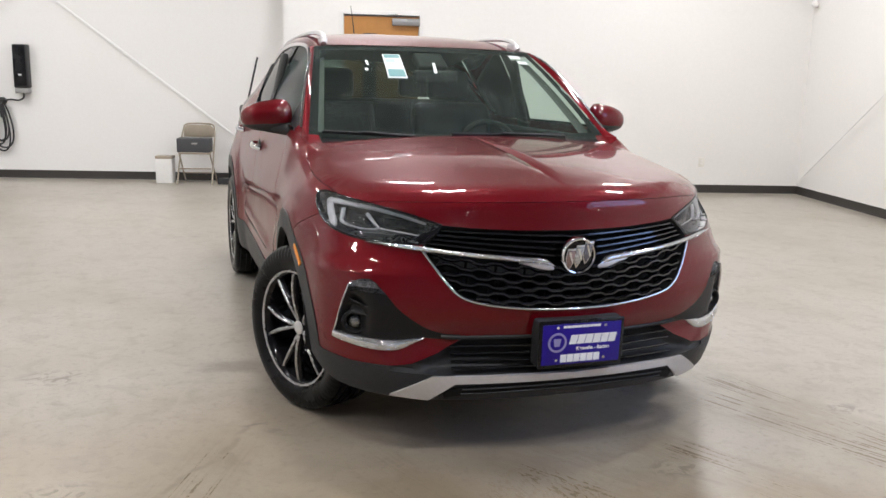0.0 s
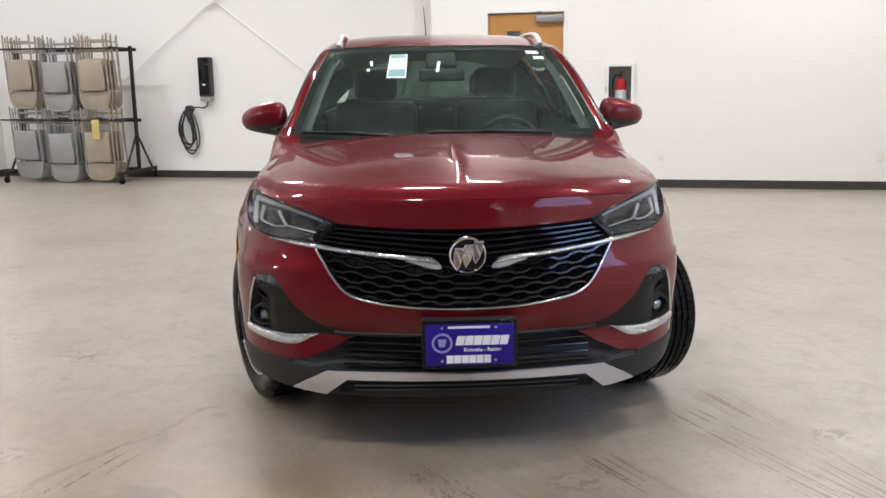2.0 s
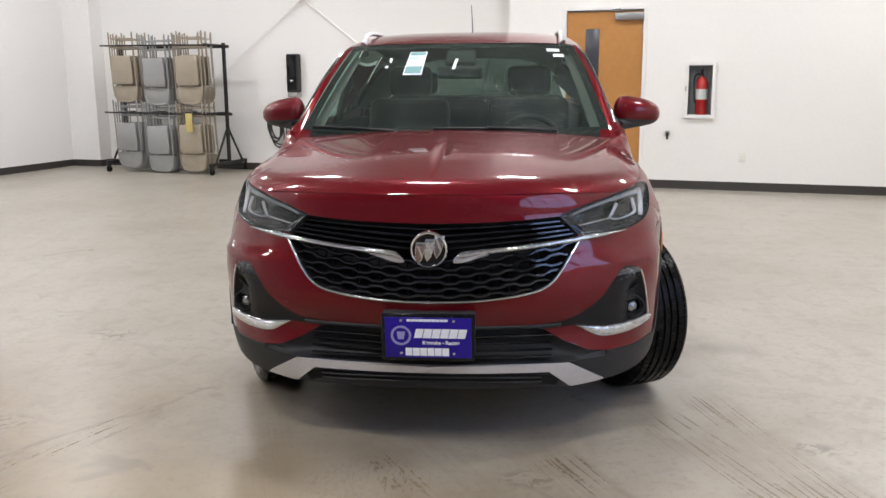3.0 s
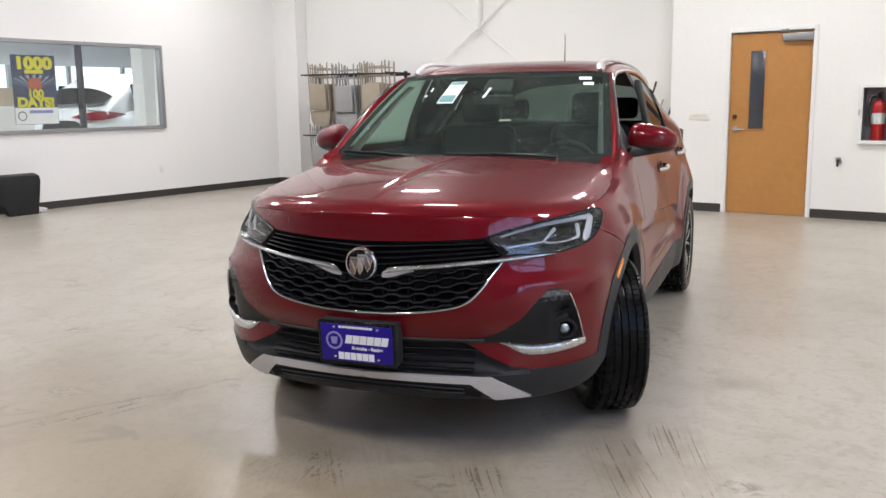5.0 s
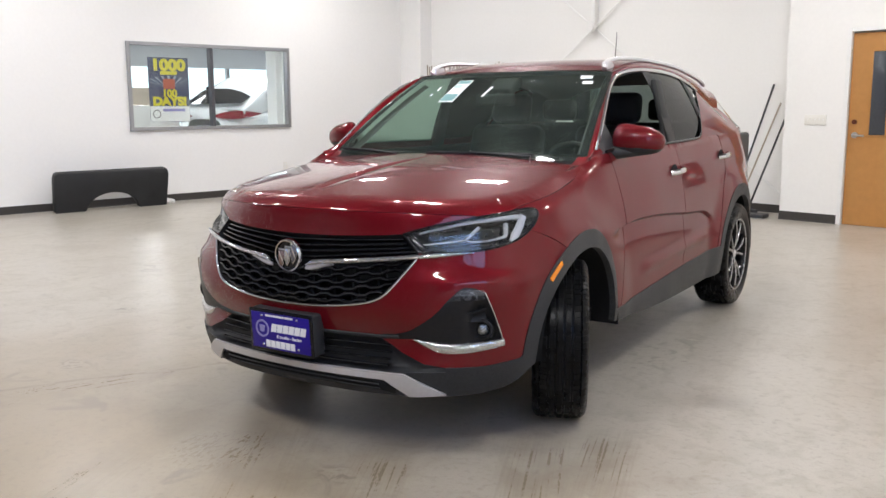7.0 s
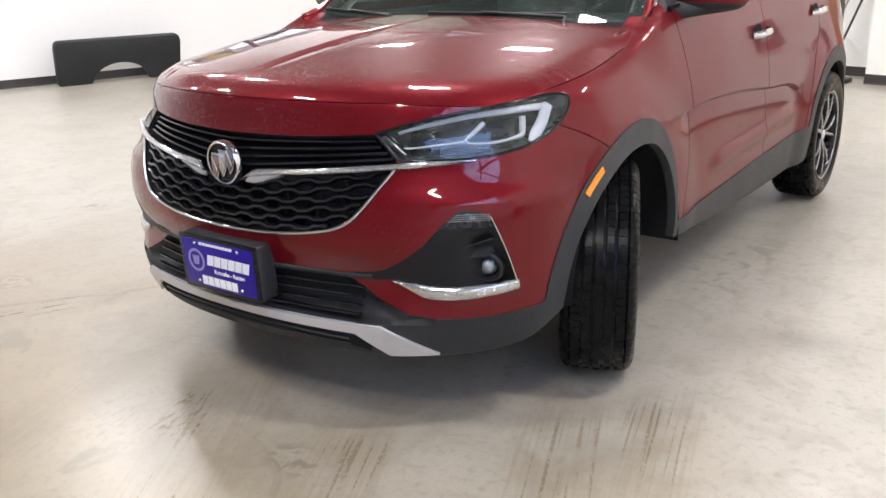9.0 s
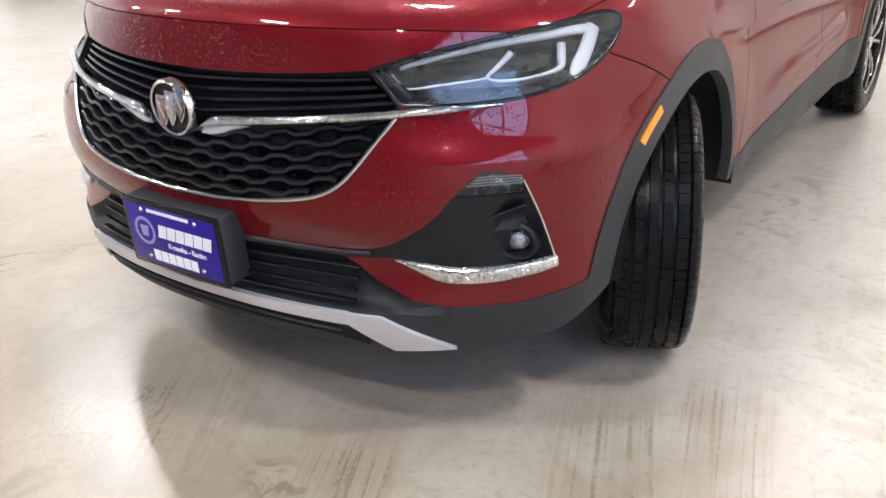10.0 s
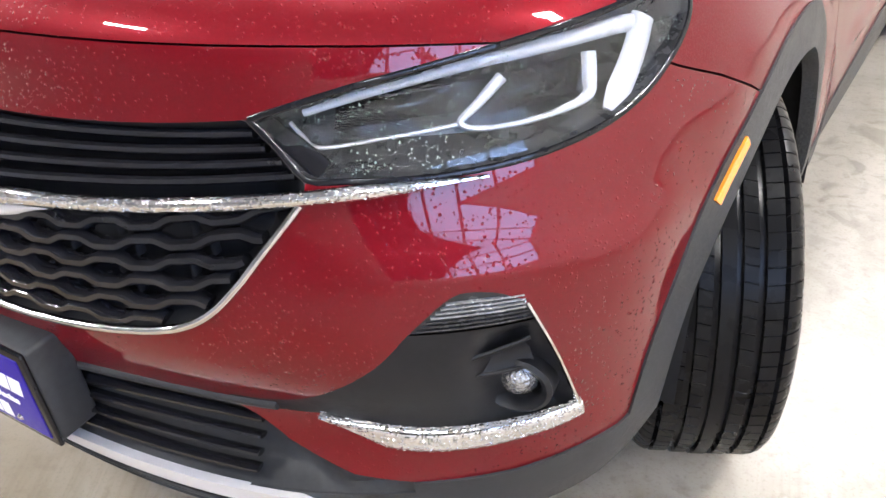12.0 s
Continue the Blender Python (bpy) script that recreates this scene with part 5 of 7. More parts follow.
def wheel_thing(name, label):
    w = thing(name, Matrix(), label, "wheel")
    part("tyre", tyre_mesh(), M["rubber"], w, "black road tyre with grooved tread")
    hw = TYRE_W / 2
    rim = part("rim", lathe([(RIM_R + 0.002, hw * 0.90), (RIM_R - 0.004, hw * 0.93), (RIM_R - 0.016, hw * 0.86), (RIM_R - 0.024, hw * 0.60), (RIM_R - 0.030, -hw * 0.8), (RIM_R, -hw * 0.86)], 72), M["gloss"], w, "black rim barrel")
    part("rim_lip", lathe([(RIM_R + 0.003, hw * 0.88), (RIM_R + 0.001, hw * 0.95), (RIM_R - 0.008, hw * 0.93), (RIM_R - 0.010, hw * 0.87)], 72, True), M["alloy"], rim)
    part("hub", lathe([(0.001, hw * 0.74), (0.030, hw * 0.74), (0.034, hw * 0.70), (0.034, hw * 0.62), (0.078, hw * 0.50), (0.082, 0.0), (0.001, 0.0)], 40), M["gloss"], rim)
    part("centre_cap", lathe([(0.001, hw * 0.80), (0.024, hw * 0.79), (0.029, hw * 0.755), (0.029, hw * 0.6)], 32), M["satin"], rim, "silver centre cap")
    part("brake_disc", lathe([(0.05, 0.0), (0.155, 0.0), (0.155, -0.02), (0.05, -0.02)], 48, True), M["reflector"], rim)
    for k in range(5):
        for s in (-1, 1):
            a0, a1 = radians(72 * k + s * 7), radians(72 * k + s * 16)
            pts, ups = [], []
            for i in range(9):
                t = i / 8
                r = 0.026 + (RIM_R - 0.034) * t
                a = a0 + (a1 - a0) * t
                pts.append(Vector((hw * (0.70 + 0.10 * math.sin(math.pi * t) + 0.12 * t), r * math.cos(a), r * math.sin(a))))
                ups.append(Vector((1, 0, 0)))
            bm = add_ribbon(bmesh.new(), [p - Vector((0.022, 0, 0)) for p in pts], ups, 0.026, 0.018, [1.0 + 0.25 * i / 8 for i in range(9)])
            part("spoke", bm, M["gloss"], rim)
            part("spoke_face", add_ribbon(bmesh.new(), [p - Vector((0.004, 0, 0)) for p in pts], ups, 0.013, 0.005), M["alloy"], rim, "machined silver spoke face")
    return w


STEER = 25.0
fl = wheel_thing("front_wheel", "steered alloy wheel with black tyre on the floor")
tagged(fl, group="wheels of the car")
TRACK = 0.785
fl.matrix_world = pose(TRACK, -0.025, HUB_Z - 0.003, 17, 0, STEER)
# wheels stay with the car
for m, nm in ((pose(-TRACK, -0.062, HUB_Z - 0.003, 40, 0, 180 + STEER), "front_wheel"), (pose(TRACK + 0.005, WHEELBASE, HUB_Z - 0.003, 5), "rear_wheel"), (pose(-TRACK - 0.005, WHEELBASE, HUB_Z - 0.003, 25, 0, 180), "rear_wheel")):
    w = copy_thing(fl, m)
    w.name = nm

# ---------------------------------------------------------------- the car: nose details


def on_skin(pts, off=0.0, n=8):
    """A smooth run of points along the skin, with the outward directions."""
    run = [(p.x, p.y) for p in catmull([(*q, 0) for q in pts], n)]
    P = [skin(a, z) + skin_normal(a, z) * off for a, z in run]
    return P, [skin_normal(a, z) for a, z in run]


def sym(pts, ups):
    """Continue a run that starts on the centre line to the other side."""
    f = lambda v: Vector((-v.x, v.y, v.z))
    return [f(p) for p in pts[::-1][:-1]] + pts, [f(p) for p in ups[::-1][:-1]] + ups


grille = part("grille", both_halves(panel("grille", rim=0.0, depth=lambda a, z, d: min(0.062, 3.0 * d))), M["dark"], car, "black grille opening")
GP = GRILLE_TOP + GRILLE_U


def grille_bar(zf, wave, phase, w, h, off, name, material, lo=0.0, hi=0.54):
    """A bar across the opening at height zf(x), cut where it leaves the opening."""
    pts, ups = [], []
    for i in range(0, 109):
        x = lo + (hi - lo) * i / 108
        z = zf(x) + wave * min(max(1.7 * math.sin(2 * math.pi * (x / 0.105 + phase)), -1), 1)
        q = fx(max(x, 0.001), z)
        if not inside(GP, np.array([[q[0] + 0.012, q[1]]]))[0] or not inside(GP, np.array([[q[0], q[1] - 0.008]]))[0]:
            if pts:
                break
            continue
        pts.append(skin(*q) + skin_normal(*q) * off)
        ups.append(skin_normal(*q))
    if len(pts) < 4:
        return
    if lo < 0.01:
        pts[0].x = 0.0
        P, U = sym(pts, ups)
        part(name, add_ribbon(bmesh.new(), P, U, w, h), material, grille)
    else:
        pair(name, add_ribbon(bmesh.new(), pts, ups, w, h), material, grille)


STRIP_Z = Spline([0.0, 0.09, 0.2, 0.35, 0.525, 0.68], [0.742, 0.748, 0.760, 0.774, 0.789, 0.799])
for k in range(4):
    grille_bar(lambda x, k=k: STRIP_Z(x) + 0.018 + (0.853 + 0.028 * x - STRIP_Z(x) - 0.018) * (k + 0.35) / 4, 0, 0, 0.013, 0.016, -0.024, "grille_bar", M["grille_gloss"])
for k in range(6):
    grille_bar(lambda x, k=k: 0.604 + 0.0240 * k + (0.10 + 0.012 * k) * x * x + 0.02 * x, 0.0044, 0.5 * (k % 2), 0.0165, 0.018, -0.018, "grille_bar", M["grille_gloss"])
# short uprights that tie the wavy bars into a honeycomb
for k in range(5):
    for j in range(-9, 10):
        x = abs(0.0525 * (j + 0.5 * (k % 2)) + 0.026)
        z = 0.616 + 0.0240 * k + (0.10 + 0.012 * k) * x * x + 0.02 * x
        q = fx(max(x, 0.002), z)
        if x < 0.5 and inside(GP, np.array([[q[0] + 0.02, q[1] - 0.014]]))[0] and z < STRIP_Z(x) - 0.02:
            p = skin(*q) + skin_normal(*q) * -0.034
            p.x = math.copysign(p.x, j + 0.5 * (k % 2) + 0.49)
            part("grille_tie", box(p, (0.007, 0.014, 0.022), 0.002, Matrix.Rotation(0.12 * (-1) ** j, 4, "Y"), 1), M["dark"], grille)

P, U = on_skin([(GRILLE_U[i]) for i in range(0, len(GRILLE_U), 6)] + [GRILLE_U[-1]], 0.001, 4)
P[-1].x = 0
Ps, Us = sym(P[::-1], U[::-1])
part("grille_surround", add_ribbon(bmesh.new(), Ps, Us, 0.011, 0.008), M["chrome"], car, "chrome lower grille surround")
# the two chrome wings from the badge to the lamps
P, U = on_skin([fx(0.088, 0.737), fx(0.105, 0.745), fx(0.14, 0.755), fx(0.25, 0.765), fx(0.40, 0.778), fx(0.525, 0.789), fx(0.62, 0.796), fx(0.70, 0.800)], 0.004, 6)
n = len(P)
tp = [0.12 + 1.2 * sstep(0, 11, i) - 0.32 * sstep(11, 18, i) - 0.75 * sstep(n - 10, n - 1, i) for i in range(n)]
pair("grille_wing", add_ribbon(bmesh.new(), P, U, 0.0185, 0.012, tp), M["wetchrome"], car, "chrome wing strip")
P, U = on_skin([fx(0.088, 0.728), fx(0.115, 0.736), fx(0.16, 0.744), fx(0.21, 0.750)], -0.004, 6)
pair("wing_facet", add_ribbon(bmesh.new(), P, U, 0.027, 0.010, [0.4 + 0.6 * sstep(0, 6, i) - 0.9 * sstep(8, len(P) - 1, i) for i in range(len(P))]), M["satin"], car)

# badge: a ring round three slanted plates
badge = part("badge", lathe([(0.001, 0.0), (0.056, 0.0), (0.056, -0.02), (0.001, -0.02)], 48), M["gloss"], car, "round chrome badge on the grille")
badge.matrix_basis = pose(0.003, -0.890, 0.772, 0, 0, -90) @ pose(0, 0, 0, 0, 4, 0)
part("badge_ring", lathe([(0.056, -0.004), (0.058, 0.008), (0.0625, 0.010), (0.0665, 0.006), (0.067, -0.012), (0.056, -0.012)], 56, True), M["chrome"], badge)
M["badge_red"] = mat("dark_red_enamel", (0.36, 0.27, 0.27), 0.22, 0.8, 0.1, 30, 200)
M["badge_pale"] = mat("pale_blue_enamel", (0.58, 0.61, 0.66), 0.22, 0.8, 0.1, 30, 200)
M["badge_blue"] = mat("dark_blue_enamel", (0.22, 0.23, 0.30), 0.22, 0.8, 0.1, 30, 200)
for dy, dz, field in ((-0.033, -0.012, "badge_red"), (0.0, 0.0, "badge_pale"), (0.033, 0.012, "badge_blue")):
    for k, lift, mt, nm in ((1.0, 0.0, "chrome", "shield"), (0.80, 0.0035, field, "shield_field")):
        sh = [(-0.0175 * k, 0.040 * k), (0.0175 * k, 0.040 * k), (0.0175 * k, 0.004 * k), (0.0115 * k, -0.025 * k), (0.0, -0.045 * k), (-0.0115 * k, -0.025 * k), (-0.0175 * k, 0.004 * k)]
        part(nm, prism([(dy + a + 0.16 * z, dz + z) for a, z in sh], 0.006, "x", 0.001), M[mt], badge).matrix_basis = pose(lift, 0, 0)
    band = [(-0.0135, 0.028), (-0.006, 0.029), (0.0135, -0.008), (0.0105, -0.018)]
    part("shield_band", prism([(dy + a + 0.16 * z, dz + z) for a, z in band], 0.0015, "x"), M["chrome"], badge).matrix_basis = pose(0.0095, 0, 0)

# plate on its bracket
blue = mat("blue_plate", (0.017, 0.006, 0.22), 0.35, 0, 0.08, 6, 60, spec=0.3)
white = mat("white_print", (0.80, 0.80, 0.82), 0.4, 0, 0.04, 6, 60)
lilac = mat("grey_violet_print", (0.28, 0.26, 0.50), 0.4, 0, 0.04, 6, 60)
PM = pose(0.003, -0.942, 0.470, 90 + 3.0, 0, 0)
plate = part("plate_bracket", box((0, 0, -0.032), (0.326, 0.170, 0.070), 0.008), M["trim"], car, "black plate bracket")
plate.matrix_basis = PM
part("plate_frame", box((0, 0, 0.004), (0.330, 0.174, 0.008), 0.003), M["gloss"], plate)
pl = part("dealer_plate", box((0, 0, 0.0085), (0.304, 0.148, 0.003), 0.001), blue, plate, "deep blue plate with white print")
part("print_ring", lathe([(0.028, 0.0), (0.036, 0.0), (0.036, 0.001), (0.028, 0.001)], 40, True), lilac, pl).matrix_basis = pose(-0.095, 0.008, 0.0105, 0, -90, 0)
part("print_mark", prism([(-0.106, -0.006), (-0.086, -0.006), (-0.080, 0.022), (-0.110, 0.022)], 0.001, "z"), lilac, pl).matrix_basis = pose(0, 0, 0.0105)


def bar_row(x0, x1, y, h, k, slant, material):
    """A word that is not lettered: a row of plain bars."""
    bm = bmesh.new()
    step = (x1 - x0) / k
    for i in range(k):
        a, b = x0 + i * step, x0 + (i + 0.93) * step
        vs = [bm.verts.new((p, q, 0.0105)) for p, q in ((a, y - h / 2), (b, y - h / 2), (b + slant, y + h / 2), (a + slant, y + h / 2))]
        bm.faces.new(vs)
    return part("print_bar", bm, material, pl, smooth=False)


bar_row(-0.050, 0.132, 0.016, 0.034, 6, 0.008, white)
bar_row(-0.080, 0.075, -0.052, 0.029, 6, 0.0, white)
bar_row(-0.075, 0.070, 0.064, 0.009, 10, 0.001, white)
letters("Kenosha - Racine", 0.0185, 0.0004, white, pl, pose(0.045, -0.018, 0.0108), bold=0.0006)
for x, y in ((-0.095, 0.062), (0.090, 0.062), (-0.095, -0.058), (0.090, -0.058)):
    part("screw", lathe([(0.001, 0.003), (0.004, 0.0028), (0.006, 0.0)], 16), M["chrome"], plate).matrix_basis = pose(x, y, 0.0102, 0, -90, 0)

# lower intake with slats
intake = part("lower_intake", both_halves(panel("intake", rim=0.0, depth=lambda a, z, d: min(0.035, 1.6 * d) * (1 - sstep(0.38, 0.46, a)) + min(0.008, d))), M["trim"], car, "black lower air intake")
for z in (0.378, 0.402, 0.426, 0.450):
    x1 = 0.37
    P, U = on_skin([fx(0.001, z), fx(0.18, z), fx(x1, z - 0.002), fx(x1 + 0.07, z - 0.004)], -0.010, 8)
    P[0].x = 0
    Ps, Us = sym(P, U)
    part("intake_slat", add_ribbon(bmesh.new(), Ps, Us, 0.009, 0.014), M["grille_gloss"], intake)
P, U = on_skin([fx(0.001, 0.487), fx(0.2, 0.485), fx(0.40, 0.482), fx(0.47, 0.484)], 0.0, 8)
P[0].x = 0
Ps, Us = sym(P, U)
part("intake_lip", add_ribbon(bmesh.new(), Ps, Us, 0.014, 0.007), M["trim"], intake)
# dark slot and lip under the skid plate
P, U = on_skin([fx(0.001, 0.298), fx(0.2, 0.297), fx(0.38, 0.292), fx(0.46, 0.275)], 0.006, 8)
P[0].x = 0
Ps, Us = sym(P, U)
part("lower_slot", add_ribbon(bmesh.new(), Ps, Us, 0.040, 0.003), M["dark"], car)
for z in (0.288, 0.306):
    P, U = on_skin([fx(0.001, z), fx(0.2, z), fx(0.40, z - 0.006)], 0.009, 8)
    P[0].x = 0
    Ps, Us = sym(P, U)
    part("slot_bar", add_ribbon(bmesh.new(), Ps, Us, 0.005, 0.005), M["trim"], car)

# fog lamp pods
pods = pair("fog_lamp_pod", panel("pod", rim=0.0, depth=lambda a, z, d: min(0.050, 1.3 * max(d - 0.004, 0)) * sstep(0.60, 0.74, a)), M["pod"], car, "black fog lamp surround")
sigs = pair("turn_signal", panel("signal", -0.004, 0.015), M["hlgrey"], car, "grey-silver turn signal lens")
ribl = M["prism"]
for sgn, pod, sig in ((1, pods[0], sigs[0]), (-1, pods[1], sigs[1])):
    fm = lambda bm: bm if sgn == 1 else mirrored(bm)
    q = fx(0.757, 0.511)
    c = skin(*q) + skin_normal(*q) * -0.024
    d = Vector((0.22, -0.95, 0.02)).normalized()
    rot = Vector((1, 0, 0)).rotation_difference(d).to_matrix().to_4x4()
    bm = lathe([(0.052, -0.02), (0.050, 0.012), (0.044, 0.016), (0.036, 0.010), (0.034, -0.01)], 32)
    bmesh.ops.transform(bm, matrix=Matrix.Translation(c) @ rot @ Matrix.Diagonal((1, 1, 0.86, 1)), verts=bm.verts)
    part("fog_bezel", fm(bm), M["pod"], pod)
    bm = lathe([(0.001, 0.012), (0.010, 0.011), (0.018, 0.007), (0.025, 0.0), (0.028, -0.008)], 32)
    bmesh.ops.transform(bm, matrix=Matrix.Translation(c) @ rot, verts=bm.verts)
    part("fog_lens", fm(bm), M["facets"], pod, "faceted clear fog lamp")
    # a wedge-shaped fin over the lamp
    hi_l, lo_l = [fx(0.640, 0.552), fx(0.70, 0.574), fx(0.770, 0.598)], [fx(0.636, 0.546), fx(0.70, 0.545), fx(0.774, 0.547)]
    A, AU = on_skin(hi_l, -0.010, 8)
    B, BU = on_skin(lo_l, -0.012, 8)
    nf = len(A) - 1
    bm = grid_mesh(lambda u, v: B[round(u * nf)].lerp(A[round(u * nf)], v) - BU[round(u * nf)] * (0.014 * math.sin(math.pi * v) * u), nf, 6)
    part("pod_fin", fm(bm), M["pod"], pod)
    for L, LU in ((A, AU), (B, BU)):
        part("fin_edge", fm(add_ribbon(bmesh.new(), L, LU, 0.006, 0.003)), M["pod"], pod)
    # beaded chrome foot of the pod and the thin edge up its outer side
    P, U = on_skin([fx(0.526, 0.480), fx(0.570, 0.461), fx(0.625, 0.445), fx(0.69, 0.444), fx(0.75, 0.451), fx(0.808, 0.462)], 0.001, 7)
    n = len(P)
    part("pod_chrome", fm(add_ribbon(bmesh.new(), P, U, 0.036, 0.010, [0.15 + 0.95 * sstep(0, 14, i) - 0.22 * sstep(n - 12, n - 1, i) for i in range(n)])), M["wetchrome"], pod, "chrome trim beaded with water")
    P, U = on_skin([fx(0.808, 0.455), fx(0.789, 0.57), fx(0.763, 0.662)], 0.002, 8)
    part("pod_edge", fm(add_ribbon(bmesh.new(), P, U, 0.007, 0.007)), M["chrome"], pod)
    for k in range(7):
        P, U = on_skin([fx(0.664 + 0.0045 * k, 0.636 + 0.0055 * k), fx(0.72, 0.637 + 0.0055 * k), fx(0.769 - 0.0012 * k, 0.637 + 0.0052 * k)], -0.003, 5)
        part("signal_rib", fm(add_ribbon(bmesh.new(), P, U, 0.0036, 0.004)), ribl if k > 2 else M["hlgrey"], sig)

# headlamps
back_l = pair("headlamp", panel("lamp", rim=0.0, depth=lambda a, z, d: min(0.070, 2.2 * d)), M["hlgrey"], car, "clear headlamp with white light guide")
lens_l = pair("headlamp_lens", panel("lamp", 0.004, 0.004, lambda a, z, d: 0.020 * min(max((0.892 + 0.25 * (skin(a, z).x - 0.462) - z) / 0.120, 0.0), 1.0)), M["lens"], car, "clear wet lamp lens")
for o in lens_l:
    o.visible_shadow = False
for sgn, hl in ((1, back_l[0]), (-1, back_l[1])):
    fm = lambda bm: bm if sgn == 1 else mirrored(bm)
    P, U = on_skin([fx(0.515, 0.876), fx(0.58, 0.895), fx(0.66, 0.913), fx(0.73, 0.924), sy(-0.44, 0.930), sy(-0.41, 0.925)], -0.022, 8)
    n = len(P)
    part("light_guide", fm(add_ribbon(bmesh.new(), P, U, 0.024, 0.008, [0.4 + 0.6 * i / (n - 1) for i in range(n)])), M["drl"], hl, "white light guide")
    P, U = on_skin([sy(-0.40, 0.932), sy(-0.425, 0.900), sy(-0.46, 0.866), sy(-0.49, 0.843)], -0.020, 8)
    part("light_guide", fm(add_ribbon(bmesh.new(), P, U, 0.034, 0.008, [1.0] * (len(P) - 6) + [0.9, 0.8, 0.7, 0.6, 0.5, 0.4])), M["drl"], hl, "white light guide")
    P, U = on_skin([fx(0.500, 0.866), fx(0.515, 0.852), fx(0.535, 0.840), fx(0.60, 0.847), fx(0.668, 0.855)], -0.028, 8)
    part("guide_edge", fm(add_ribbon(bmesh.new(), P, U, 0.0045, 0.005)), M["satin"], hl)
    # the outer lamp: a bright loop that starts as a wedge and sweeps up round the projector
    P, U = on_skin([fx(0.698, 0.897), fx(0.680, 0.872), fx(0.668, 0.856), fx(0.690, 0.848), fx(0.735, 0.850), fx(0.775, 0.862), sy(-0.490, 0.882), sy(-0.480, 0.908)], -0.026, 8)
    n = len(P)
    part("light_loop", fm(add_ribbon(bmesh.new(), P, U, 0.016, 0.008, [0.9 - 0.45 * sstep(0, 20, i) + 0.75 * sstep(n - 26, n - 8, i) for i in range(n)])), M["drl"], hl, "bright rounded light guide loop")
    for lo, hi, z0, z1 in ((0.545, 0.655, 0.857, 0.884), (0.690, 0.770, 0.860, 0.898)):
        bm = grid_mesh(lambda u, v: (lambda q: skin(*q) + skin_normal(*q) * (-0.040 + 0.010 * math.sin(math.pi * u) * math.sin(math.pi * v)))(fx(lo + (hi - lo) * u, z0 + (z1 - z0) * v + 0.010 * u)), 12, 8)
        part("projector", fm(bm), M["gloss"], hl, "dark projector lens")
    P, U = on_skin([fx(0.545, 0.884), fx(0.60, 0.889), fx(0.655, 0.894)], -0.036, 5)
    part("projector_frame", fm(add_ribbon(bmesh.new(), P, U, 0.004, 0.006)), M["hlgrey"], hl)
    P, U = on_skin([fx(0.48, 0.862), fx(0.505, 0.845), fx(0.545, 0.816)], -0.012, 5)
    part("lamp_cheek", fm(add_ribbon(bmesh.new(), P, U, 0.030, 0.006)), M["gloss"], hl)

    # dark seal round the lamp
    run = [LAMP[i] for i in range(0, len(LAMP), 4)]
    P, U = on_skin(run + run[:1], 0.0, 3)
    part("lamp_seal", fm(add_ribbon(bmesh.new(), P, U, 0.008, 0.002)), M["gloss"], hl)

# stickers on the windscreen
sheet_w = mat("white_sticker_paper", (0.72, 0.76, 0.76), 0.6, 0, 0.05, 20, 90)
sheet_g = mat("teal_sticker_band", (0.16, 0.32, 0.32), 0.6, 0, 0.08, 20, 90)


def sticker(u0, u1, v0, v1, material, name, lift=0.004, shear=0.0):
    f = lambda s, t: screen(u0 + (u1 - u0) * s + shear * (t - 0.5), v0 + (v1 - v0) * t) + Vector((0, -lift * 0.5, lift))
    return part(name, grid_mesh(f, 4, 6), material, ws)


sticker(-0.435, -0.285, 0.575, 0.872, sheet_w, "price_sheet", 0.003)
sticker(-0.425, -0.295, 0.590, 0.675, sheet_g, "sheet_band", 0.005)
sticker(-0.425, -0.295, 0.818, 0.862, sheet_g, "sheet_band", 0.005)
sticker(-0.42, -0.345, 0.76, 0.80, mat("pale_teal_print", (0.45, 0.60, 0.58), 0.6), "sheet_band", 0.005)
sticker(-0.585, -0.565, 0.73, 0.79, sheet_w, "small_tag", 0.003, -0.01)
sticker(-0.60, -0.575, 0.66, 0.69, sheet_w, "small_tag", 0.003)
sticker(-0.045, -0.02, 0.64, 0.77, sheet_w, "small_tag", 0.003, 0.02)
sticker(0.74, 0.85, 0.875, 0.92, sheet_w, "corner_label", 0.003)
sticker(0.78, 0.87, 0.80, 0.84, sheet_w, "corner_label", 0.003)

# ---------------------------------------------------------------- things of the hall
M["wood"] = mat("oak_veneer", (0.44, 0.205, 0.058), 0.42, 0, 0.08, 1.2, 14, coat=0.15)
M["alu"] = mat("grey_aluminium", (0.34, 0.34, 0.35), 0.4, 0.7, 0.08, 4, 60)
M["steel"] = mat("brushed_steel", (0.50, 0.50, 0.50), 0.35, 0.9, 0.08, 4, 60)
M["white"] = mat("white_enamel", (0.78, 0.77, 0.76), 0.4, 0, 0.03, 4, 60)
M["ivory"] = mat("ivory_plastic", (0.76, 0.74, 0.69), 0.4, 0, 0.03, 4, 60)
M["black"] = mat("black_plastic", (0.018, 0.018, 0.020), 0.45, 0, 0.2, 4, 60)
M["redpaint"] = mat("red_enamel", (0.55, 0.02, 0.02), 0.3, 0, 0.1, 6, 60, coat=0.4)
M["tan"] = mat("tan_enamel", (0.34, 0.29, 0.225), 0.42, 0.1, 0.12, 6, 60)
M["greyen"] = mat("grey_enamel", (0.30, 0.30, 0.295), 0.42, 0.1, 0.12, 6, 60)
M["rackblack"] = mat("rack_black_paint", (0.020, 0.018, 0.017), 0.45, 0.2, 0.2, 6, 60)
M["brace"] = mat("painted_strap", (0.80, 0.79, 0.775), 0.5, 0.0, 0.04, 5, 60)
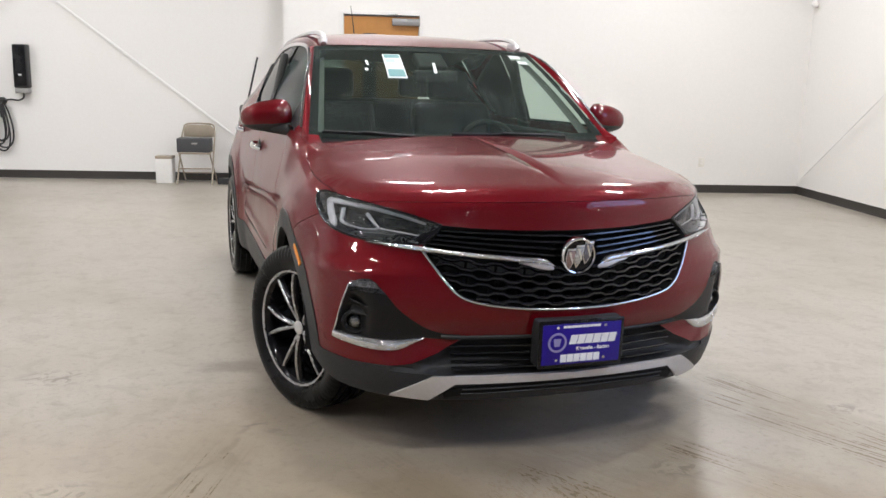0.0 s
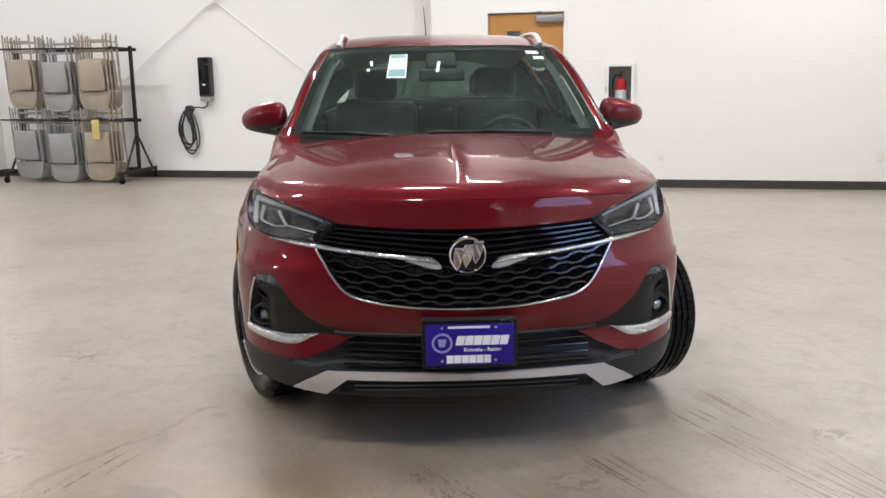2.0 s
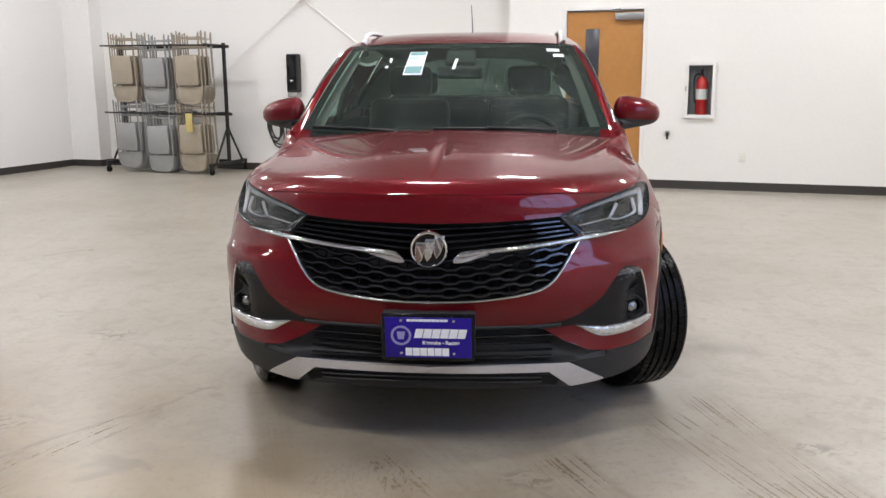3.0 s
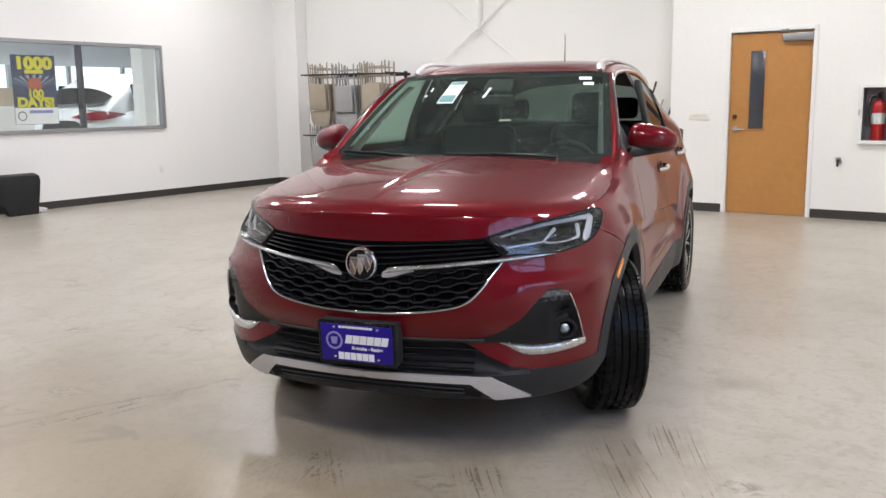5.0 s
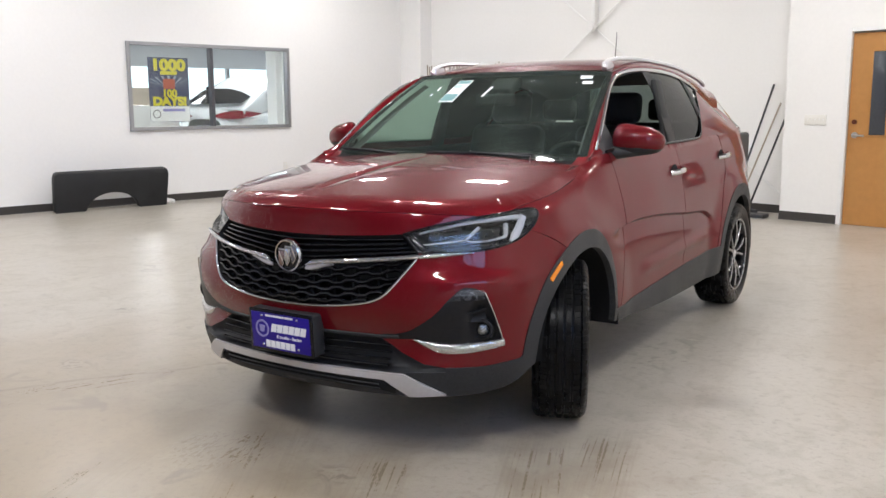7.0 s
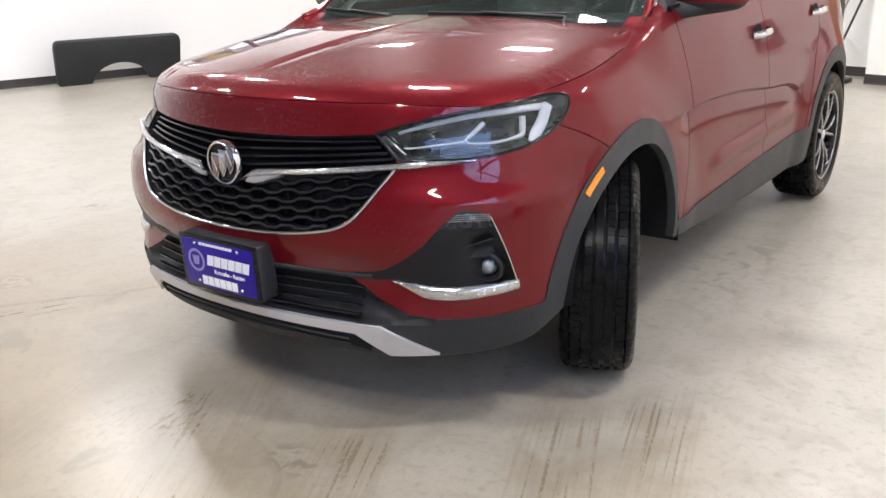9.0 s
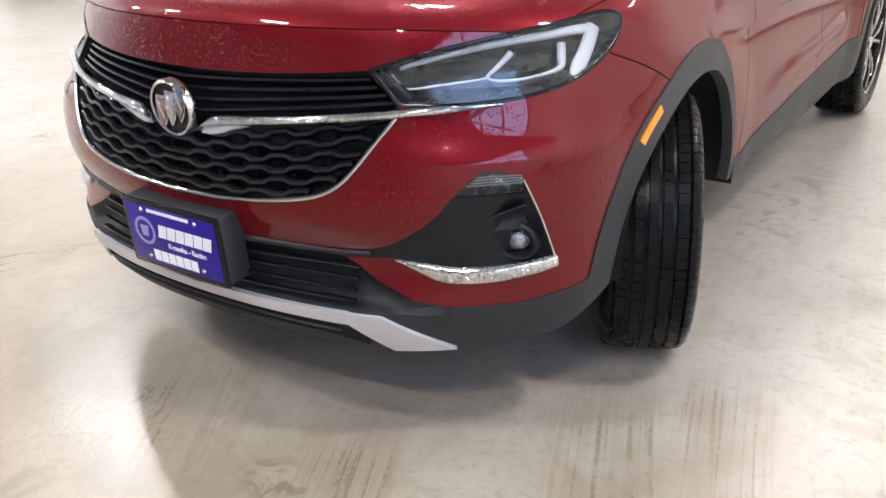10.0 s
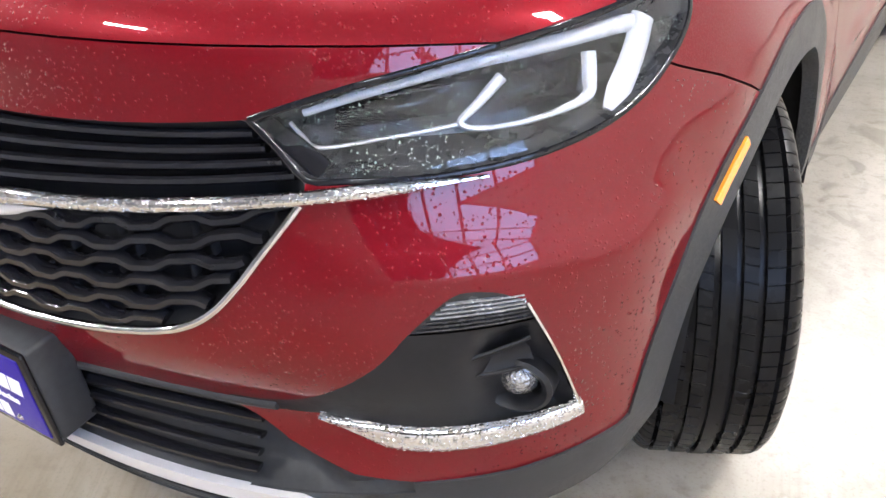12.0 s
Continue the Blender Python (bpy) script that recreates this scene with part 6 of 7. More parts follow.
M["cardboard"] = mat("white_carton", (0.74, 0.73, 0.71), 0.7, 0, 0.05, 6, 60)
M["darkbox"] = mat("dark_grey_carton", (0.05, 0.052, 0.058), 0.6, 0, 0.15, 6, 60)

# wooden door in its white frame
door = thing("door_1", ROOM @ pose(DOOR[0], DOOR_N, 0), "closed oak veneer door with a narrow dark window", "door", kind="structure")
DW = DOOR[1] - DOOR[0]
part("door_leaf", box((DW / 2, 0.045, 1.062), (DW - 0.012, 0.045, 2.115), 0.003), M["wood"], door, "orange-brown oak veneer leaf", smooth=False)
bm = bmesh.new()
for x in (-0.024, DW + 0.024):
    add_box(bm, (x, 0.02, 1.09), (0.046, 0.07, 2.18), 0.004)
add_box(bm, (DW / 2, 0.02, 2.157), (DW, 0.07, 0.044), 0.004)
part("door_frame", bm, M["white"], door, "white painted steel frame", smooth=False)
lite = part("vision_panel", box((0.32, 0.020, 1.464), (0.176, 0.006, 0.90), 0.002), mat("dark_wired_glass", (0.05, 0.055, 0.065), 0.15, 0, 0.1, 3, 40), door, "dark narrow vision glass")
bm = bmesh.new()
for x in (0.229, 0.411):
    add_box(bm, (x, 0.020, 1.464), (0.014, 0.014, 0.93), 0.003)
for z in (1.006, 1.922):
    add_box(bm, (0.32, 0.020, z), (0.196, 0.014, 0.014), 0.003)
part("vision_frame", bm, M["wood"], lite)
lever = part("lever_handle", tube([(0.085, 0.020, 1.01), (0.085, -0.035, 1.01), (0.10, -0.045, 1.01), (0.21, -0.045, 1.005)], 0.011), M["steel"], door, "brushed steel lever handle")
part("rose", cyl((0.085, 0.022, 1.01), (0.085, 0.008, 1.01), 0.034, seg=24), M["steel"], lever)
part("deadbolt", cyl((0.075, 0.022, 1.155), (0.075, 0.004, 1.155), 0.026, seg=24), mat("bronze_lock", (0.12, 0.035, 0.02), 0.4, 0.6), door)
closer = part("door_closer", box((0.765, -0.005, 2.055), (0.34, 0.06, 0.085), 0.008), M["alu"], door, "grey hydraulic door closer")
bm = tube([(0.66, -0.01, 2.105), (0.66, -0.01, 2.128), (0.50, -0.06, 2.128), (0.66, -0.015, 2.145)], 0.008)
part("closer_arm", bm, M["alu"], closer)
for z in (0.25, 1.06, 1.9):
    part("hinge", cyl((DW - 0.004, 0.012, z - 0.05), (DW - 0.004, 0.012, z + 0.05), 0.008), M["steel"], door)

# fire extinguisher cabinet
CAB = (0.500, 0.785, 0.885, 1.478)
cab = thing("extinguisher_cabinet", ROOM @ pose((CAB[0] + CAB[1]) / 2, DOOR_N, (CAB[2] + CAB[3]) / 2), "white steel wall cabinet with a glazed door", "cabinet")
cw, ch = CAB[1] - CAB[0], CAB[3] - CAB[2]
bm = bmesh.new()
for x in (-cw / 2 - 0.012, cw / 2 + 0.012):
    add_box(bm, (x, -0.022, 0), (0.040, 0.044, ch + 0.06), 0.004)
for z in (-ch / 2 - 0.012, ch / 2 + 0.012):
    add_box(bm, (0, -0.022, z), (cw - 0.012, 0.044, 0.040), 0.004)
part("cabinet_frame", bm, M["white"], cab, smooth=False)
bm = bmesh.new()
add_box(bm, (0, 0.155, 0), (cw, 0.01, ch))
for x in (-cw / 2 + 0.004, cw / 2 - 0.004):
    add_box(bm, (x, 0.075, 0), (0.008, 0.15, ch))
for z in (-ch / 2 + 0.004, ch / 2 - 0.004):
    add_box(bm, (0, 0.075, z), (cw, 0.15, 0.008))
part("cabinet_tub", bm, M["alu"], cab, smooth=False)
pane = part("cabinet_glass", box((0, -0.012, 0), (cw - 0.02, 0.004, ch - 0.02)), M["glass"], cab)
pane.visible_shadow = False
part("cabinet_latch", box((-cw / 2 - 0.02, -0.052, 0.02), (0.018, 0.018, 0.06), 0.004), M["steel"], cab)
ext = thing("fire_extinguisher", ROOM @ pose((CAB[0] + CAB[1]) / 2 + 0.012, DOOR_N + 0.08, CAB[2] + 0.008), "red fire extinguisher with a white label", "fire extinguisher")
b = lathe([(0.001, 0.0), (0.060, 0.0), (0.068, 0.008), (0.068, 0.36), (0.060, 0.40), (0.036, 0.43), (0.022, 0.44), (0.022, 0.455), (0.001, 0.455)], 32)
bmesh.ops.rotate(b, matrix=Matrix.Rotation(radians(-90), 3, "Y"), verts=b.verts)
part("cylinder", b, M["redpaint"], ext)
b = lathe([(0.069, 0.18), (0.069, 0.30)], 32)
bmesh.ops.rotate(b, matrix=Matrix.Rotation(radians(-90), 3, "Y"), verts=b.verts)
part("label", b, M["white"], ext, "white printed label")
bm = box((0.0, -0.02, 0.49), (0.03, 0.10, 0.016), 0.004)
add_box(bm, (0.0, -0.02, 0.515), (0.026, 0.11, 0.010), 0.003, Matrix.Rotation(0.2, 4, "X"))
add_cyl(bm, (0, 0, 0.44), (0, 0, 0.50), 0.016)
part("valve", bm, M["black"], ext)
part("hose", tube(catmull([(-0.02, 0, 0.475), (-0.075, -0.01, 0.46), (-0.095, -0.02, 0.36), (-0.085, -0.03, 0.22), (-0.07, -0.04, 0.14)], 6), 0.011), M["black"], ext)


def wall_plate(name, m, w, h, gangs, label, category, holes):
    t = thing(name, m, label, category, "wall plates")
    part("cover_plate", box((0, -0.004, 0), (w, 0.008, h), 0.003), M["ivory"], t)
    for g in range(gangs):
        x = (g - (gangs - 1) / 2) * 0.046
        if holes:
            for z in (-0.02, 0.02):
                part("socket", box((x, -0.008, z), (0.026, 0.005, 0.024), 0.003), M["white"], t)
        else:
            part("toggle", box((x, -0.012, 0.004), (0.008, 0.016, 0.018), 0.002), M["white"], t)


wall_plate("light_switch", ROOM @ pose(-1.33, DOOR_N, 1.175), 0.255, 0.114, 5, "ivory five-gang light switch plate", "light switch", False)
for u, z in ((1.16, 0.40), (3.645, 0.395)):
    wall_plate("power_outlet", ROOM @ pose(u, DOOR_N, z), 0.072, 0.115, 1, "ivory power outlet plate on the wall", "power outlet", True)
wall_plate("power_outlet", ROOM @ pose(WIN_U, 5.10, 0.425, 0, 0, 90), 0.072, 0.115, 1, "ivory power outlet plate on the wall", "power outlet", True)
wall_plate("power_outlet", ROOM @ pose(RIGHT_U, 5.25, 0.365, 0, 0, -90), 0.072, 0.115, 1, "ivory power outlet plate on the wall", "power outlet", True)
hb = thing("hose_bib", ROOM @ pose(0.288, DOOR_N, 0.645), "small dark water tap on the wall", "tap")
bm = cyl((0, 0.0, 0.02), (0, -0.05, 0.02), 0.014)
add_cyl(bm, (0, -0.05, 0.03), (0, -0.055, -0.045), 0.013)
part("spout", bm, M["black"], hb)
part("tap_handle", cyl((0, -0.05, 0.045), (0, -0.05, 0.058), 0.028, seg=12), M["steel"], hb)
part("escutcheon", cyl((0, 0.0, 0.02), (0, -0.008, 0.02), 0.032, seg=20), M["steel"], hb)

# vehicle charger with its looped cable
ch_t = thing("vehicle_charger", ROOM @ pose(-5.04, CHG_N, 1.08), "black wall-mounted vehicle charger with coiled cable", "charger")
part("housing", box((0, -0.065, 0.34), (0.178, 0.13, 0.54), 0.018), M["black"], ch_t)
part("front_cover", box((0, -0.133, 0.35), (0.150, 0.008, 0.50), 0.004), M["gloss"], ch_t)
part("lower_cover", box((0, -0.065, 0.035), (0.165, 0.125, 0.065), 0.015), M["greyen"], ch_t)
part("display", box((0.0, -0.139, 0.235), (0.045, 0.004, 0.022), 0.002), M["white"], ch_t)
hook = part("cable_hook", cyl((-0.285, 0.0, -0.10), (-0.285, -0.12, -0.09), 0.05, 0.038, 20), M["black"], ch_t)
for k in range(5):
    ph, rx, rz = 0.35 * k, 0.105 + 0.018 * ((k * 7) % 5), 0.24 + 0.022 * ((k * 3) % 4)
    cx, cz = -0.30 + 0.028 * ((k % 3) - 1), -0.12 - rz
    ring = [Vector((cx + rx * math.sin(t) * (0.75 + 0.25 * math.cos(t + 2.6)), -0.035 - 0.018 * k - 0.012 * math.cos(t), cz + rz * math.cos(t))) for t in np.linspace(0, 2 * math.pi, 29)[:-1]]
    part("cable_loop", tube(ring, 0.0105, 8, True), M["black"], ch_t)
part("cable_lead", tube(catmull([(0.0, -0.065, 0.01), (0.0, -0.07, -0.05), (-0.06, -0.08, -0.085), (-0.16, -0.085, -0.075), (-0.27, -0.08, -0.10)], 6), 0.0105), M["black"], ch_t)
part("plug", tube([(-0.25, -0.12, -0.30), (-0.27, -0.125, -0.22), (-0.30, -0.12, -0.16)], [0.026, 0.022, 0.016], 12), M["black"], ch_t)


# cross bracing
def strap(p0, p1):
    return add_ribbon(bmesh.new(), [Vector(p0), Vector(p1)], [Vector((0, -1, 0))] * 2, 0.030, 0.006)


def cross_brace(m, uc, zc, slope, span_dn, span_up, label):
    t = thing("cross_brace", m, label, "brace", kind="structure")
    for s in (1, -1):
        part("strap", strap((uc - s * span_dn, -0.045 - 0.010 * s, zc - span_dn * slope), (uc + s * span_up, -0.045 - 0.010 * s, zc + span_up * slope)), M["brace"], t, smooth=False)
    part("node_plate", cyl((uc, -0.075, zc), (uc, -0.150, zc), 0.06, seg=24), M["brace"], t)
    part("stub_post", box((uc + 0.02, -0.055, zc + 0.22), (0.07, 0.10, 0.42), 0.01), M["brace"], t)


cross_brace(ROOM @ pose(0, CHG_N, 0), -4.885, 2.46, 0.755, 3.1, 2.75, "pale steel cross bracing in front of the wall")
cross_brace(ROOM @ pose(RIGHT_U, 0, 0, 0, 0, -90), -3.9, 2.28, 0.645, 3.3, 2.9, "pale steel cross bracing on the side wall")
camr = thing("security_camera", ROOM @ pose(RIGHT_U - 0.05, 7.17, 2.40), "small white security camera on the wall", "camera")
bm = bmesh.new()
bmesh.ops.create_uvsphere(bm, u_segments=20, v_segments=12, radius=0.045)
part("dome", bm, M["white"], camr)
part("mount", cyl((0, 0.0, 0.03), (0.05, 0.1, 0.06), 0.02), M["white"], camr)


# hanging chairs on the rolling rack
def hung_chair(material, seat_mat):
    """A folded steel chair that hangs by its legs, back rest down."""
    c = thing("folding_chair", Matrix(), "folded steel chair hanging from the rack", "chair", "chairs on the rack")
    out = [(-0.215, 0, 0.17), (-0.215, 0, -0.60), (-0.205, 0, -0.72), (-0.165, 0, -0.79), (-0.10, 0, -0.815), (0.10, 0, -0.815), (0.165, 0, -0.79), (0.205, 0, -0.72), (0.215, 0, -0.60), (0.215, 0, 0.17)]
    part("frame", tube(out, 0.011, 6), material, c)
    for s in (-1, 1):
        part("hind_leg", tube([(0.19 * s, 0.022, 0.14), (0.19 * s, 0.022, -0.45)], 0.010, 6), material, c)
    bk = [(-0.20, -0.60), (-0.195, -0.71), (-0.155, -0.785), (-0.10, -0.805), (0.10, -0.805), (0.155, -0.785), (0.195, -0.71), (0.20, -0.60), (0.17, -0.585), (-0.17, -0.585)]
    part("backrest", prism(bk, 0.012, "y", 0.003), material, c)
    se = [(-0.175, -0.16), (0.175, -0.16), (0.185, -0.52), (0.165, -0.565), (-0.165, -0.565), (-0.185, -0.52)]
    part("seat", prism([(a, z) for a, z in se], 0.022, "y", 0.006), seat_mat, c).location = (0, -0.035, 0)
    part("stretcher", tube([(-0.2, 0, -0.04), (0.2, 0, -0.04)], 0.008, 6), material, c)
    part("stretcher", tube([(-0.2, 0.02, 0.08), (0.2, 0.02, 0.08)], 0.008, 6), material, c)
    return c


RU = (-7.42, -6.88, -6.33)
tan_c, grey_c = hung_chair(M["tan"], M["tan"]), hung_chair(M["greyen"], M["greyen"])
first = {id(tan_c): True, id(grey_c): True}
for lvl, ztop in ((0, 1.845), (1, 0.885)):
    for col in range(3):
        src = grey_c if (lvl == 0 and col == 1) or (lvl == 1 and col != 2) else tan_c
        for k in range(4):
            m = ROOM @ pose(RU[col] + 0.018 * k + 0.006 * ((k * 5 + col) % 3), 7.02 + 0.075 * k, ztop - 0.012 * ((col + k) % 3) - (0.03 if col == 1 else 0.0), 2.5, 0, -3 + 2 * ((col + k) % 3))
            if first.pop(id(src), None):
                src.matrix_world = m
            else:
                copy_thing(src, m)
rack = thing("chair_rack", ROOM @ pose(-6.85, 7.40, 0), "black steel rolling rack for folding chairs", "rack")
for x, y in ((0.90, 0.0), (-0.88, 0.0)):
    part("upright", box((x, y, 1.0), (0.042, 0.042, 1.70), 0.004), M["rackblack"], rack, smooth=False)
    part("foot_beam", box((x, y, 0.145), (0.045, 0.98, 0.045), 0.004), M["rackblack"], rack, smooth=False)
    for s in (-1, 1):
        part("strut", tube([(x, 0.03 * s, 0.62), (x, 0.34 * s, 0.16)], 0.016), M["rackblack"], rack)
        part("castor", cyl((x - 0.016, 0.45 * s, 0.046), (x + 0.016, 0.45 * s, 0.046), 0.045, seg=20), M["rubber"], rack)
        part("castor_fork", box((x, 0.45 * s, 0.095), (0.04, 0.05, 0.07), 0.006), M["rackblack"], rack)
part("base_rail", box((0.0, 0.0, 0.17), (1.76, 0.04, 0.04), 0.004), M["rackblack"], rack, smooth=False)
for z in (1.80, 0.845):
    part("cross_rail", box((0.02, 0.0, z), (1.92, 0.035, 0.045), 0.004), M["rackblack"], rack, smooth=False)
    part("hanger_rail", tube([(-0.92, -0.40, z + 0.03), (0.98, -0.40, z + 0.01)], 0.011), M["rackblack"], rack)
    for x in (-0.86, -0.30, 0.25, 0.80):
        part("hanger_arm", tube([(x, 0.20, z + 0.02), (x + 0.05, -0.42, z + 0.025)], 0.012), M["rackblack"], rack)
note = thing("tag", ROOM @ pose(-6.28, 6.94, 0.74), "yellow paper tag hung on a chair", "tag")
part("paper", box((0, 0, 0), (0.11, 0.004, 0.26), 0.001), mat("yellow_paper", (0.50, 0.40, 0.14), 0.7), note)

# the chair standing open by the wall, with cartons
oc = thing("folding_chair", ROOM @ pose(-2.84, 7.52, 0), "open tan steel folding chair by the wall", "chair")
for s in (-1, 1):
    part("front_leg", tube([(0.215 * s, -0.20, 0.0), (0.205 * s, 0.12, 0.60), (0.19 * s, 0.19, 0.72), (0.15 * s, 0.195, 0.745), (0.0, 0.195, 0.75)], 0.011), M["tan"], oc)
    part("rear_leg", tube([(0.20 * s, 0.22, 0.0), (0.19 * s, -0.16, 0.40)], 0.010), M["tan"], oc)
part("seat", prism([(-0.19, -0.20), (0.19, -0.20), (0.18, 0.16), (-0.18, 0.16)], 0.02, "z", 0.005), M["tan"], oc).location = (0, 0, 0.385)
part("backrest", prism([(-0.195, 0.58), (0.195, 0.58), (0.185, 0.69), (0.15, 0.735), (-0.15, 0.735), (-0.185, 0.69)], 0.014, "y", 0.004), M["tan"], oc).location = (0, 0.15, 0)
part("stretcher", tube([(-0.2, -0.15, 0.20), (0.2, -0.15, 0.20)], 0.009), M["tan"], oc)
part("stretcher", tube([(-0.2, 0.13, 0.12), (0.2, 0.13, 0.12)], 0.009), M["tan"], oc)
t = thing("carton", ROOM @ pose(-2.855, 7.47, 0.406), "dark grey carton lying on the chair seat", "box")
part("box_body", box((0, 0, 0.085), (0.40, 0.24, 0.17), 0.004), M["darkbox"], t)
part("print", box((0.02, -0.1215, 0.11), (0.07, 0.001, 0.02)), M["greyen"], t)
t = thing("carton", ROOM @ pose(-3.245, 7.53, 0), "tall white carton with a dark rim beside the chair", "box")
part("box_body", box((0, 0, 0.155), (0.205, 0.18, 0.31), 0.004), M["cardboard"], t)
part("lid", box((0, 0, 0.328), (0.21, 0.185, 0.036), 0.004), M["tan"], t, "brown carton lid")

# poles leaning in the corner of the recess, and a dustpan
for (u0, n0, u1, n1, z1, r, mt, lb) in ((-2.42, 7.42, -2.10, 7.80, 1.60, 0.013, M["black"], "dark broom handle leaning on the wall"), (-2.36, 7.45, -2.00, 7.80, 1.37, 0.011, M["tan"], "pale broom handle leaning on the wall"), (-2.16, 7.35, -1.76, 7.70, 1.52, 0.013, M["black"], "dark mop handle leaning on the wall")):
    t = thing("broom", ROOM @ pose(u0, n0, 0), lb, "broom", "brooms in the recess")
    d = Vector((u1 - u0, n1 - n0, z1))
    part("handle", cyl(d * 0.05, d, r, seg=12), mt, t)
    bm = box((0, 0, 0.04), (0.30, 0.05, 0.08), 0.012)
    part("broom_head", bm, M["black"], t)
t = thing("dustpan", ROOM @ pose(-1.98, 7.22, 0), "black dustpan on the floor", "dustpan")
part("pan", prism([(-0.16, -0.10), (0.16, -0.10), (0.13, 0.12), (-0.13, 0.12)], 0.05, "z", 0.01), M["black"], t)
part("pan_edge", box((0, -0.115, 0.006), (0.33, 0.03, 0.008), 0.003), M["steel"], t)

# black bed side panel leaning below the window, and a rag
sp = thing("truck_bed_panel", ROOM @ pose(WIN_U + 0.26, 2.90, 0, 0, 0, -90) @ pose(0, 0, 0, -9, 0, 0) @ Matrix.Diagonal((1.0, 1.0, 1.05, 1)), "black plastic truck bed side panel leaning on the wall", "panel")
arc = [(0.80 + 0.36 * math.cos(t), 0.0 + 0.235 * math.sin(t)) for t in np.linspace(math.pi, 0, 17)]
out = [(0.03, 0.0), (0.40, 0.0), (0.44, 0.02)] + arc[1:-1] + [(1.16, 0.02), (1.20, 0.0), (1.54, 0.0), (1.575, 0.03), (1.585, 0.44), (1.57, 0.505), (1.53, 0.525), (0.07, 0.525), (0.03, 0.505), (0.01, 0.44)]
part("panel_shell", prism(out, 0.11, "y", 0.018), M["trim"], sp)
part("swage", box((0.80, -0.004, 0.30), (1.50, 0.016, 0.022), 0.006), M["trim"], sp)
part("latch", box((0.86, -0.012, 0.42), (0.10, 0.03, 0.03), 0.006), M["gloss"], sp)
rag = thing("rag", ROOM @ pose(WIN_U + 0.22, 2.98, 0), "crumpled white paper towel on the floor", "rag")
bm = bmesh.new()
bmesh.ops.create_icosphere(bm, subdivisions=3, radius=0.07)
for v in bm.verts:
    k = noise.noise(v.co * 30)
    v.co *= 1 + 0.5 * k
    v.co.z = max(v.co.z * 0.6 + 0.025, 0.0)
part("towel", bm, M["white"], rag, smooth=False)

# ceiling fixtures
for u, n in LAMP_ROWS:
    t = thing("ceiling_light", ROOM @ pose(u, n, CEIL - 0.145), "white linear ceiling light fixture", "ceiling light", "ceiling lights")
    part("housing", box((0, 0, 0.075), (1.24, 0.30, 0.13), 0.01), M["white"], t, smooth=False)

# interior window with its poster, and the showroom behind it
M["mullion"] = mat("dark_grey_aluminium", (0.085, 0.085, 0.095), 0.45, 0.3, 0.08, 4, 60)
win = thing("window_1", ROOM @ pose(WIN_U, 0, 0), "grey aluminium two-pane interior window", "window", kind="structure")
bm = bmesh.new()
for n_ in (WIN[0] + 0.025, WIN[1] - 0.025):
    add_box(bm, (-0.02, n_, (WIN[2] + WIN[3]) / 2), (0.11, 0.05, WIN[3] - WIN[2]), 0.003)
for z in (WIN[2] + 0.025, WIN[3] - 0.025):
    add_box(bm, (-0.02, (WIN[0] + WIN[1]) / 2, z), (0.11, WIN[1] - WIN[0] - 0.1, 0.05), 0.003)
part("window_frame", bm, M["alu"], win, smooth=False)
part("mullion", box((-0.02, 3.86, (WIN[2] + WIN[3]) / 2), (0.10, 0.05, WIN[3] - WIN[2] - 0.1), 0.003), M["mullion"], win, smooth=False)
for a, b in ((WIN[0] + 0.05, 3.835), (3.885, WIN[1] - 0.05)):
    o = part("pane", box((-0.04, (a + b) / 2, (WIN[2] + WIN[3]) / 2), (0.006, b - a, WIN[3] - WIN[2] - 0.1)), M["glass"], win)
    o.visible_shadow = False
pos = thing("poster", ROOM @ pose(WIN_U - 0.055, 3.205, 1.612, 90, 0, 90), "dark blue sale poster with yellow lettering", "poster")
# print colours muted to carry the pale reflection of the pane before them
navy = mat("navy_print", (0.060, 0.070, 0.125), 0.5, 0, 0.25, 5, 12)
yellow = mat("yellow_print", (0.66, 0.58, 0.05), 0.5)
grey_ray = mat("pale_blue_print", (0.34, 0.38, 0.44), 0.5)
part("sheet", box((0, 0, 0), (0.62, 0.92, 0.003)), navy, pos, smooth=False)
part("white_foot", box((0, -0.345, 0.003), (0.61, 0.22, 0.002)), M["white"], pos, smooth=False)
for k in range(9):      # rays that fan out behind the print
    a = -0.9 + 0.225 * k
    part("print_ray", prism([(0.05 * math.sin(a), 0.02), (0.46 * math.sin(a - 0.05), 0.02 + 0.18 * math.cos(a)), (0.46 * math.sin(a + 0.05), 0.02 + 0.18 * math.cos(a))], 0.0005, "z"), grey_ray, pos).location = (0, 0, 0.002)
part("red_badge", box((0, 0.085, 0.004), (0.18, 0.14, 0.001)), mat("washed_red_print", (0.45, 0.12, 0.08), 0.5), pos, smooth=False)
letters("1000", 0.215, 0.0008, yellow, pos, pose(0, 0.345, 0.005) @ Matrix.Diagonal((1.22, 1, 1, 1)), "lettering", bold=0.012)
part("print_bar", box((0, 0.24, 0.004), (0.26, 0.05, 0.001)), yellow, pos, smooth=False)
letters("100", 0.15, 0.0008, yellow, pos, pose(0, -0.055, 0.006), "lettering", bold=0.007)
letters("DAYS!", 0.165, 0.0008, yellow, pos, pose(0, -0.17, 0.006) @ Matrix.Diagonal((1.15, 1, 1, 1)), "lettering", bold=0.010)
part("print_mark", lathe([(0.05, 0), (0.062, 0), (0.062, 0.001), (0.05, 0.001)], 28, True), M["black"], pos).matrix_basis = pose(-0.21, -0.345, 0.006, 0, -90, 0)
part("print_bar", box((0.06, -0.29, 0.006), (0.34, 0.04, 0.001)), lilac, pos, smooth=False)

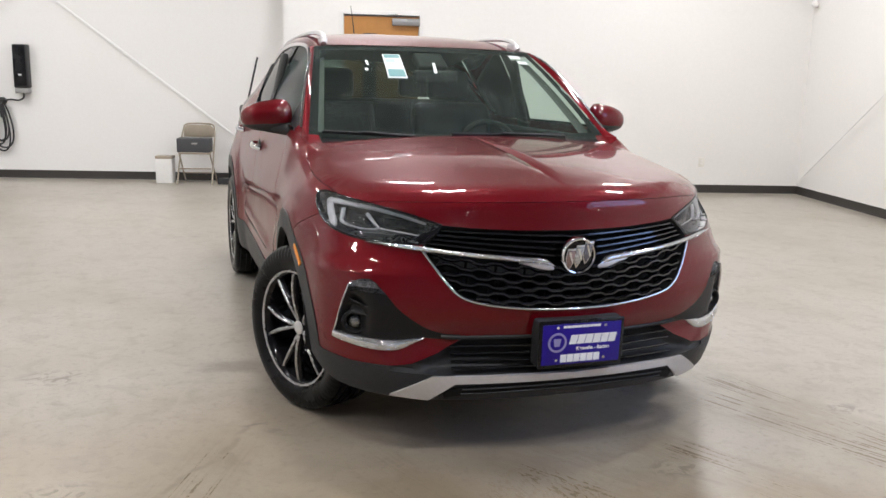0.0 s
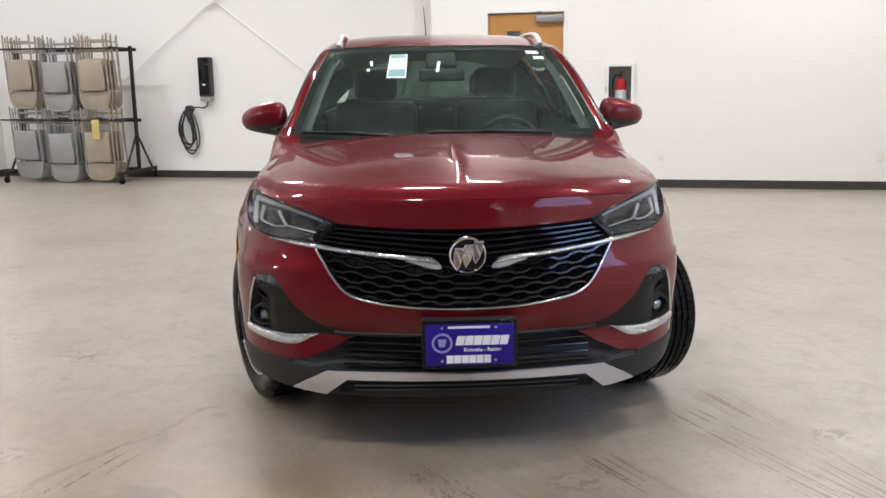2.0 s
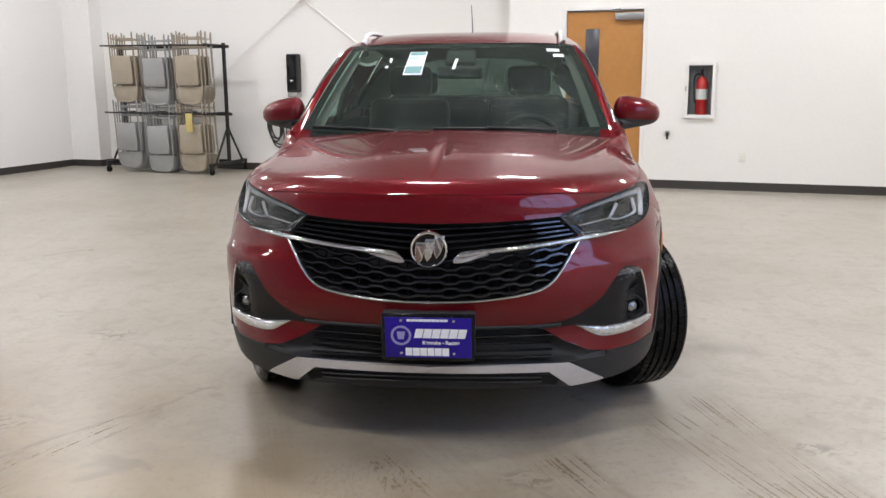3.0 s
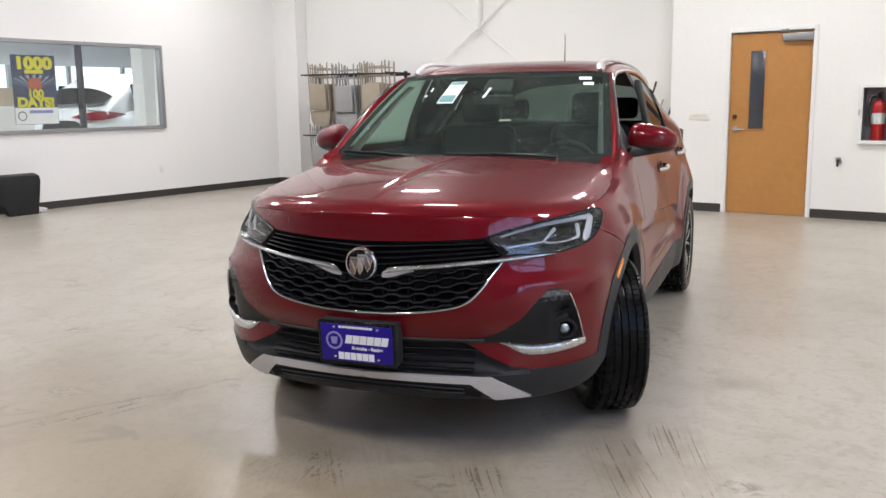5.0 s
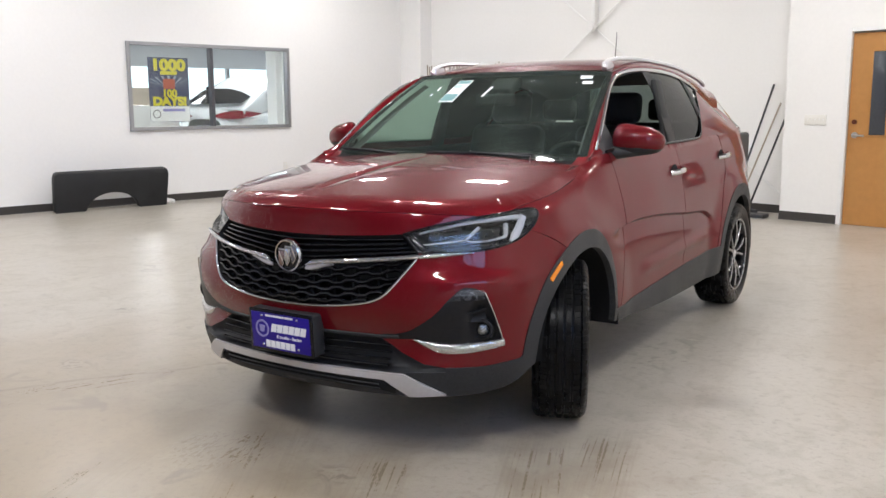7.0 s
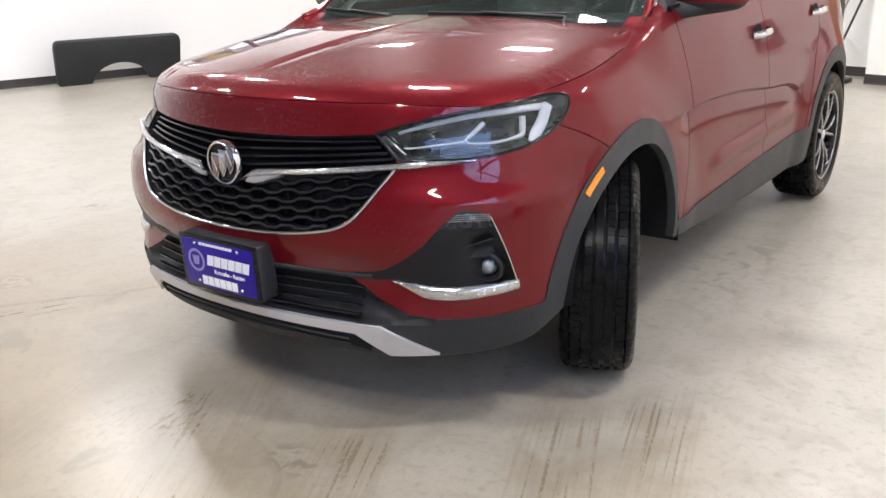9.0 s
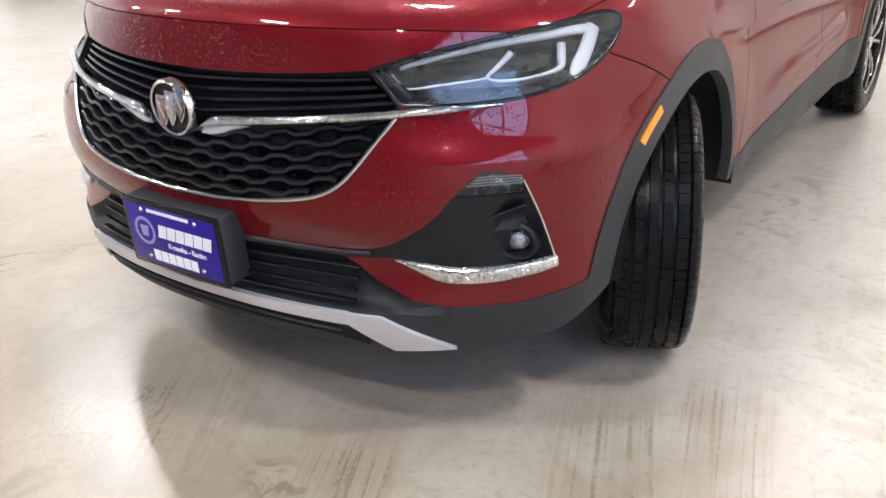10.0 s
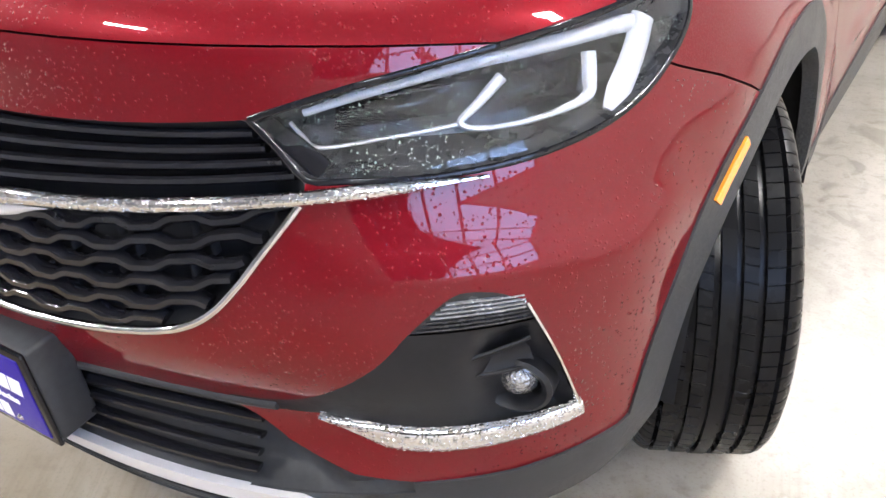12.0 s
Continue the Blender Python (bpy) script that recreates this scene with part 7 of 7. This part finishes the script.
S0, S1, SN0, SN1, SH = WIN_U - 0.2, WIN_U - 8.6, -1.0, 13.0, 3.1
M["showroom"] = mat("showroom_grey_paint", (0.62, 0.63, 0.66), 0.7, 0, 0.04, 0.8, 10)
slab("ceiling_showroom", (S1, SN0, SH), (S0, SN1, SH + 0.1), M["showroom"], "grey-white showroom ceiling", "ceiling")
slab("wall_showroom_south", (S1, SN0 - 0.1, 0), (S0, SN0, SH), M["showroom"], "showroom side wall", "wall")
slab("wall_showroom_north", (S1, SN1, 0), (S0, SN1 + 0.1, SH), M["showroom"], "showroom side wall", "wall")
slab("wall_showroom_west", (S1 - 0.1, SN0, 0), (S1, SN1, 0.55), M["showroom"], "low showroom wall under the glazing", "wall")
slab("wall_showroom_head", (S1 - 0.1, SN0, 2.35), (S1, SN1, SH), M["showroom"], "showroom wall above the glazing", "wall")
for k in range(9):
    slab("glazing_post", (S1 - 0.08, SN0 + 1.0 + 1.5 * k, 0.55), (S1 + 0.02, SN0 + 1.08 + 1.5 * k, 2.35), M["alu"], "grey glazing post", "window post")
slab("column", (-10.4, 5.72, 0), (-10.1, 6.08, SH), M["white"], "white showroom column", "column")
slab("ground", (-60, -60, -0.45), (60, 60, -0.21), mat("outdoor_pavement", (0.25, 0.25, 0.26), 0.8, 0, 0.2, 0.5, 8), "grey pavement outside the hall", "ground")
for un_, nn_ in ((-11.5, 3.0), (-11.5, 7.0), (-14.5, 5.0), (-14.5, 9.5)):
    area_lamp("showroom_lamp", ROOM @ pose(un_, nn_, SH - 0.05), 1.2, 0.6, 120, (0.93, 0.96, 1.0))


def white_suv(m):
    t = thing("suv", m, "white parked SUV with red tail lamp", "car")
    wp = mat("white_car_paint", (0.74, 0.75, 0.76), 0.3, 0, 0.02, 3, 50, coat=1.0)

    def suv_half(q):
        return 0.92 * (1 - abs(2 * q - 1) ** 9 * 0.30)

    def hull(u, v):
        a = u * math.pi
        end = min(1.0, v / 0.05, (1 - v) / 0.05)
        q = min(max((v - 0.05) / 0.9, 0.0), 1.0)
        y = -2.25 + 4.5 * q
        w, h = suv_half(q) * end, 0.70 + (0.44 + 0.06 * math.sin(q * 3)) * end
        c, s = math.cos(a), math.sin(a)
        return Vector((w * math.copysign(abs(c) ** 0.35, c), y, 0.70 - 0.42 * end + (h - 0.70 + 0.42 * end) * abs(s) ** 0.35))

    def cabf(u, v):
        a = u * math.pi
        y = -1.0 + 3.15 * v
        k = min(1.0, 0.02 + v * 2.6, 0.06 + (1 - v) * 3.0)
        c, s = math.cos(a), math.sin(a)
        return Vector(((0.86 - 0.16 * k) * math.copysign(abs(c) ** 0.4, c), y, 1.08 + 0.62 * k ** 0.8 * abs(s) ** 0.4))

    part("body", grid_mesh(hull, 40, 30), wp, t)
    part("cabin", grid_mesh(cabf, 40, 30), wp, t)
    for s in (-1, 1):
        bm = grid_mesh(lambda u, v: Vector((s * (0.865 - 0.11 * v), -0.45 + 1.9 * u, 1.17 + 0.36 * v)), 8, 4)
        part("side_window", bm, M["gloss"], t, "dark side window")
        bm = grid_mesh(lambda u, v: Vector((s * (0.25 + 0.66 * math.sin(u * 1.57)), 2.275 - 0.50 * u ** 3, 1.045 + 0.035 * u + 0.13 * (1 - 0.92 * (2 * u - 1) ** 2) * (v - 0.5))), 14, 3)
        part("tail_lamp", bm, mat("dark_red_lens", (0.20, 0.006, 0.016), 0.15, 0, 0.2, 8, 60), t, "red tail lamp")
        for y in (-1.35, 1.35):
            b = lathe([(0.2, 0.1), (0.33, 0.11), (0.345, 0.08), (0.345, -0.08), (0.33, -0.11), (0.2, -0.1)], 32, True)
            bmesh.ops.translate(b, vec=(s * 0.80, y, 0.345), verts=b.verts)
            part("wheel", b, M["rubber"], t)
    bm = grid_mesh(lambda u, v: Vector(((2 * u - 1) * (0.74 - 0.06 * v), 2.19 - 0.30 * v - 0.10 * (2 * u - 1) ** 2, 1.24 + 0.24 * v * (1 - 0.55 * abs(2 * u - 1) ** 3))), 14, 5)
    part("rear_window", bm, M["gloss"], t, "dark rear window")
    return t


white_suv(ROOM @ pose(-12.30, 7.45, 0.0, 0, 0, -165) @ Matrix.Diagonal((1.05, 1.05, 1.15, 1)))
ct = thing("counter", ROOM @ pose(-11.8, 3.05, 0), "white showroom counter with a beige upper panel", "counter")
part("base", box((0, 0, 0.70), (0.40, 3.2, 1.40), 0.01), M["white"], ct, smooth=False)
part("upper_panel", box((0.02, 0, 1.55), (0.30, 3.1, 0.30), 0.01), mat("beige_laminate", (0.50, 0.42, 0.34), 0.5), ct, smooth=False)

# high window in the side wall, and the bright sky outside it and outside the showroom
hw_t = thing("window_2", ROOM @ pose(RIGHT_U + 0.10, 0, 0), "high grey-framed daylight window with many panes", "window", kind="structure")
n0, n1, z0, z1 = OVERHEAD
COLS, ROWS = 6, 3
for k in range(COLS + 1):
    part("post", box((0, n0 + 0.03 + (n1 - n0 - 0.06) * k / COLS, (z0 + z1) / 2), (0.06, 0.06, z1 - z0), 0.004), M["alu"], hw_t, smooth=False)
for k in range(ROWS + 1):
    part("rail", box((0, (n0 + n1) / 2, z0 + 0.03 + (z1 - z0 - 0.06) * k / ROWS), (0.052, n1 - n0, 0.06), 0.004), M["alu"], hw_t, smooth=False)
for i in range(COLS):
    for j in range(ROWS):
        a, b = (n1 - n0) / COLS, (z1 - z0) / ROWS
        o = part("pane", box((0.01, n0 + a * (i + 0.5), z0 + b * (j + 0.5)), (0.006, a, b)), M["glass"], hw_t, smooth=False)
        o.visible_shadow = False
slab("backdrop_east", (RIGHT_U + 2.0, -13, -0.2), (RIGHT_U + 2.1, 6, 9), M["daylight"], "bright overcast sky outside the window", "sky")
slab("backdrop_west", (S1 - 3.1, -12, -0.2), (S1 - 3.0, 24, 7), M["showroom_sky"], "bright overcast sky outside the showroom", "sky")
